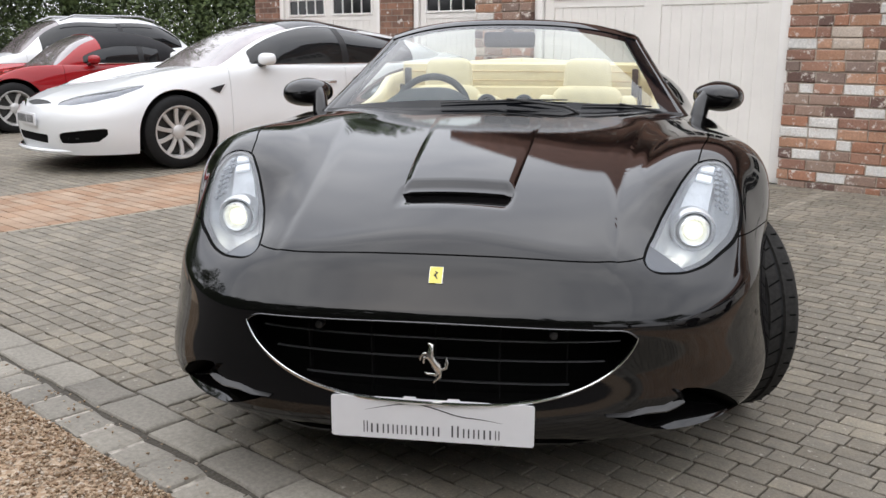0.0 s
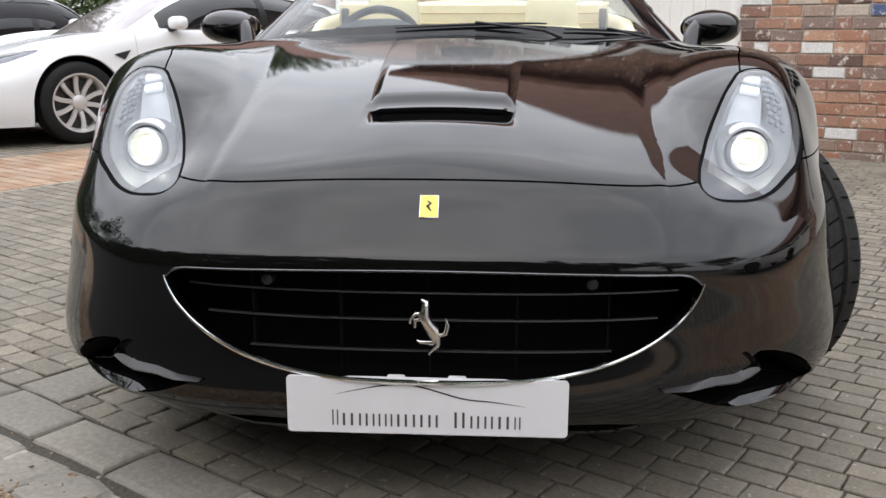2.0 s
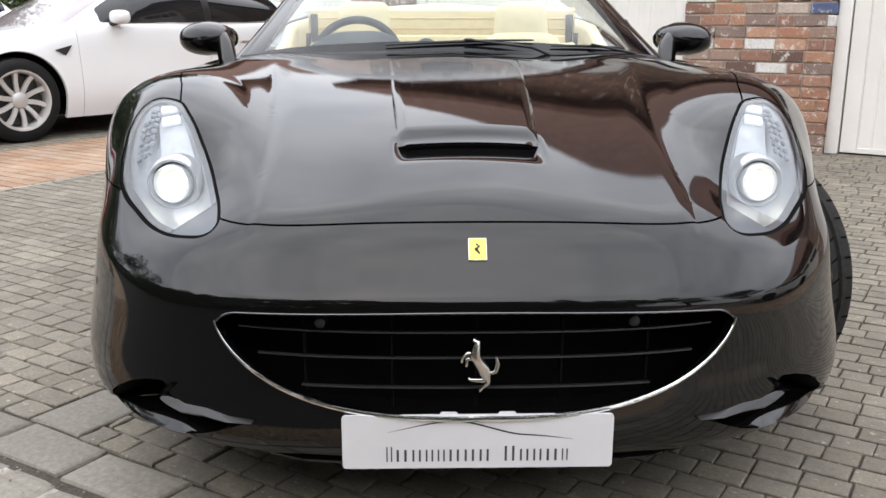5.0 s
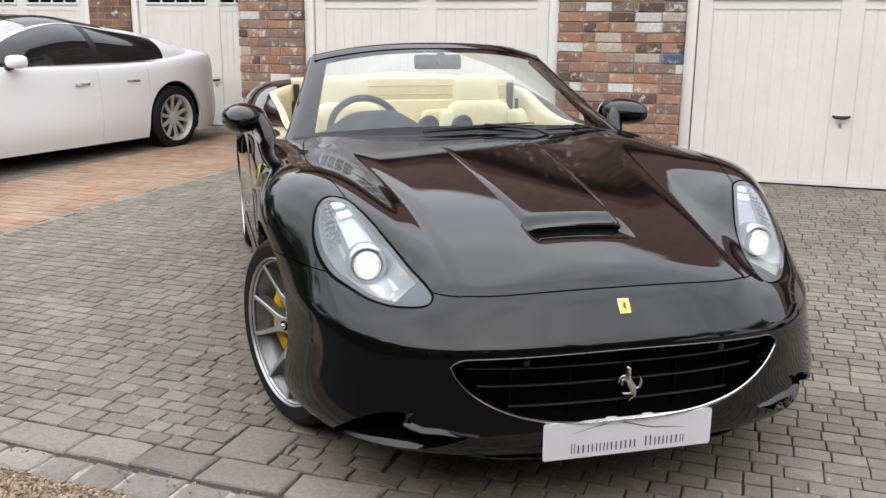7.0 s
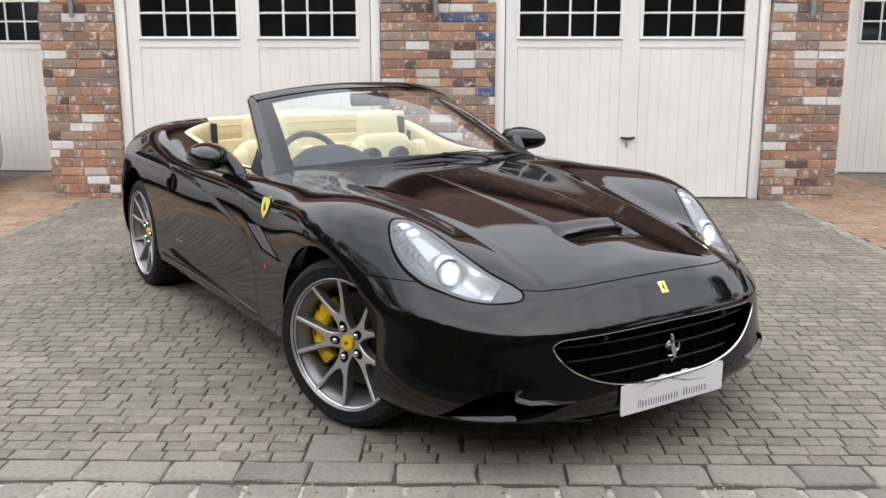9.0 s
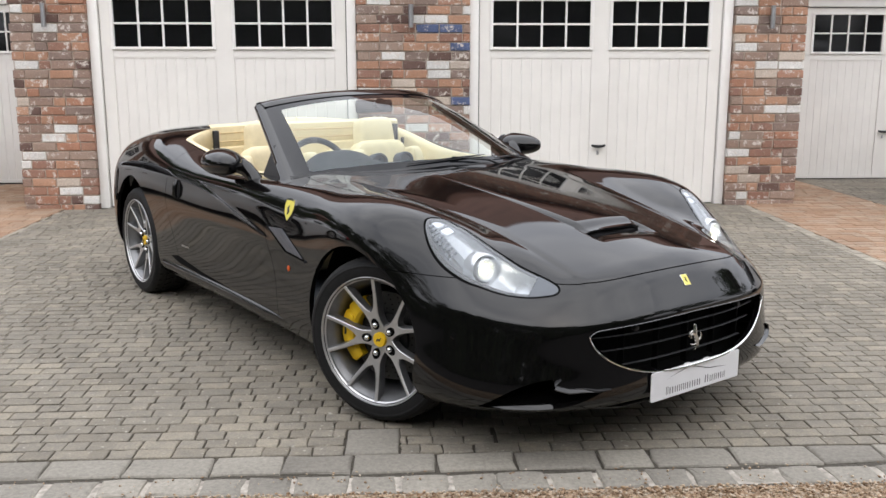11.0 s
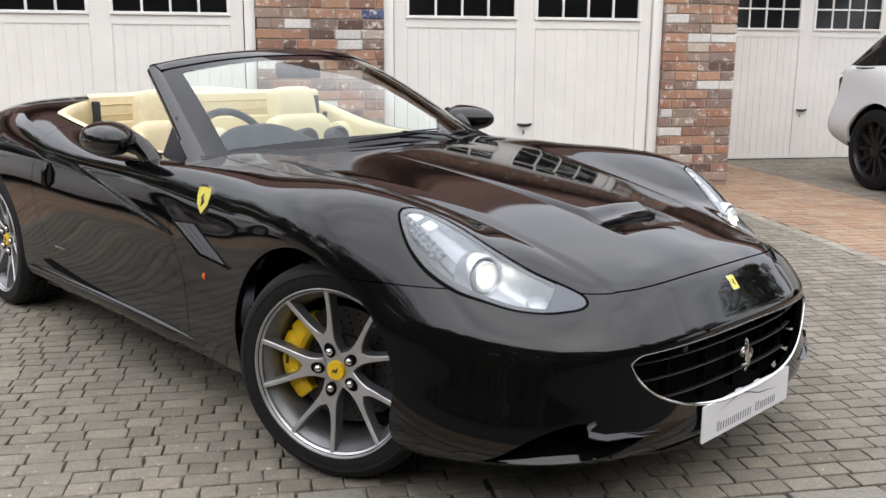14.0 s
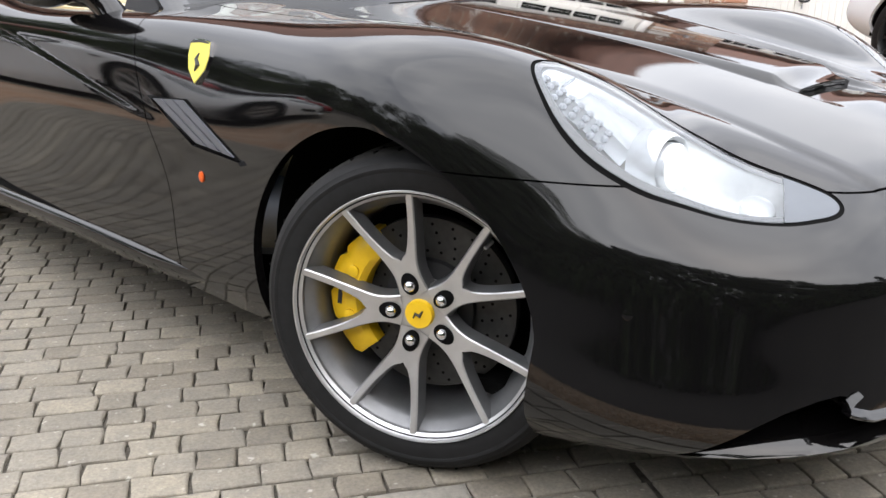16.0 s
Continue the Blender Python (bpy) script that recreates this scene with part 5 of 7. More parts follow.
# front lip under the bumper
def lip():
    bm = bmesh.new()
    rows = []
    for u in np.linspace(-0.66, 0.66, 81):
        b = outline(np.array([abs(u)]))[0]
        mx = np.array([0, 0.95]) - b
        k = np.linalg.norm(mx)
        q = lambda d, z: Vector(((b[0] + mx[0] / k * d) * (1 if u >= 0 else -1), b[1] + mx[1] / k * d, z))
        f = 1 - abs(u) / 0.66
        out = 0.110 - 0.070 * min(1, f * 2.2)
        rows.append([q(out + 0.012, 0.199), q(out, 0.191), q(out + 0.004, 0.184), q(out + 0.10, 0.178), q(out + 0.10, 0.205)])
    vs = [[bm.verts.new(p) for p in r] for r in rows]
    for a, b in zip(vs, vs[1:]):
        for j in range(5):
            bm.faces.new((a[j], a[(j + 1) % 5], b[(j + 1) % 5], b[j]))
    part("front_lip", bm, BLACK, car, angle=40)


lip()


# underside and wheel-arch linings, so that nothing shows through
def linings():
    bm = bmesh.new()
    slab(bm, rounded(1.56, 3.9, 0.3), 0.17, 0.20, Matrix.Translation((0, 2.25, 0)))
    part("underbody", bm, VOID, car)
    for y0 in (0.935, AXLE_R):
        for sgn in (-1, 1):
            bm = bmesh.new()
            rows = []
            for a in np.linspace(-0.35, math.pi + 0.35, 30):
                y, z = y0 + 0.41 * math.cos(a), 0.37 + 0.415 * math.sin(a)
                rows.append([bm.verts.new((sgn * x, y, min(z, 0.80))) for x in (0.868, 0.56)])
            for a, b in zip(rows, rows[1:]):
                bm.faces.new((a[0], a[1], b[1], b[0]))
            bm.faces.new([r[1] for r in rows])
            part("arch_liner", bm, VOID, car, "black wheel arch liner")


linings()


# ---- bonnet details ----
def bulge():
    """The raised middle of the bonnet, open at its front as an intake."""
    xs = np.linspace(-1, 1, 101)
    ys = np.linspace(0, 1, 90)
    P = np.zeros((101, 90, 3))
    for j, v in enumerate(ys):
        y = 0.452 + 1.02 * v ** 1.15
        wide = 0.166 + 0.062 * v
        lift = 0.003 + 0.011 * (1 - smooth(0.0, 0.70, v)) - 0.001 * smooth(0.6, 1, v)
        for i, u in enumerate(xs):
            x = u * wide
            p, n = top_at(x, y)
            edge = min(1.0, max(0.0, (0.985 - abs(u)) / 0.15))
            P[i, j] = (x, y, p[2] + lift * edge - 0.0035 * smooth(0.9, 1.0, abs(u)) - 0.004 * smooth(0.93, 1, v))
    for k in range(1):
        P[1:-1, 1:-1, 2] = (P[1:-1, 1:-1, 2] * 2 + P[:-2, 1:-1, 2] + P[2:, 1:-1, 2] + P[1:-1, :-2, 2] + P[1:-1, 2:, 2]) / 6
    S = skin(P)
    panel("bonnet_bulge", S, BLACK, car, fold=0.012)
    front = P[:, 0]
    bm = bmesh.new()
    rows = []
    for p in front[9:-9]:
        x = p[0]
        z0 = top_at(x, 0.452)[0][2]
        rows.append([bm.verts.new((x, 0.470, z0 - 0.004)), bm.verts.new((x, 0.462, p[2] - 0.007))])
    for a, b in zip(rows, rows[1:]):
        bm.faces.new((a[0], b[0], b[1], a[1]))
    part("intake_mesh", bm, MESH, car, "black mesh in the bonnet intake", soft=False)
    bm = bmesh.new()
    tube(bm, [Vector((p[0], p[1] + 0.004, p[2] - 0.004)) for p in front[7:-7]], 0.0034, 10)
    part("intake_lip", bm, BLACK, car)


def mesh_material():
    m, n, l, b = nodes("black_wire_mesh")
    v = coords(n, l)
    vo = n.new("ShaderNodeTexVoronoi")
    vo.feature = "DISTANCE_TO_EDGE"
    set_in(vo, Scale=190.0, Randomness=0.15)
    l.new(v, vo.inputs["Vector"])
    l.new(ramp_of(n, l, vo.outputs["Distance"], [(0.08, (0.05, 0.05, 0.052)), (0.16, (0.003, 0.003, 0.003))]), b.inputs["Base Color"])
    set_in(b, Roughness=0.5)
    bump_of(n, l, vo.outputs["Distance"], b, -0.8, 0.002)
    return m


MESH = mesh_material()
bulge()


# ---- windscreen, wipers, mirrors ----
def header_line(t):
    t = np.asarray(t, float)
    return np.stack([0.588 * t, 2.27 + 0.22 * np.abs(t) ** 2.4, 1.290 - 0.066 * np.abs(t) ** 2.6], -1)


def cowl_line(t):
    t = np.asarray(t, float)
    return np.stack([0.768 * t, 1.585 + 0.205 * np.abs(t) ** 2.2, 0.928 - 0.040 * np.abs(t) ** 2.2], -1)


def screen_at(u, v):
    u, v = np.asarray(u, float), np.asarray(v, float)
    a, b = cowl_line(u), header_line(u)
    p = a * (1 - v[..., None]) + b * v[..., None]
    bow = 0.052 * np.sin(math.pi * v) * (1 - np.abs(u) ** 2.5)
    p[..., 2] += bow * 0.8
    p[..., 1] -= bow * 0.5
    return p


def windscreen():
    us_, vs_ = np.linspace(-1, 1, 121), np.linspace(0, 1, 49)
    U, V = np.meshgrid(us_, vs_, indexing="ij")
    S = skin(screen_at(U, V))
    flatU, flatV = U.ravel(), V.ravel()

    def inner(x, y, z):
        # distance inside the black border, by place in the pane
        k = len(x)
        return np.concatenate([np.minimum.reduce([(1 - np.abs(flatU)) * 0.70 - 0.075, (flatV - 0.07) * 0.6, (1 - flatV) * 0.6 - 0.080]), np.zeros(k - len(flatU))])

    clear, frit = cut(S, inner)
    ob = panel("windscreen", clear, SCREEN, car, "raked clear windscreen", fold=0)
    ob.visible_shadow = False
    panel("windscreen_border", frit, SCREEN_BAND, ob, "dark band round the glass", fold=0.004)
    # frame round the glass
    for q in (-1, 1):
        bm = bmesh.new()
        rows = []
        for v in np.linspace(-0.06, 1.0, 24):
            p = Vector(screen_at(np.array(q * 1.0), np.array(v)))
            w = Vector(screen_at(np.array(q * 0.985), np.array(v)))
            out = (p - w).normalized()
            along = Vector(screen_at(np.array(q * 1.0), np.array(v + 0.02))) - p
            n = out.cross(along).normalized() * (1 if q < 0 else -1)
            if n.y > 0:
                n = -n
            k = 0.056 - 0.010 * v
            rows.append([bm.verts.new(p + out * a - n * -b) for a, b in ((-0.004, 0.004), (k * 0.55, 0.004), (k * 0.95, -0.010), (k, -0.034), (k * 0.4, -0.055), (-0.03, -0.045), (-0.03, -0.01))])
        for a, b in zip(rows, rows[1:]):
            for j in range(7):
                bm.faces.new((a[j], a[(j + 1) % 7], b[(j + 1) % 7], b[j]))
        bm.faces.new(rows[0])
        bm.faces.new(rows[-1])
        part("windscreen_pillar", bm, BLACK, car, "gloss black windscreen pillar", angle=50)
    bm = bmesh.new()
    rows = []
    for t in np.linspace(-1.012, 1.012, 70):
        p = Vector(screen_at(np.array(np.clip(t, -1, 1)), np.array(1.0)))
        p.x = 0.588 * t
        rows.append([bm.verts.new(p + Vector((0, a, b))) for a, b in ((-0.056, -0.013), (-0.020, 0.002), (0.012, 0.010), (0.046, 0.004), (0.05, -0.014), (0.02, -0.028), (-0.046, -0.032))])
    for a, b in zip(rows, rows[1:]):
        for j in range(7):
            bm.faces.new((a[j], a[(j + 1) % 7], b[(j + 1) % 7], b[j]))
    bm.faces.new(rows[0])
    bm.faces.new(rows[-1])
    part("windscreen_header", bm, BLACK, car, "gloss black header rail", angle=50)
    # scuttle under the glass
    bm = bmesh.new()
    rows = []
    for t in np.linspace(-1, 1, 50):
        a = Vector(cowl_line(t))
        rows.append([bm.verts.new(a + Vector(d)) for d in ((0, 0.03, 0.018), (0, -0.01, -0.004), (0, -0.06, -0.016), (0, -0.06, -0.06), (0, 0.05, -0.06))])
    for a, b in zip(rows, rows[1:]):
        for j in range(5):
            bm.faces.new((a[j], a[(j + 1) % 5], b[(j + 1) % 5], b[j]))
    part("scuttle", bm, DARK, car, "black plastic scuttle")


SCREEN_BAND = plain("dark_glass_band", (0.004, 0.0045, 0.006), 0.03, vary=0.1, Specular_IOR_Level=0.3)
windscreen()


def wiper(u0, v0, u1, v1, u2, v2):
    w = holder("windscreen_wiper")
    w.parent = car
    lift = Vector((0, -0.005, 0.007))
    P = lambda u, v: Vector(screen_at(np.array(u), np.array(v))) + lift
    bm = bmesh.new()
    tube(bm, [P(u0, v0) + Vector((0, -0.03, -0.01)), P(u0 * 0.8 + u1 * 0.2, v0 * 0.8 + v1 * 0.2) + lift, P(u1, v1) + lift], [0.007, 0.006, 0.004], 8)
    part("wiper_arm", bm, DARK, w, "black wiper arm")
    bm = bmesh.new()
    tube(bm, [P(u1 + (u2 - u1) * k, v1 + (v2 - v1) * k) for k in np.linspace(-0.9, 1, 24)], [0.002 + 0.003 * math.sin(math.pi * k) for k in np.linspace(0.05, 0.95, 24)], 8)
    part("wiper_blade", bm, DARK, w, "black rubber wiper blade")


wiper(0.44, 0.0, 0.06, 0.055, -0.30, 0.035)
wiper(0.92, 0.0, 0.66, 0.055, 0.46, 0.04)


def door_mirror(sgn):
    g = holder("door_mirror")
    g.parent = car
    tagged(g, "gloss black door mirror on a slim arm")
    bm = bmesh.new()
    bmesh.ops.create_uvsphere(bm, u_segments=40, v_segments=24, radius=1)
    m = pose(sgn * 0.955, 2.185, 0.958, 0, 0, sgn * 14)
    for v in bm.verts:
        x, y, z = v.co
        back = 1.0 if y < 0 else 0.45
        k = 1 - 0.12 * max(0, -x * sgn)
        v.co = m @ Vector((x * (0.104 if y > 0 else 0.104 - 0.030 * y * y), y * 0.200 * (back if y < 0 else 0.34), (abs(z) ** 0.9 * (1 if z > 0 else -1)) * 0.068 * k))
    shell = part("mirror_shell", bm, BLACK, g, "rounded gloss black shell")
    bm = bmesh.new()
    slab(bm, [(0.088 * math.cos(a), 0.055 * math.sin(a)) for a in np.linspace(0, 2 * math.pi, 40, endpoint=False)], 0.0, 0.004, m @ pose(0, 0.0680, 0, -90))
    part("mirror_glass", bm, CHROME, shell, "mirror glass")
    bm = bmesh.new()
    tube(bm, [(sgn * 0.850, 2.005, 0.850), (sgn * 0.862, 2.035, 0.892), (sgn * 0.875, 2.075, 0.925), (sgn * 0.895, 2.115, 0.945), (sgn * 0.925, 2.150, 0.955)], [0.042, 0.036, 0.037, 0.043, 0.050], 16)
    part("mirror_arm", bm, BLACK, g)


for sgn in (-1, 1):
    door_mirror(sgn)


# ---- wing vents, shields, side lamps, handles, sills ----
def on_side(pts, sgn, lift=0.0):
    out = []
    for y, z in pts:
        p, n = side_at(y, z, sgn)
        out.append(Vector(p) + Vector(n) * lift)
    return out


def patch(name, pts, sgn, mat, parent, lo, hi, label="", n=1):
    """A thin plate that follows the flank, from an outline of (y, z)."""
    a, b = on_side(pts, sgn, lo), on_side(pts, sgn, hi)
    bm = bmesh.new()
    va, vb = [bm.verts.new(p) for p in a], [bm.verts.new(p) for p in b]
    k = len(va)
    bm.faces.new(vb)
    bm.faces.new(va[::-1])
    for i in range(k):
        bm.faces.new((va[i], va[(i + 1) % k], vb[(i + 1) % k], vb[i]))
    return part(name, bm, mat, parent, label, soft=False)


def flank(sgn):
    vent = holder("wing_vent")
    vent.parent = car
    tagged(vent, "slanted louvred vent in the front wing")
    patch("vent_recess", [(1.705, 0.700), (1.555, 0.709), (1.345, 0.594), (1.525, 0.606)], sgn, VOID, vent, -0.01, 0.0015, "dark vent recess")
    for k in range(3):
        t0, t1 = k / 3 + 0.03, (k + 1) / 3 - 0.035
        top = lambda t: (1.695 - 0.134 * t, 0.697 + 0.009 * t)
        bot = lambda t: (1.522 - 0.160 * t, 0.614 - 0.013 * t)
        patch("vent_fin", [top(t0), top(t1), bot(t1), bot(t0)], sgn, GREY_PLASTIC, vent, 0.001, 0.006, "satin grey fin")
    patch("vent_frame", [(1.712, 0.703), (1.705, 0.699), (1.528, 0.606), (1.345, 0.594), (1.337, 0.586), (1.530, 0.597)], sgn, BLACK, vent, 0.0, 0.009)
    # shield
    half_w = [(x * 1.12, y * 0.84) for x, y in [(-0.030, 0.050), (-0.012, 0.055), (0.012, 0.055), (0.030, 0.050), (0.033, 0.015), (0.026, -0.020), (0.0, -0.056), (-0.026, -0.020), (-0.033, 0.015)]]
    hi_, lo_ = (Vector(side_at(1.512, z, sgn)[0]) for z in (0.838, 0.752))
    fore = Vector(side_at(1.482, 0.795, sgn)[0]) - Vector(side_at(1.542, 0.795, sgn)[0])
    n = fore.cross(hi_ - lo_) * (1 if fore.cross(hi_ - lo_).x * sgn > 0 else -1)
    m = on_skin((hi_ + lo_) / 2 + n.normalized() * 0.007, n, (0, 0.02, 1))
    bm = bmesh.new()
    slab(bm, [(x * 1.12, y * 1.10) for x, y in half_w], -0.014, 0.0022, m)
    sh = part("wing_shield", bm, CHROME, car, "yellow enamel shield on the wing", soft=False)
    bm = bmesh.new()
    slab(bm, [(x * 1.05, y * 1.05) for x, y in half_w], 0.002, 0.0035, m)
    part("shield_face", bm, YELLOW_ENAMEL, sh, soft=False)
    bm = bmesh.new()
    tube(bm, [m @ Vector(q) for q in ((-0.005, -0.022, 0.0035), (0.005, -0.008, 0.0037), (-0.004, 0.006, 0.0037), (0.003, 0.019, 0.0035))], [0.002, 0.0068, 0.0052, 0.002], 8)
    part("shield_mark", bm, BLACK_PRINT, sh)
    bm = bmesh.new()
    slab(bm, [(x * 1.16, y * 0.88) for x, y in ((-0.030, 0.050), (-0.012, 0.055), (0.012, 0.055), (0.030, 0.050), (0.030, 0.046), (0.0, 0.049), (-0.030, 0.046))], 0.003, 0.004, m)
    part("shield_band", bm, BLACK_PRINT, sh, soft=False)
    # side lamp
    p, n = side_at(1.515, 0.532, sgn)
    bm = bmesh.new()
    vs = lathe(bm, [(0.0135, -0.002), (0.0125, 0.003), (0.007, 0.006), (0.001, 0.0065)], 24)
    m = on_skin(p, n)
    for v in vs:
        v.co = m @ Vector((v.co.x * 0.72, v.co.y, v.co.z))
    part("side_lamp", bm, AMBER, car, "small amber side repeater")
    # door handle scallop
    p, n = side_at(2.84, 0.755, sgn)
    m = on_skin(p, n)
    bm = bmesh.new()
    lathe(bm, [(0.052, 0.0012), (0.046, 0.0016), (0.001, 0.0005)], 32, m @ Matrix.Diagonal((0.75, 1.0, 1.0, 1.0)))
    hd = part("handle_cup", bm, DARK, car, "dark door handle cup")
    bm = bmesh.new()
    tube(bm, [m @ Vector((0.0, 0.05, 0.004)), m @ Vector((0.003, 0.01, 0.018)), m @ Vector((0.0, -0.035, 0.016)), m @ Vector((0.0, -0.055, 0.002))], [0.008, 0.014, 0.013, 0.006], 10)
    part("door_handle", bm, BLACK, hd)
    # sill with its slot
    patch("sill_slot", [(3.02, 0.345), (2.92, 0.362), (2.60, 0.318), (2.25, 0.292), (2.6, 0.298), (2.9, 0.316)], sgn, VOID, car, -0.002, 0.0012, "black slot above the sill")
    bm = bmesh.new()
    pts = on_side([(3.16, 0.285), (2.9, 0.283), (2.6, 0.278), (2.2, 0.272), (1.8, 0.266), (1.4, 0.262)], sgn, 0.004)
    rows = []
    for q in pts:
        k = smooth(1.36, 1.75, q.y)
        rows.append([bm.verts.new(q + Vector((sgn * (a * k - 0.02 * (1 - k)), 0, b * k))) for a, b in ((-0.012, 0.022), (0.008, 0.010), (0.012, -0.012), (-0.004, -0.045), (-0.05, -0.055))])
    for a, b in zip(rows, rows[1:]):
        for j in range(4):
            bm.faces.new((a[j], a[j + 1], b[j + 1], b[j]))
    part("side_skirt", bm, BLACK, car, angle=60)
    bm = bmesh.new()
    p, n = side_at(2.80, 0.43, sgn)
    box(bm, -0.05, 0.05, -0.004, 0.004, 0.0, 0.0012, on_skin(p, n))
    part("sill_script", bm, STEEL, car, "small silver badge bar")


for sgn in (-1, 1):
    flank(sgn)


# ---- wheels ----
def spoke_shape(bm, m):
    """One forked spoke: a broad stem over a wheel nut that splits into two slim blades towards the rim."""
    u = np.linspace(0, 1, 21)
    outer = natural([0, 0.1, 0.28, 0.5, 0.74, 1], [(0.044, 0.0325), (0.060, 0.0295), (0.088, 0.0285), (0.124, 0.0375), (0.185, 0.060), (0.257, 0.0850)])(u)
    inner = natural([0.42, 0.47, 0.56, 0.74, 1], [(0.119, 0.0), (0.123, 0.0095), (0.138, 0.0225), (0.185, 0.0450), (0.257, 0.0700)])
    high = natural([0.04, 0.115, 0.257], [(0.0745,), (0.086,), (0.1145,)])
    fork = np.array([(0.035 + 0.2 * t, 0.0) if t < 0.42 else tuple(inner(np.array([t]))[0]) for t in u])
    for k in (-1, 1):
        rows = []
        for i in range(21):
            o, q = Vector(outer[i]), Vector(fork[i])
            d = (o - q).normalized()
            e = 0.0016
            open_fork = u[i] >= 0.42
            ring = [(o + d * 0.0055, -0.036), (o + d * 0.001, -0.0028), (o - d * e, 0.0)]
            ring += [(q + d * e, 0.0), (q - d * 0.001, -0.0028), (q - d * 0.0065, -0.036)] if open_fork else [(q, 0.0)]
            out = []
            for p, dz in ring:
                r = float(high(np.array([min(max(math.hypot(o.x, o.y) * 0.5 + math.hypot(q.x, q.y) * 0.5, 0.04), 0.257)]))[0][0])
                out.append(bm.verts.new(m @ Vector((p.x, p.y * k, r + dz))))
            rows.append(out)
        for a, b in zip(rows, rows[1:]):
            for j in range(min(len(a), len(b)) - 1):
                f = bm.faces.new((a[j], a[j + 1], b[j + 1], b[j]) if k > 0 else (b[j], b[j + 1], a[j + 1], a[j]))
                f.material_index = 0 if j in (1, 2, 3) else 1
            if len(b) > len(a):
                for j in (3, 4):
                    bm.faces.new((a[3], b[j], b[j + 1])).material_index = j - 3
    bmesh.ops.remove_doubles(bm, verts=bm.verts, dist=0.0002)
    bmesh.ops.recalc_face_normals(bm, faces=bm.faces)


def wheel_mesh():
    hub = holder("wheel")
    R = 0.34
    bm = bmesh.new()
    n = 120
    prof = [(0.250, -0.116), (0.262, -0.122), (0.295, -0.1265), (0.318, -0.120), (0.331, -0.106), (0.3365, -0.094), (0.3385, -0.075), (0.3395, -0.062), (0.3325, -0.058), (0.3325, -0.050), (0.340, -0.046), (0.3405, -0.010), (0.333, -0.006), (0.333, 0.006), (0.3405, 0.010), (0.340, 0.046),
            (0.3325, 0.050), (0.3325, 0.058), (0.3395, 0.062), (0.3385, 0.075), (0.3365, 0.094), (0.331, 0.106), (0.318, 0.120), (0.310, 0.1225), (0.308, 0.1245), (0.302, 0.1245), (0.300, 0.1235), (0.282, 0.1250), (0.268, 0.122), (0.256, 0.116)]
    lathe(bm, prof, n, closed=True)
    for f in bm.faces:
        c = f.calc_center_median()
        f.material_index = 1 if math.hypot(c.x, c.y) > 0.333 else 0
    tyre = part("tyre", bm, TYRE, hub, "black low-profile tyre with grooved tread", angle=28)
    tyre.data.materials.append(TREAD)
    bm = bmesh.new()
    for k in range(40):
        a = 2 * math.pi * k / 40
        for s in (-1, 1):
            box(bm, -0.0026, 0.0026, -0.006, 0.0010, 0.012, 0.056, Matrix.Rotation(a, 4, "Z") @ Matrix.Translation((0, 0.3395, 0)) @ Matrix.Scale(s, 4, (0, 0, 1)) @ Matrix.Rotation(0.45, 4, "Y"))
            box(bm, -0.0024, 0.0024, -0.006, 0.0008, -0.016, 0.016, Matrix.Rotation(a + 0.09, 4, "Z") @ Matrix.Translation((0, 0.3378, 0.080 * s)) @ Matrix.Rotation(-0.10 * s, 4, "X"))
    tagged(part("tread_groove", bm, VOID, hub, soft=False), "shoulder tread cuts round the tyre", kind="stuff")
    bm = bmesh.new()
    lathe(bm, [(0.258, 0.114), (0.2645, 0.118), (0.2650, 0.1240), (0.2635, 0.1258), (0.2608, 0.1248), (0.2585, 0.117), (0.250, 0.110)], 120, closed=True)
    rim = part("rim_edge", bm, RIM_METAL, hub, "bright machined rim edge")
    bm = bmesh.new()
    lathe(bm, [(0.2590, 0.117), (0.2500, 0.100), (0.236, 0.082), (0.226, 0.06), (0.222, 0.0), (0.222, -0.10), (0.245, -0.118), (0.255, -0.116), (0.236, -0.10), (0.236, 0.02), (0.250, 0.10)], 120, closed=True)
    part("rim_barrel", bm, RIM_DARK, hub, "anthracite rim barrel")
    for k in range(5):
        bm = bmesh.new()
        spoke_shape(bm, Matrix.Rotation(radians(72 * k), 4, "Z"))
        ob = part("spoke", bm, RIM_METAL, hub, "forked two-tone alloy spoke", angle=30)
        ob.data.materials.append(RIM_DARK)
    bm = bmesh.new()
    lathe(bm, [(0.064, 0.02), (0.062, 0.060), (0.056, 0.0715), (0.036, 0.0745), (0.001, 0.0755)], 60)
    hubc = part("wheel_hub", bm, RIM_METAL, hub, "machined hub")
    for k in range(5):
        a = radians(72 * k)
        bm = bmesh.new()
        m = Matrix.Translation((0.061 * math.cos(a), 0.061 * math.sin(a), 0)) @ Matrix.Rotation(a, 4, "Z")
        # solid black oval paints the shade of the recess round the nut
        lathe(bm, [(0.0190, 0.060), (0.0190, 0.0826), (0.0180, 0.0830), (0.001, 0.0822)], 20, m @ Matrix.Translation((0.004, 0, 0)) @ Matrix.Diagonal((1.25, 0.92, 1, 1)))
        part("nut_well_shade", bm, VOID, hubc)
        bm = bmesh.new()
        lathe(bm, [(0.0122, 0.070), (0.0122, 0.086), (0.0095, 0.0915), (0.0055, 0.0945), (0.001, 0.0955)], 12, m)
        part("wheel_nut", bm, CHROME, hubc, "domed steel wheel nut")
    bm = bmesh.new()
    lathe(bm, [(0.0305, 0.06), (0.0305, 0.083), (0.0285, 0.0865), (0.001, 0.0875)], 40)
    cap = part("centre_cap", bm, YELLOW, hubc, "yellow centre cap")
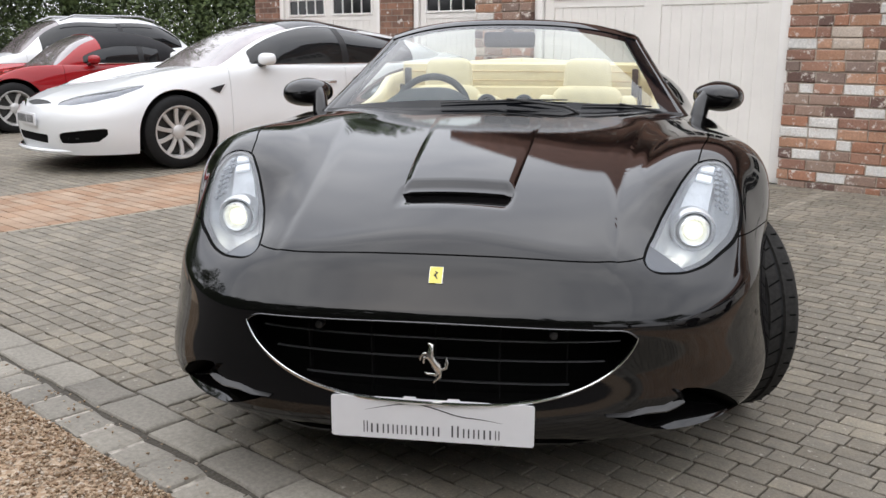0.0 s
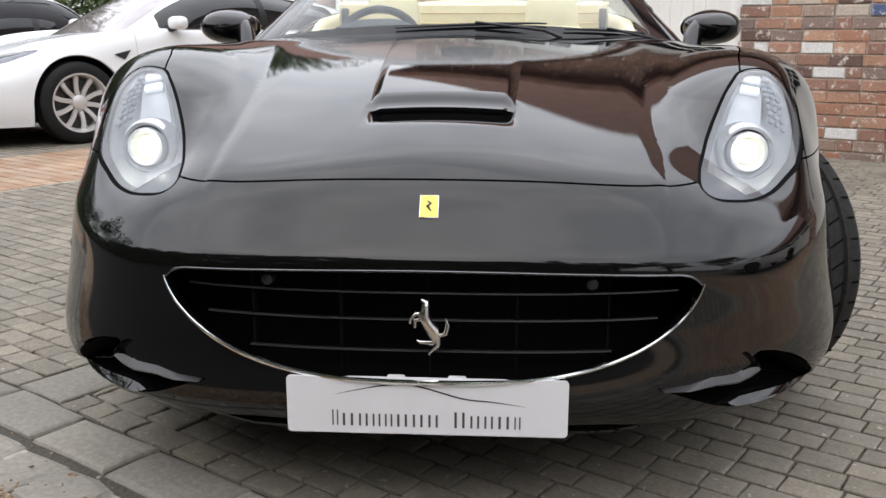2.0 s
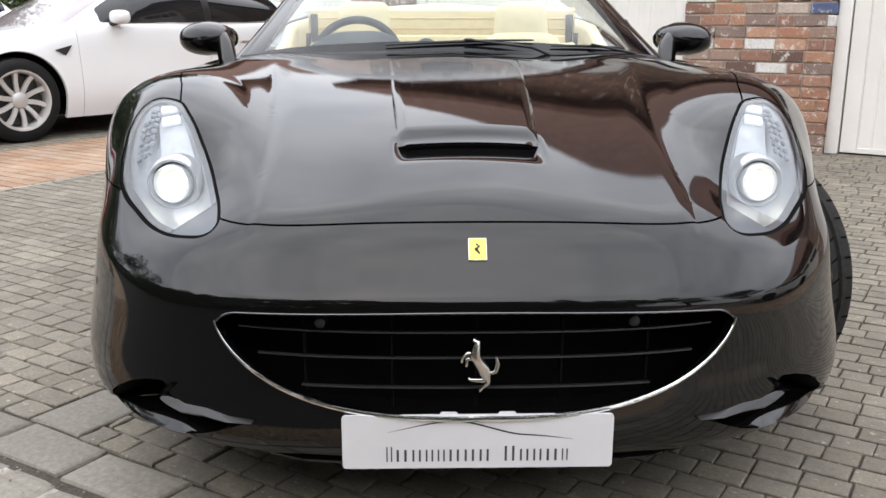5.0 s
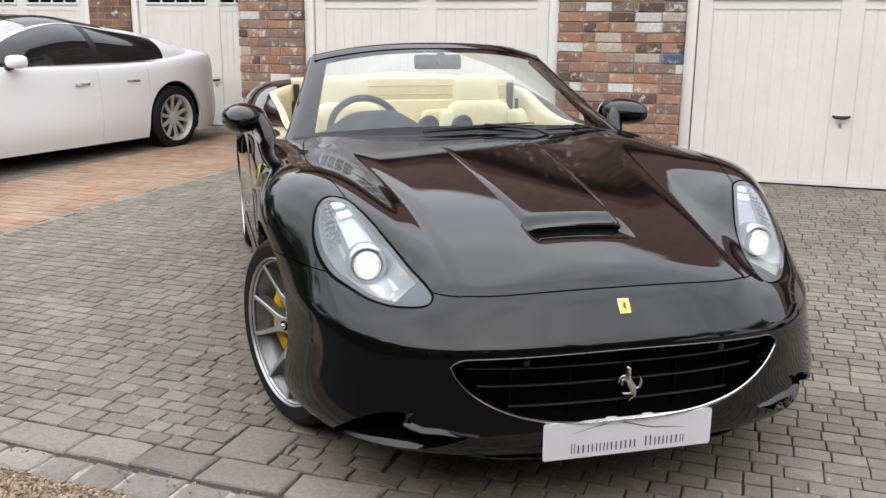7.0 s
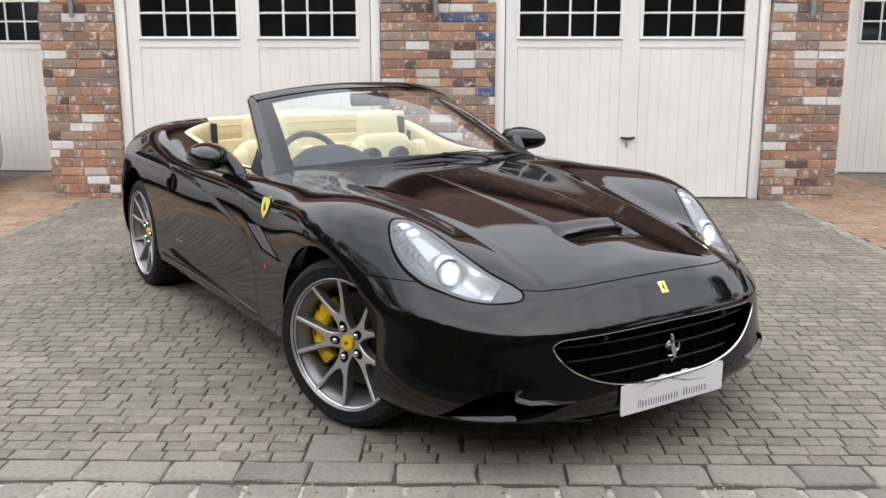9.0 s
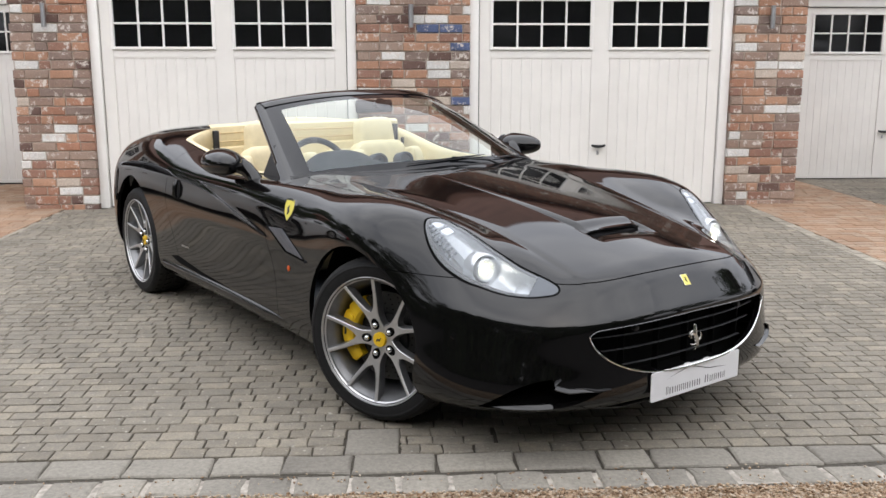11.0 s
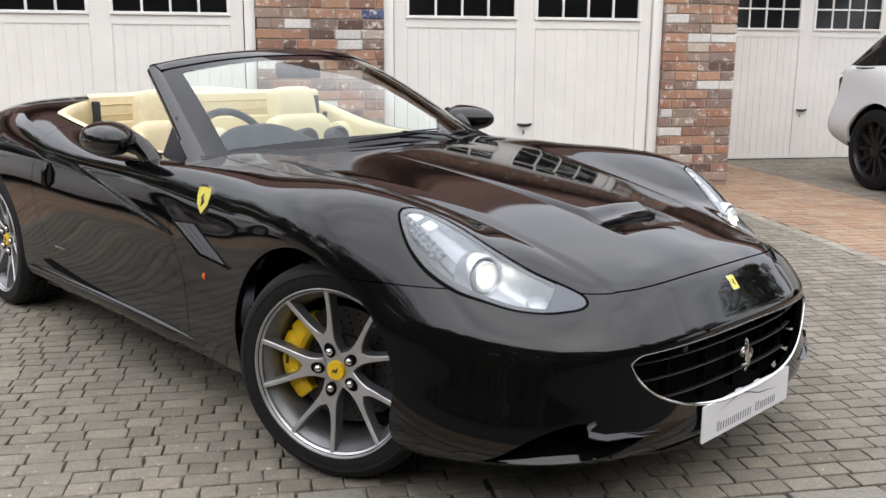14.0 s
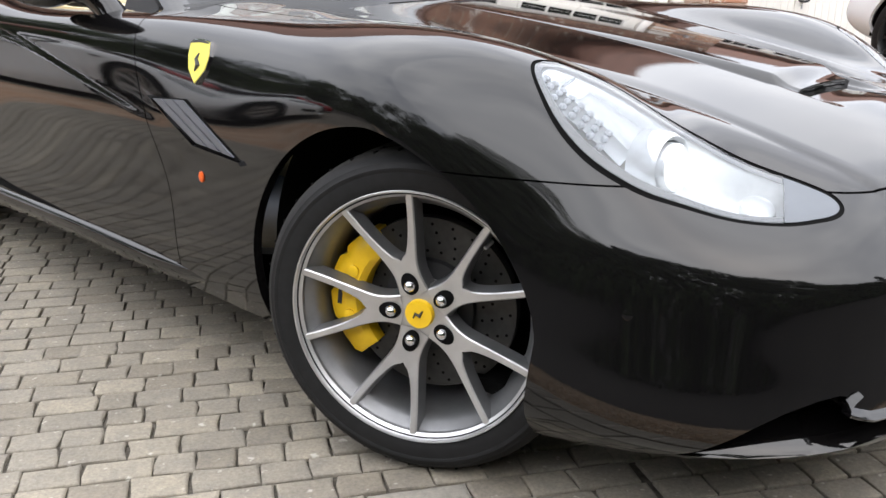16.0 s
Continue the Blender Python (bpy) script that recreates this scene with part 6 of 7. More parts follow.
    bm = bmesh.new()
    tube(bm, [(0.006, -0.012, 0.0876), (-0.003, -0.002, 0.0880), (0.004, 0.005, 0.0880), (-0.004, 0.013, 0.0876)], [0.0015, 0.0042, 0.0032, 0.0015], 8)
    part("cap_mark", bm, BLACK_PRINT, cap)
    bm = bmesh.new()
    lathe(bm, [(0.06, -0.012), (0.185, -0.012), (0.185, 0.016), (0.06, 0.016)], 80, closed=True)
    disc = part("brake_disc", bm, DISC, hub, "drilled dark brake disc")
    bm = bmesh.new()
    for k in range(24):
        for j, r in enumerate((0.115, 0.135, 0.155, 0.172)):
            a = 2 * math.pi * k / 24 + j * 0.06
            lathe(bm, [(0.0034, 0.0165), (0.0034, 0.0168)], 8, Matrix.Translation((r * math.cos(a), r * math.sin(a), 0)))
    tagged(part("disc_hole", bm, VOID, disc, soft=False), "drilled holes in the disc", kind="stuff")
    bm = bmesh.new()
    lathe(bm, [(0.06, 0.016), (0.10, 0.016), (0.098, 0.030), (0.06, 0.034)], 48, closed=True)
    part("disc_bell", bm, DARK, disc)
    bm = bmesh.new()
    tube(bm, [Vector((0.226 * math.cos(-1.05), 0.226 * math.sin(-1.05), 0.08)), Vector((0.214 * math.cos(-1.05), 0.214 * math.sin(-1.05), 0.10))], [0.005, 0.0038], 10)
    part("valve", bm, STEEL, hub)
    return hub


def caliper(parent, m):
    bm = bmesh.new()
    rows = []
    for a in np.linspace(-0.80, 0.80, 25):
        e = 1 - (abs(a) / 0.80) ** 6
        r1 = 0.200 + 0.016 * math.cos(a * 2.2) * e - 0.010 * (math.cos(a * 16) > 0.75)
        prof = [(0.136, 0.022), (0.138, 0.050), (0.150, 0.062 * (0.75 + 0.25 * e)), (r1 - 0.02, 0.060 * (0.75 + 0.25 * e)), (r1, 0.046), (r1, -0.02), (0.140, -0.02)]
        rows.append([bm.verts.new(m @ Vector((r * math.cos(a), r * math.sin(a), h))) for r, h in prof])
    for a, b in zip(rows, rows[1:]):
        for j in range(7):
            bm.faces.new((a[j], a[(j + 1) % 7], b[(j + 1) % 7], b[j]))
    bm.faces.new(rows[0])
    bm.faces.new(rows[-1])
    cal = part("brake_caliper", bm, YELLOW, parent, "yellow painted brake caliper", angle=40)
    for k in (-1, 0, 1):
        a = 0.30 * k
        bm = bmesh.new()
        lathe(bm, [(0.013, 0.050), (0.013, 0.0655), (0.010, 0.067), (0.001, 0.067)], 16, m @ Matrix.Translation((0.168 * math.cos(a), 0.168 * math.sin(a), 0)))
        part("caliper_piston_cap", bm, YELLOW, cal)
    bm = bmesh.new()
    box(bm, 0.182, 0.191, -0.03, 0.03, 0.060, 0.0622, m)
    part("caliper_print", bm, BLACK_PRINT, cal, soft=False)


def place_wheels():
    first, made = wheel_mesh(), []
    for i, (sgn, y, steer, turn) in enumerate([(-1, AXLE_F, 22, 19), (1, AXLE_F, 22, 40), (-1, AXLE_R, 0, 55), (1, AXLE_R, 0, 10)]):
        carrier = Matrix.Translation((sgn * (0.795 if y < 2 else 0.815), y, HUB)) @ pose(0, 0, 0, 0, 0, steer) @ pose(0, 0, 0, 0, 90 * sgn, 0)
        m = carrier @ pose(0, 0, 0, 0, 0, turn)
        w = first if i == 0 else copy_thing(first, m)
        w.matrix_basis = m
        w.parent = car
        # calipers behind the front discs, before the rear ones
        made.append((w, pose(0, 0, 0, 0, 0, (90 + sgn * 6 if y < 2 else -90) - turn)))
    for w, c in made:
        caliper(w, c)


place_wheels()


# ---- cabin ----
def lining():
    """Leather side and rear walls that hang from the rim of the cabin opening."""
    V, N, F = tub_rim
    e = rim_edges(F)
    verts, faces = [], []
    for a, b in e:
        if min(V[a][1], V[b][1]) < 1.60 + 0.24 * (abs(V[a][0]) / 0.75) ** 2 + 0.10 or max(abs(V[a][0]), abs(V[b][0])) < 0.004:
            continue
        k = len(verts)
        ring = []
        for p in (V[a], V[b]):
            inn = np.array([-np.sign(p[0]) * min(1.0, abs(p[0]) / 0.3), np.sign(2.4 - p[1]) * (abs(p[0]) < 0.6), 0.0])
            inn /= max(np.linalg.norm(inn), 1e-6)
            ring.append([tuple(p + inn * d + np.array([0, 0, h])) for d, h in ((-0.004, 0.004), (0.012, 0.010), (0.034, 0.002), (0.044, -0.03), (0.050, -0.16), (0.075, -0.20), (0.075, -0.46))])
        verts += ring[0] + ring[1]
        for j in range(6):
            faces.append((k + j, k + j + 1, k + 7 + j + 1, k + 7 + j))
    mesh = bpy.data.meshes.new("cabin_lining")
    mesh.from_pydata(verts, [], faces)
    bm = bmesh.new()
    bm.from_mesh(mesh)
    bmesh.ops.remove_doubles(bm, verts=bm.verts, dist=0.0015)
    part("cabin_lining", bm, LEATHER, car, "cream leather cabin lining", angle=70)


lining()


def cushion(name, dims, m, mat, parent, label="", r=0.05, taper=0.0, seams=0, bulge=0.012):
    """A stuffed block with rounded edges and stitched channels across it."""
    bm = bmesh.new()
    w, d, h = dims
    bmesh.ops.create_cube(bm, size=1)
    bmesh.ops.subdivide_edges(bm, edges=bm.edges, cuts=11, use_grid_fill=True)
    for v in bm.verts:
        x, y, z = v.co * 2
        q = Vector((x, y, z))
        n = 6.0
        s = (abs(x) ** n + abs(z) ** n + abs(y) ** n) ** (1 / n)
        x, y, z = (q / s if s > 1e-6 else q)
        puff = 1 + bulge * 8 * (1 - x * x) * (1 - z * z)
        if seams and y < -0.5:
            puff -= 0.10 * sum(math.exp(-((z - zz) / 0.05) ** 2) for zz in np.linspace(-0.6, 0.6, seams))
        v.co = m @ Vector((x * w / 2 * (1 - taper * (z + 1) / 2), y * d / 2 * puff, z * h / 2))
    return part(name, bm, mat, parent, label, angle=80)


def seat(sgn):
    s = holder("seat", pose(sgn * 0.375, 2.62, 0.30))
    s.parent = car
    tagged(s, "cream leather bucket seat with integral headrest")
    cushion("seat_base", (0.50, 0.52, 0.18), pose(0, -0.13, 0.12, 6), LEATHER, s, seams=0)
    lean = pose(0, 0.17, 0.40, -14)
    cushion("seat_back", (0.46, 0.15, 0.54), lean, LEATHER, s, taper=0.18, seams=4)
    for k in (-1, 1):
        cushion("seat_bolster", (0.12, 0.20, 0.50), lean @ pose(0.215 * k, -0.045, -0.04, 0, -5 * k, 12 * k), LEATHER, s, taper=0.25)
    cushion("headrest", (0.27, 0.13, 0.235), pose(0, 0.265, 0.690, -10), LEATHER, s, taper=0.12)


for sgn in (-1, 1):
    seat(sgn)


def rear_cabin():
    bm = bmesh.new()
    rows = []
    for x in np.linspace(-0.66, 0.66, 31):
        y = 3.19 - 0.10 * (abs(x) / 0.66) ** 4
        rows.append([bm.verts.new((x, y - d, z)) for d, z in ((0.0, 1.078), (0.03, 1.088), (0.055, 1.073), (0.065, 0.97), (0.055, 0.955), (0.075, 0.945), (0.085, 0.80), (0.10, 0.52), (0.42, 0.50), (0.44, 0.44))])
    for a, b in zip(rows, rows[1:]):
        for j in range(9):
            bm.faces.new((a[j], a[j + 1], b[j + 1], b[j]))
    part("rear_bench", bm, LEATHER, car, "cream leather rear bench and shelf", angle=40)
    for sgn in (-1, 1):
        cushion("rear_pad", (0.42, 0.06, 0.26), pose(sgn * 0.30, 3.045, 0.775, -4), LEATHER, car, "cream leather pad", seams=0, bulge=0.006)
        bm = bmesh.new()
        tube(bm, [(sgn * 0.655, 2.98, 0.60), (sgn * 0.66, 2.975, 0.85), (sgn * 0.655, 2.97, 0.965)], 0.012, 8)
        part("seat_belt", bm, DARK, car, "black seat belt")
    for z, d in ((1.035, 0.061), (0.985, 0.065)):
        bm = bmesh.new()
        tube(bm, [(x, 3.19 - 0.10 * (abs(x) / 0.66) ** 4 - d, z) for x in np.linspace(-0.64, 0.64, 31)], 0.0035, 6)
        part("seat_seam", bm, LEATHER_TAN, car, "stitched tan seam")
    for sgn in (-1, 1):
        boxed("belt_slot", (sgn * 0.632 - 0.016, sgn * 0.632 + 0.016, 3.01, 3.06, 0.90, 1.055), DARK, car, "black seat belt slot", bevel=0.006)
    bm = bmesh.new()
    slab(bm, rounded(1.36, 1.6, 0.15), 0.24, 0.26, Matrix.Translation((0, 2.4, 0)))
    part("cabin_floor", bm, NAVY, car)
    boxed("centre_console", (-0.11, 0.11, 2.05, 2.95, 0.26, 0.60), LEATHER, car, "cream leather centre console", bevel=0.03)


rear_cabin()


def dashboard():
    d = holder("dashboard")
    d.parent = car
    tagged(d, "dark navy leather dashboard")
    bm = bmesh.new()
    rows = []
    for x in np.linspace(-0.70, 0.70, 61):
        hood = 0.085 * math.exp(-(((x + 0.36) / 0.19) ** 4))
        mid = 0.020 * math.exp(-((x / 0.16) ** 4))
        y0 = 1.66 + 0.20 * (abs(x) / 0.7) ** 2.2
        side = -0.03 * (abs(x) / 0.7) ** 3
        rows.append([bm.verts.new((x, y, z + side)) for y, z in ((y0, 0.885), (y0 + 0.16, 0.905 + 0.3 * hood), (2.03, 0.912 + 0.9 * hood), (2.10, 0.908 + hood), (2.14, 0.892 + hood * 0.95), (2.15, 0.875 + hood * 0.8 + mid), (2.12, 0.80), (2.16, 0.70), (2.10, 0.52))])
    for a, b in zip(rows, rows[1:]):
        for j in range(8):
            bm.faces.new((a[j], a[j + 1], b[j + 1], b[j]))
    part("dash_top", bm, NAVY, d, "dark navy leather dash top", angle=45)
    for x in (-0.085, 0.085):
        bm = bmesh.new()
        m = pose(x, 2.09, 0.915, 80)
        lathe(bm, [(0.046, -0.06), (0.048, 0.0), (0.044, 0.012), (0.036, 0.012), (0.034, -0.01), (0.001, -0.012)], 32, m)
        part("air_vent", bm, NAVY, d, "round dash air vent")
    wheel_c = pose(-0.37, 2.25, 0.868, 0) @ pose(0, 0, 0, 66)
    sw = holder("steering_wheel")
    sw.parent = car
    tagged(sw, "dark leather three-spoke steering wheel")
    bm = bmesh.new()
    ring = [wheel_c @ Vector((0.178 * math.cos(a), 0.178 * math.sin(a), 0)) for a in np.linspace(0, 2 * math.pi, 65)]
    tube(bm, ring, 0.0165, 12, cap=False)
    part("wheel_ring", bm, NAVY, sw)
    bm = bmesh.new()
    for a in (radians(8), radians(172), radians(270)):
        tube(bm, [wheel_c @ Vector((0.05 * math.cos(a), 0.05 * math.sin(a), -0.02)), wheel_c @ Vector((0.17 * math.cos(a), 0.17 * math.sin(a), 0.0))], [0.028, 0.016], 8)
    part("wheel_spoke", bm, NAVY, sw)
    bm = bmesh.new()
    lathe(bm, [(0.075, -0.05), (0.078, -0.02), (0.06, 0.004), (0.001, 0.010)], 32, wheel_c)
    part("wheel_boss", bm, NAVY, sw)
    bm = bmesh.new()
    tube(bm, [wheel_c @ Vector((0.178 * math.cos(a), 0.178 * math.sin(a), 0)) for a in np.linspace(radians(84), radians(96), 6)], 0.0178, 12)
    part("centre_mark", bm, GREY_PLASTIC, sw, "grey stitched mark")


dashboard()


def inner_mirror():
    bm = bmesh.new()
    p = Vector(screen_at(np.array(0.0), np.array(0.88)))
    box(bm, -0.12, 0.12, -0.014, 0.016, -0.036, 0.036, pose(0.0, p.y + 0.10, p.z - 0.055, -8), 0.016, 3)
    im = part("inner_mirror", bm, DARK, car, "black rear-view mirror")
    bm = bmesh.new()
    tube(bm, [p + Vector((0, 0.035, -0.035)), p + Vector((0, 0.06, -0.04)), p + Vector((0, 0.09, -0.055))], [0.030, 0.024, 0.014], 12)
    part("mirror_stalk", bm, DARK, im)


inner_mirror()
for sgn in (-1, 1):
    bm = bmesh.new()
    a, b, c = Vector((sgn * 0.785, 1.90, 0.870)), Vector((sgn * 0.760, 2.14, 0.880)), Vector((sgn * 0.712, 2.10, 1.035))
    lo, hi = [bm.verts.new(q) for q in (a, b, c)], [bm.verts.new(q + Vector((-sgn * 0.016, 0, 0))) for q in (a, b, c)]
    bm.faces.new(lo)
    bm.faces.new(hi[::-1])
    for i in range(3):
        bm.faces.new((lo[i], lo[(i + 1) % 3], hi[(i + 1) % 3], hi[i]))
    part("quarter_pane", bm, DARK, car, "small black quarter pane", soft=False)


# ---- other vehicles: one builder, different measures ----
def vehicle_wheel(R, rim_r, width, spokes, rim_mat, tyre_mat=None):
    hub = holder("wheel")
    bm = bmesh.new()
    h = width / 2
    lathe(bm, [(rim_r - 0.005, -h), (rim_r + 0.03, -h - 0.004), (R - 0.02, -h + 0.008), (R - 0.004, -h + 0.025), (R, -h * 0.5), (R, h * 0.5), (R - 0.004, h - 0.025), (R - 0.02, h - 0.008), (rim_r + 0.03, h + 0.004), (rim_r - 0.005, h)], 64, closed=True)
    part("tyre", bm, TYRE, hub, "black tyre")
    bm = bmesh.new()
    lathe(bm, [(rim_r, h - 0.004), (rim_r, h + 0.003), (rim_r - 0.012, h + 0.002), (rim_r - 0.028, h - 0.03), (rim_r - 0.035, -h + 0.01), (rim_r, -h + 0.01)], 64, closed=True)
    part("rim", bm, rim_mat, hub, "alloy rim")
    for k in range(spokes):
        a = 2 * math.pi * k / spokes
        bm = bmesh.new()
        m = Matrix.Rotation(a, 4, "Z")
        rows = []
        for t in np.linspace(0, 1, 6):
            r = 0.04 + (rim_r - 0.05) * t
            w = 0.020 + 0.008 * abs(t - 0.5)
            off = 0.02 * math.sin(t * 2.5)
            z = h - 0.03 - 0.02 * (1 - t) ** 2
            rows.append([bm.verts.new(m @ Vector((r, off + s * w, z + d))) for s, d in ((-1, -0.02), (-0.8, 0), (0.8, 0), (1, -0.02))])
        for p, q in zip(rows, rows[1:]):
            for j in range(4):
                bm.faces.new((p[j], p[(j + 1) % 4], q[(j + 1) % 4], q[j]))
        part("spoke", bm, rim_mat, hub, angle=50)
    bm = bmesh.new()
    lathe(bm, [(0.065, h - 0.07), (0.065, h - 0.035), (0.05, h - 0.026), (0.001, h - 0.024)], 32)
    part("wheel_centre", bm, rim_mat, hub)
    bm = bmesh.new()
    lathe(bm, [(0.001, h - 0.10), (rim_r - 0.04, h - 0.10), (rim_r - 0.04, h - 0.09), (0.001, h - 0.09)], 48)
    part("brake_disc", bm, DISC, hub)
    return hub


def vehicle(name, label, m, paint, L, half, belt, roof, axles, R, cabin, bonnet, tail_h, ride=0.20, nose_n=2.9, roof_mat=None, spokes=9, rim_mat=None, rim_r=None, faces=(), shell=None, round_tail=0.55, glass_end=0.28, brow=0.085, tail_inset=None, tuck=1.0, door_end=None, group=""):
    """A parked car. cabin: y of the screen base, roof front, roof back, rear screen base. bonnet: heights at the nose edge and at the screen."""
    car_ = holder(name, m, label, "car", group)
    t = np.linspace(0, 1, 200)[:, None] * math.pi / 2
    n = 2.0 / nose_n
    fl, rl = 0.80, round_tail
    p = np.concatenate([np.concatenate([half * np.sin(t) ** n, fl * (1 - np.cos(t) ** n)], 1),
                        np.stack([np.full(60, half), np.linspace(fl + 0.02, L - rl - 0.02, 60)], 1),
                        np.concatenate([half * np.cos(t) ** n, L - rl + rl * np.sin(t) ** n], 1)])
    s = np.concatenate([[0], np.cumsum(np.linalg.norm(np.diff(p, axis=0), axis=1))])
    out = lambda u: np.stack([np.interp(u, s, p[:, k]) for k in (0, 1)], -1)
    mid = lambda y: float(np.interp(y, p[:, 1], s))
    ks = [0, 0.55, 1.05, mid(axles[0]), mid(cabin[0]), mid((cabin[1] + cabin[2]) / 2), mid(axles[1]), mid(L - 0.5), s[-1]]
    nz, hz = bonnet
    sh = [nz - 0.06, nz - 0.07, nz - 0.03, belt - 0.16, belt - 0.05, belt, belt + 0.02, tail_h, tail_h - 0.02]
    W = [[0.05] * 9, [0.015] * 9, [0.0] * 9, [0.010, 0.010, 0.008, 0.002, 0.012, 0.016, 0.004, 0.012, 0.02], [0.04, 0.04, 0.045, 0.035, 0.05, 0.055, 0.045, 0.05, 0.05], [0.12] * 9, [0.32] * 9, [0.65] * 9, [1.0] * 9]
    Z = [[ride] * 9, [ride + 0.12] * 9, [ride + 0.26] * 9, [(ride + 0.26) * 0.45 + 0.55 * q for q in sh], sh,
         [nz, nz - 0.01, nz + 0.05, belt - 0.05, belt + 0.015, belt + 0.02, belt + 0.06, tail_h + 0.04, tail_h],
         [nz + 0.07, nz + 0.07, nz + 0.10, (nz + hz) / 2 + 0.04, hz - 0.01, hz, hz + 0.02, tail_h + 0.05, tail_h + 0.01],
         [nz + 0.14, nz + 0.14, nz + 0.15, hz - 0.05, hz + 0.01, hz + 0.02, hz + 0.03, tail_h + 0.06, tail_h + 0.02],
         [hz - 0.06, hz - 0.06, hz - 0.06, hz - 0.04, hz + 0.02, hz + 0.03, hz + 0.03, tail_h + 0.06, tail_h + 0.02]]
    for row, inset in zip(W, tail_inset or ()):
        row[7:] = [inset, inset]
    uu = np.linspace(0, s[-1], 170)
    hp = rings(out, 1.0, L - 0.9, ks, W, Z, uu, 60, 0.6)
    om = hp[::-1].copy()
    om[..., 0] *= -1
    S = skin(np.concatenate([om[:-1], hp]))
    for y0 in axles:
        S, _ = cut(S, lambda x, y, z: np.where(np.abs(x) > 0.4, np.hypot(y - y0, (z - R) * np.where(z < R, 0.4, 1)) - (R + 0.055), 0.5))
    for nm, poly, fmat, flabel, mirrored in faces:
        test = boxed_test(np.array(poly), lambda x, y, z: (np.abs(x) if mirrored else x, z, y < 1.5))
        piece, S = cut(S, test)
        for sg in (-1, 1) if mirrored else (0,):
            own = cut(piece, lambda x, y, z: x * sg)[0] if sg else piece
            panel(nm, own, fmat, car_, flabel, fold=0.004, lift=-0.006)
    door_at = [cabin[0] + 0.12, (cabin[1] + cabin[2]) / 2 + 0.1, door_end or cabin[2] + 0.35]
    front, S2 = cut(S, lambda x, y, z: door_at[0] - 0.002 - y)
    mids, S3 = cut(S2, lambda x, y, z: door_at[2] - 0.002 - y)
    _, back = cut(S3, lambda x, y, z: door_at[2] + 0.002 - y)
    _, mids = cut(mids, lambda x, y, z: door_at[0] + 0.002 - y)
    panel("front_body", front, paint, car_, fold=0.03)
    panel("rear_body", back, paint, car_, fold=0.03)
    d1, d2 = cut(mids, lambda x, y, z: door_at[1] - y - 0.002)
    _, d2 = cut(d2, lambda x, y, z: door_at[1] - y + 0.002)
    for D in (d1, d2):
        for sg in (-1, 1):
            panel("door", cut(D, lambda x, y, z: x * sg)[0], paint, car_, fold=0.02)
    # greenhouse
    ys = np.linspace(cabin[0], cabin[3], 90)
    prof = natural([cabin[0], cabin[0] * 0.45 + cabin[1] * 0.55, cabin[1], (cabin[1] + cabin[2]) / 2, cabin[2], cabin[2] * 0.4 + cabin[3] * 0.6, cabin[3]],
                   [hz - 0.02, hz + (roof - hz) * 0.62, roof - 0.05, roof, roof - 0.05, (roof - 0.05) * 0.45 + 0.55 * tail_h + 0.06, tail_h + 0.02])
    th = np.linspace(0, math.pi, 61)
    G = np.zeros((90, 61, 3))
    for i, y in enumerate(ys):
        z1 = float(prof(y))
        z0 = belt - 0.03
        k = smooth(cabin[0] - 0.05, cabin[0] + 0.75, y) * (1 - tuck * smooth(cabin[3] - 0.75, cabin[3] + 0.05, y))
        w0 = half * (0.72 + 0.19 * k)
        e = 2 / 3.4
        G[i, :, 0] = w0 * np.sign(np.cos(th)) * np.abs(np.cos(th)) ** e * (1 - 0.19 * np.sin(th) ** 1.5 * k)
        G[i, :, 1] = y
        G[i, :, 2] = z0 + max(z1 - z0, 0.0) * np.sin(th) ** e
    GS = skin(G)
    wmin, wtop = belt + 0.035, roof - 0.13
    side_glass = lambda x, y, z: np.minimum.reduce([z - wmin - 0.02 * smooth(cabin[2], cabin[3], y), np.interp(y, ys, prof(ys)) - brow - z, y - cabin[0] - 0.42 + 0.02 * (z - belt), cabin[3] - glass_end - y, np.abs(x) - half * 0.60])
    screen_f = lambda x, y, z: np.minimum.reduce([half * 0.60 - np.abs(x) + 0.10 * smooth(roof, belt, z), cabin[1] + 0.02 - y, z - hz - 0.005])
    screen_b = lambda x, y, z: np.minimum.reduce([half * 0.55 - np.abs(x), y - cabin[2] - 0.02, z - tail_h - 0.06])
    wg, GS = cut(GS, side_glass)
    fg, GS = cut(GS, screen_f)
    bg_, GS = cut(GS, screen_b)
    if roof_mat is not None:
        rf, GS = cut(GS, lambda x, y, z: np.minimum.reduce([half * 0.62 - np.abs(x), y - cabin[1] + 0.10, cabin[2] + 0.12 - y, z - roof + 0.2]))
        panel("roof_panel", rf, roof_mat, car_, fold=0.01)
    if shell is None:
        panel("cabin_shell", GS, paint, car_, fold=0.02)
    else:
        hoop, GS = cut(GS, lambda x, y, z: cabin[1] + 0.03 - y)
        panel("screen_frame", hoop, paint, car_, fold=0.02)
        panel("fabric_roof", GS, shell, car_, "black fabric roof", fold=0.02)
    for sg in (-1, 1):
        own = cut(wg, lambda x, y, z: x * sg)[0]
        fore, aft = cut(own, lambda x, y, z: door_at[1] + 0.01 - y)
        post, aft = cut(aft, lambda x, y, z: door_at[1] + 0.09 - y)
        for pane in (fore, aft):
            panel("side_window", pane, DARK_GLASS, car_, "dark side window", fold=0.006, lift=-0.004)
        panel("door_post", post, DARK, car_, "black post between the windows", fold=0.006, lift=-0.002)
    # opaque screen, its reflection painted as a mottled colour
    panel("windscreen", fg, SCREEN_REFLECTION, car_, "sloping windscreen", fold=0.006, lift=-0.004)
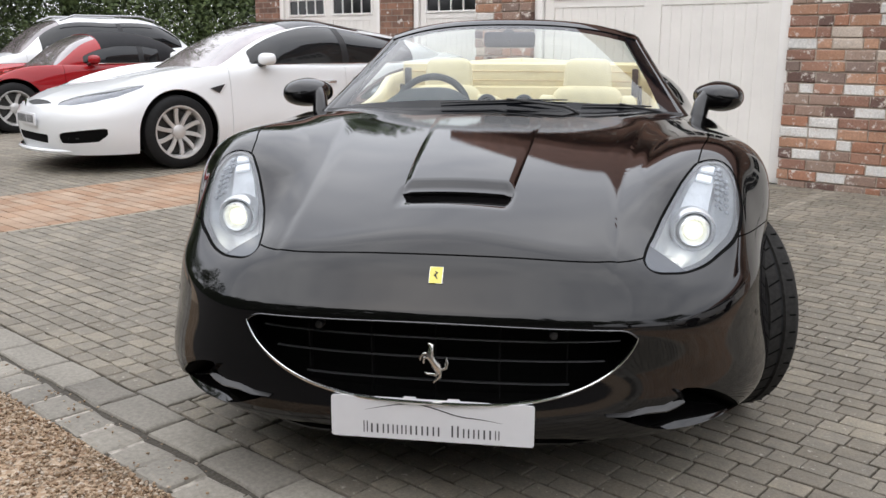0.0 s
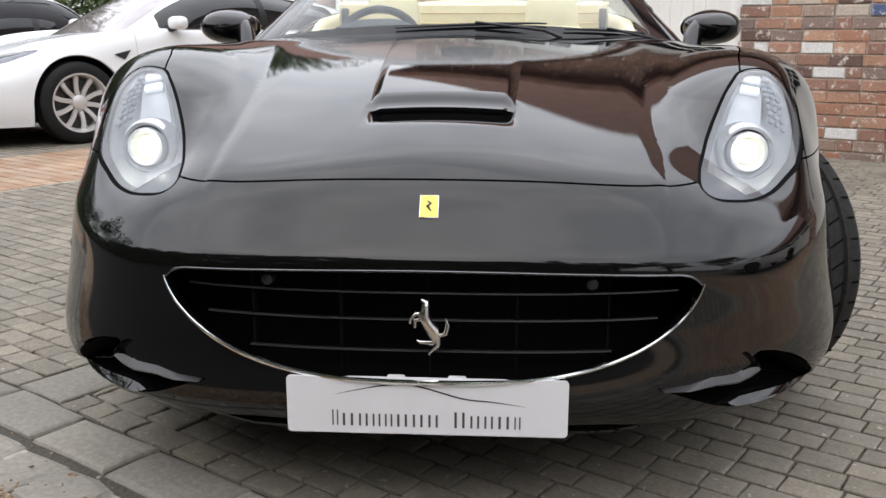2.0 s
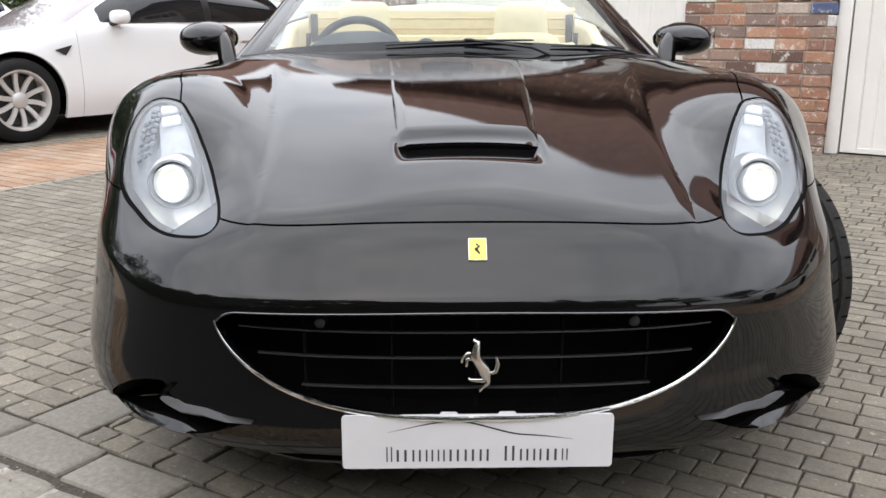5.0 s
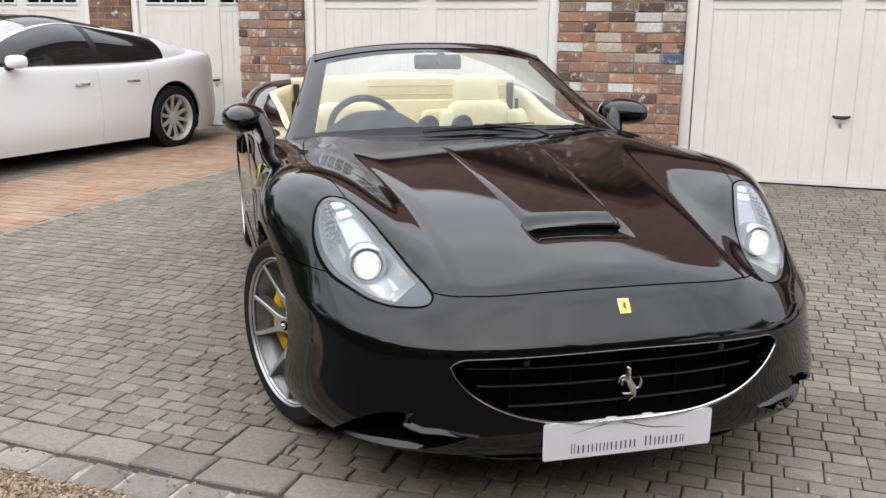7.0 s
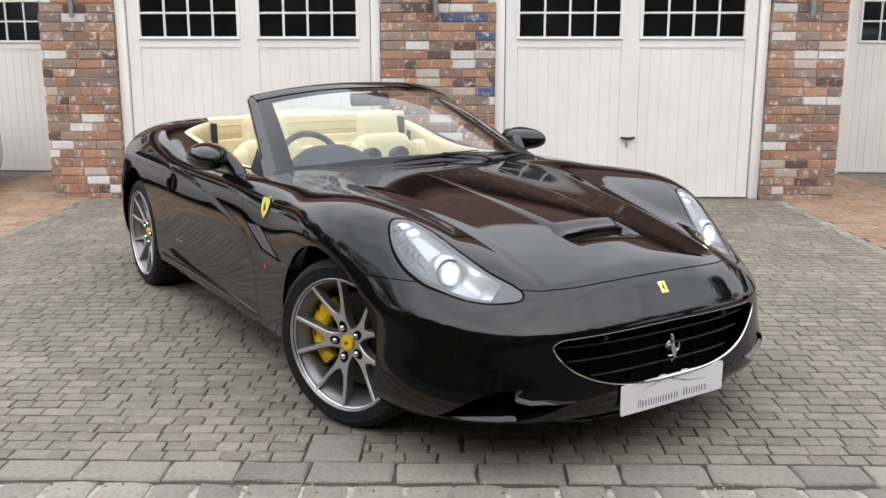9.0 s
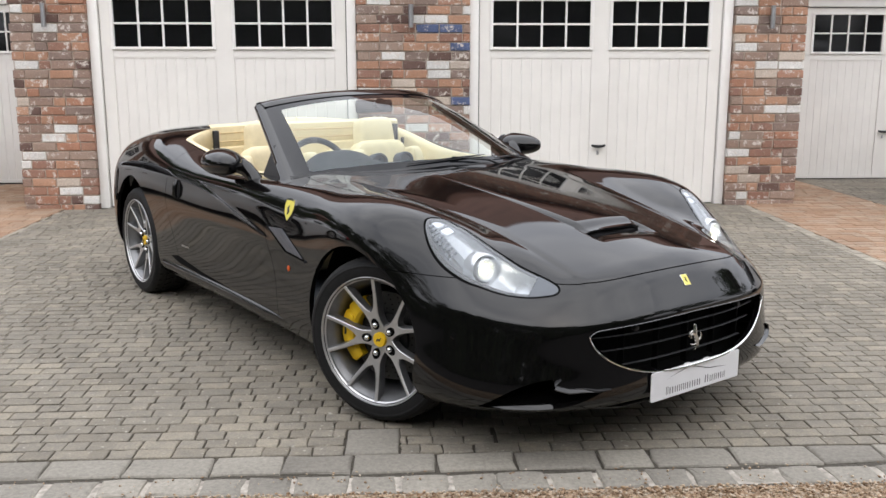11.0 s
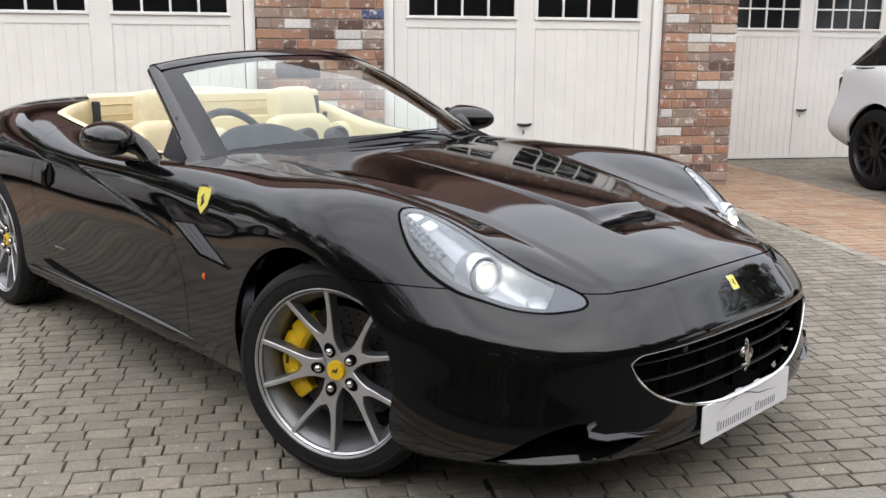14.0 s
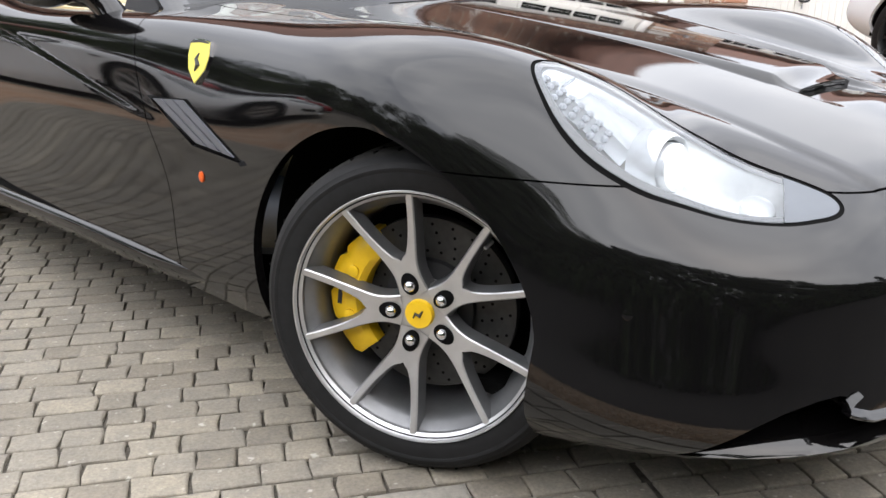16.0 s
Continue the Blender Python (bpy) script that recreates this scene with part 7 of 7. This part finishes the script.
    panel("rear_window", bg_, DARK_GLASS, car_, fold=0.006, lift=-0.004)
    bm = bmesh.new()
    slab(bm, rounded(half * 1.7, L - 0.7, 0.3), ride + 0.02, ride + 0.06, Matrix.Translation((0, L / 2, 0)))
    part("underbody", bm, VOID, car_)
    wh = vehicle_wheel(R, rim_r or R - 0.10, 0.24, spokes, rim_mat or RIM_LIGHT)
    for i, (sg, y) in enumerate(((1, axles[0]), (-1, axles[0]), (1, axles[1]), (-1, axles[1]))):
        wm = Matrix.Translation((sg * (half - 0.125), y, R)) @ pose(0, 0, 0, 0, 90 * sg, 0) @ pose(0, 0, 0, 0, 0, 17 * i)
        w = wh if i == 0 else copy_thing(wh, wm)
        w.matrix_basis = wm
        w.parent = car_
        bm = bmesh.new()
        arc = [bm.verts.new((sg * (half - 0.06), y + (R + 0.075) * math.cos(a), max(ride + 0.03, R + (R + 0.075) * math.sin(a)))) for a in np.linspace(0, math.pi, 24)]
        arc2 = [bm.verts.new((sg * (half - 0.38), v.co.y, v.co.z)) for v in arc]
        for a in range(23):
            bm.faces.new((arc[a], arc[a + 1], arc2[a + 1], arc2[a]))
        bm.faces.new(arc2)
        part("arch_liner", bm, VOID, car_)
    for sg in (-1, 1):
        bm = bmesh.new()
        bmesh.ops.create_uvsphere(bm, u_segments=20, v_segments=12, radius=1)
        for v in bm.verts:
            e = [math.copysign(abs(q) ** 0.7, q) for q in v.co]
            v.co = Vector((sg * (half + 0.03) + e[0] * 0.105, cabin[0] + 0.50 + e[1] * 0.075 + 0.25 * abs(e[0] - sg) * 0.02, belt + 0.085 + e[2] * 0.06))
        part("door_mirror", bm, paint, car_)
        bm = bmesh.new()
        tube(bm, [(sg * (half - 0.14), cabin[0] + 0.47, belt + 0.01), (sg * half, cabin[0] + 0.49, belt + 0.04)], 0.025, 8)
        part("mirror_foot", bm, DARK, car_)
        for y in (door_at[1] - 0.22, door_at[2] - 0.22):
            bm = bmesh.new()
            box(bm, sg * (half - 0.012) - 0.008, sg * (half - 0.012) + 0.008, y - 0.09, y + 0.09, belt - 0.17, belt - 0.145, bevel=0.006)
            part("door_handle", bm, CHROME, car_, "slim chrome handle")
        bm = bmesh.new()
        line = [(sg * half * 0.925, y, belt + 0.028) for y in np.linspace(cabin[0] + 0.45, cabin[3] - 0.35, 20)]
        tube(bm, line, 0.008, 6)
        part("window_trim", bm, CHROME, car_, "chrome strip under the windows")
    return car_


RIM_LIGHT = plain("silver_alloy", (0.60, 0.59, 0.58), 0.4, 0.5, vary=0.05)
RIM_BLACK = plain("gloss_black_alloy", (0.02, 0.02, 0.021), 0.25, 0.3)
DARK_GLASS = plain("dark_window_glass", (0.012, 0.013, 0.014), 0.03, vary=0.1)
# mottled pale base colour stands in for what the glass reflects
SCREEN_REFLECTION = plain("windscreen_painted_reflection", (0.20, 0.17, 0.175), 0.03, vary=0.35, scale=2, Coat_Weight=1.0)
SOFT_TOP = plain("black_fabric_roof", (0.012, 0.012, 0.014), 0.9, vary=0.2, bump=0.3)
BLACK_ROOF = plain("black_glass_roof", (0.01, 0.01, 0.011), 0.06, vary=0.1)
TAIL_RED = plain("dark_red_lens", (0.03, 0.006, 0.007), 0.12)
LAMP_CLEAR = plain("clear_headlamp", (0.16, 0.17, 0.19), 0.10, 0.5, vary=0.2, scale=14)


# white electric saloon
TX = pose(-4.66, 5.98, 0.02, 0, 0, -41.3) @ pose(0, -0.12, 0)
saloon = vehicle("electric_saloon", "white electric saloon with black glass roof and silver wheels", TX, WHITE_CAR, 5.09, 0.975, 0.93, 1.43, (1.07, 4.03), 0.345,
                        (1.50, 2.47, 3.30, 4.82), (0.645, 0.90), 0.99, round_tail=0.85, glass_end=0.85, ride=0.17, roof_mat=BLACK_ROOF, spokes=10, rim_r=0.25, group="cars parked by the garages", faces=(
                            ("headlamp", [(0.42, 0.640), (0.52, 0.688), (0.68, 0.735), (0.82, 0.775), (0.885, 0.792), (0.893, 0.755), (0.878, 0.69), (0.80, 0.645), (0.66, 0.615), (0.46, 0.608)], LAMP_CLEAR, "clear swept headlamp", True),
                            ("fog_duct", [(0.58, 0.352), (0.62, 0.372), (0.72, 0.386), (0.925, 0.415), (0.92, 0.35), (0.875, 0.292), (0.70, 0.275), (0.59, 0.275)], VOID, "black lower duct", True),
                            ("lower_grille", [(-0.42, 0.345), (0.42, 0.345), (0.38, 0.262), (-0.38, 0.262)], VOID, "black lower grille", False),
                            ("nose_slot", [(-0.36, 0.622), (-0.18, 0.640), (0.0, 0.644), (0.18, 0.640), (0.36, 0.622), (0.16, 0.606), (0.0, 0.598), (-0.16, 0.606)], DARK, "slim dark nose slot", False))
                        )
for sg in (-1, 1):
    bm = bmesh.new()
    slab(bm, [(0, 0), (0.15, 0.035), (0.09, -0.045)], -0.004, 0.012, Matrix.Translation((sg * 0.962, 1.40, 0.745)) @ pose(0, 0, 0, 90, 0, 90 * sg))
    part("wing_camera", bm, DARK, saloon, "small dark wing repeater", soft=False)
    bm = bmesh.new()
    tube(bm, [(sg * 0.59, 0.095, 0.322), (sg * 0.67, 0.132, 0.322), (sg * 0.76, 0.19, 0.325)], 0.008, 6)
    part("duct_slat", bm, DARK, saloon)
bm = bmesh.new()
slab(bm, [(-0.05, 0.03), (0.05, 0.03), (0.0, -0.04)], 0, 0.008, pose(0, -0.004, 0.625, 82))
part("nose_badge", bm, CHROME, saloon, soft=False)
chin = bmesh.new()
q = [(0.0 + 0.80 * math.sin(a), 0.62 - 0.66 * math.cos(a) ** 0.7 if math.cos(a) > 0 else 0.62) for a in np.linspace(-1.45, 1.45, 41)]
rows = [[chin.verts.new(p) for p in ((x, y, 0.215), (x * 1.015, y - 0.02, 0.200), (x * 1.01, y - 0.012, 0.180), (x * 0.9, y + 0.10, 0.172))] for x, y in q]
for a, b in zip(rows, rows[1:]):
    for k in range(3):
        chin.faces.new((a[k], a[k + 1], b[k + 1], b[k]))
part("chin_lip", chin, WHITE_CAR, saloon)
plate = boxed("number_plate", (-0.26, 0.26, -0.028, -0.012, 0.420, 0.531), PLATE_WHITE, saloon, "white plate with dark bars", bevel=0.004)
for k in range(7):
    x = -0.22 + 0.062 * k + (0.02 if k > 3 else 0)
    boxed("plate_bar", (x, x + 0.012, -0.0305, -0.0282, 0.440, 0.512), BLACK_PRINT, plate)
    boxed("plate_bar", (x + 0.03, x + 0.042, -0.0305, -0.0282, 0.440, 0.512), BLACK_PRINT, plate)

# white large off-road car with black wheels, only its tail corner in view
estate = vehicle("off_road_car", "white large off-road car with black alloy wheels", pose(5.09, -1.72, 0.04, 0, 0, -34.55), WHITE_CAR, 4.82, 0.985, 1.12, 1.80, (1.02, 3.94), 0.385,
                        (1.35, 2.05, 4.00, 4.74), (0.95, 1.12), 1.13, ride=0.30, nose_n=5.0, round_tail=0.32, glass_end=0.10, brow=0.05, tail_inset=(0.20, 0.06, 0.0, 0.035, 0.075), tuck=0.25, door_end=3.60, spokes=11, rim_mat=RIM_BLACK, rim_r=0.28, group="cars parked by the garages")
for sg in (-1, 1):
    boxed("tail_lamp", (sg * 0.80 - 0.05, sg * 0.80 + 0.05, 4.65, 4.770, 0.80, 1.06), TAIL_RED, estate, "upright smoked red tail lamp", bevel=0.03)

# red roadster with its black hood up
roadster = vehicle("red_roadster", "dark red roadster with its black fabric roof up", TX @ pose(-4.5, 0.12, 0), RED_CAR, 4.2, 0.90, 0.86, 1.33, (0.80, 3.30), 0.33,
                          (1.35, 2.0, 2.85, 3.40), (0.62, 0.84), 0.90, ride=0.16, shell=SOFT_TOP, brow=0.20, glass_end=0.55, spokes=7, rim_r=0.23, group="cars parked by the garages")
# white tall car beyond
suv = vehicle("white_suv", "white tall family car with roof rails", TX @ pose(-8.35, 1.0, -0.05), WHITE_CAR, 4.6, 0.92, 1.02, 1.66, (0.85, 3.50), 0.36,
                     (1.15, 1.95, 3.75, 4.45), (0.85, 1.02), 1.08, ride=0.24, nose_n=3.4, spokes=7, rim_r=0.24, group="cars parked by the garages")
for sg in (-1, 1):
    bm = bmesh.new()
    tube(bm, [(sg * 0.62, 1.95, 1.60), (sg * 0.63, 2.2, 1.69), (sg * 0.63, 3.4, 1.69), (sg * 0.62, 3.7, 1.61)], 0.018, 8)
    part("roof_rail", bm, STEEL, suv, "silver roof rail")
small = vehicle("pale_hatchback", "pale cream hatchback parked far behind", TX @ pose(-8.6, 8.5, 0), WHITE_CAR, 4.0, 0.86, 0.95, 1.47, (0.75, 3.2), 0.31,
                       (1.1, 1.8, 3.2, 3.9), (0.80, 0.96), 1.0, ride=0.2, nose_n=3.2, spokes=6, group="cars parked by the garages")


# ---- trees and hedges round the yard ----
def leaf_material(name, dark, light):
    m, n, l, b = nodes(name)
    pick = n.new("ShaderNodeNewGeometry").outputs["Random Per Island"]
    l.new(ramp_of(n, l, pick, [(0.0, dark), (1.0, light)]), b.inputs["Base Color"])
    set_in(b, Roughness=0.6, Subsurface_Weight=0.0)
    return m


LEAF = leaf_material("broad_leaves", (0.022, 0.04, 0.014), (0.075, 0.115, 0.035))
CONIFER = leaf_material("conifer_needles", (0.012, 0.024, 0.012), (0.035, 0.06, 0.026))
BARK = plain("bark", (0.09, 0.065, 0.045), 0.95, vary=0.3, scale=14, bump=0.8)


def leaves(name, centres, radii, count, size, mat, parent, seed, label=""):
    """A crown of small leaf sprays on uneven clumps."""
    r = np.random.default_rng(seed)
    idx = r.integers(0, len(centres), count)
    d = r.normal(0, 1, (count, 3))
    d /= np.linalg.norm(d, axis=1, keepdims=True)
    rad = radii[idx] * (0.55 + 0.5 * r.random(count) ** 0.5)
    c = centres[idx] + d * rad[:, None] * np.array([1, 1, 0.8])
    a = r.normal(0, 1, (count, 3))
    a /= np.linalg.norm(a, axis=1, keepdims=True)
    b = np.cross(a, d)
    b /= np.maximum(np.linalg.norm(b, axis=1, keepdims=True), 1e-6)
    s = size * r.uniform(0.6, 1.4, count)[:, None]
    P = np.stack([c - a * s, c - b * s * 0.45 + a * s * 0.1, c + a * s, c + b * s * 0.45 + a * s * 0.1], 1).reshape(-1, 3)
    F = np.arange(4 * count).reshape(-1, 4)
    mesh = bpy.data.meshes.new(name)
    mesh.from_pydata(P.tolist(), [], F.tolist())
    return link_mesh(name, mesh, mat, parent, label)


def tree(x, y, h, seed, spread=0.33, conifer=False):
    r = np.random.default_rng(seed)
    t = holder("tree", pose(x, y, -0.05), "tall dark green conifer" + " at the edge of the yard" if conifer else "leafy green broadleaf tree beyond the yard", "tree", "trees round the yard")
    bm = bmesh.new()
    tube(bm, [(0, 0, 0), (0.05, 0.03, h * 0.25), (-0.04, 0.06, h * 0.55), (0, 0, h * 0.85)], [0.05 * h ** 0.8, 0.04 * h ** 0.8, 0.022 * h ** 0.8, 0.01], 10)
    for k in range(9):
        a, z = r.uniform(0, 6.28), h * r.uniform(0.25, 0.7)
        e = h * spread * r.uniform(0.5, 0.85)
        tube(bm, [(0, 0, z), (0.5 * e * math.cos(a), 0.5 * e * math.sin(a), z + 0.25 * e), (e * math.cos(a), e * math.sin(a), z + 0.55 * e)], [0.018 * h ** 0.8, 0.01 * h ** 0.8, 0.006], 6)
    part("trunk", bm, BARK, t)
    if conifer:
        n = 60
        z = h * r.uniform(0.06, 1.0, n)
        w = (1 - z / h) * h * 0.20 + 0.15
        a = r.uniform(0, 6.28, n)
        c = np.stack([w * np.cos(a) * 0.7, w * np.sin(a) * 0.7, z], 1)
        leaves("crown", c, 0.25 + 0.35 * w, 5200, 0.11, CONIFER, t, seed + 1)
    else:
        n = 26
        u = r.normal(0, 1, (n, 3))
        u /= np.linalg.norm(u, axis=1, keepdims=True)
        c = u * r.uniform(0.3, 1.0, (n, 1)) ** 0.5 * np.array([h * spread, h * spread, h * 0.36]) + np.array([0, 0, h * 0.60])
        leaves("crown", c, h * r.uniform(0.09, 0.17, n), 6500, 0.13, LEAF, t, seed + 1)


def hedge(name, x0, y0, x1, y1, h, d, seed, count, size=0.10, leaf=None):
    r = np.random.default_rng(seed)
    n = int(math.hypot(x1 - x0, y1 - y0) / 0.5) + 1
    k = np.linspace(0, 1, n)
    c = np.concatenate([np.stack([x0 + (x1 - x0) * k + r.normal(0, 0.1, n), y0 + (y1 - y0) * k + r.normal(0, 0.1, n), np.full(n, z) + r.normal(0, 0.12, n)], 1) for z in np.arange(0.3, h, 0.55)])
    ob = leaves(name, c, np.full(len(c), d) * r.uniform(0.8, 1.25, len(c)), count, size, leaf or LEAF, None, seed)
    tagged(ob, "dense green hedge along the edge of the yard", "hedge", kind="stuff")


# woods beyond the parked cars
r_ = np.random.default_rng(3)
for k in range(9):
    f = k / 8
    tree(-27 + 21 * f + r_.normal(0, 0.8), 17 + 9.5 * f + r_.normal(0, 0.8), 8 + 3 * r_.random(), 40 + k, 0.36)
# lighter copy of the leaf colours, so the far hedge looks better lit
FAR_LEAF = leaf_material("leaves_painted_brighter", (0.035, 0.055, 0.018), (0.115, 0.155, 0.050))
hedge("hedge_far", -30, 15.5, -6, 24.5, 4.6, 0.85, 21, 230000, 0.06, FAR_LEAF)
# behind and beside the walk; first hedge is added unseen to darken reflections
hedge("hedge_unseen", -11.0, 1.7, 4.7, -9.05, 3.4, 0.55, 22, 110000, 0.075)
hedge("hedge_side", -12, 2.4, -15, 10, 2.0, 0.5, 23, 16000)
for k, (x, y, h, c) in enumerate(((-7.5, -10.5, 7.5, False), (-3.2, -12.5, 8.5, True), (0.6, -12.0, 6.5, False), (3.6, -13.0, 9.0, True), (6.5, -11.5, 7.0, False), (-12.5, -3.5, 7.5, True), (-14.5, -2.0, 7.5, False), (-15.5, 4.0, 8.0, False), (10.5, -10.0, 8.0, False), (13.5, -4.0, 8.0, False))):
    tree(x, y, h, 60 + k, 0.32, c)

# ---- repeated pieces of walls and paving ----
def pier_bricks(core_ob, a0, a1):
    """Bricks proud of the mortar core: front face and returns, in a random old bond."""
    h, j = 0.088, 0.011
    b0 = FRONT
    for c in range(int(TOP / h) + 1):
        z0, z1 = c * h + j, min((c + 1) * h, TOP)
        if z1 - z0 < 0.02:
            continue
        a = a0 - (0.12 if c % 2 else 0.0) + rng.normal(0, 0.01)
        while a < a1 - 0.02:
            s = 0.232 if rng.random() < 0.78 else 0.118
            lo, hi = max(a, a0), min(a + s, a1)
            a += s
            if a1 - hi < 0.045:
                hi, a = a1, a1
            if hi - lo < 0.03:
                continue
            e0, e1 = lo + (j / 2 if lo > a0 else 0), hi - (j / 2 if hi < a1 else 0)
            w, d = e1 - e0, 0.10
            bm = bmesh.new()
            vs = box(bm, -w / 2, w / 2, -d / 2, d / 2, -(z1 - z0) / 2, (z1 - z0) / 2)
            es = [e for e in bm.edges if all(v.co.y < 0 for v in e.verts)]
            bmesh.ops.bevel(bm, geom=es, offset=0.006, segments=1, affect="EDGES")
            for v in bm.verts:
                v.co += Vector(rng.normal(0, 0.0018, 3))
            ob = part("brick", bm, BRICK, core_ob, soft=False)
            ob.location = ((e0 + e1) / 2, b0 + d / 2 + rng.normal(0, 0.002), (z0 + z1) / 2)


for ob, (a0, a1) in zip(core, PIERS):
    pier_bricks(ob, a0, a1)
near_setts()
edging()
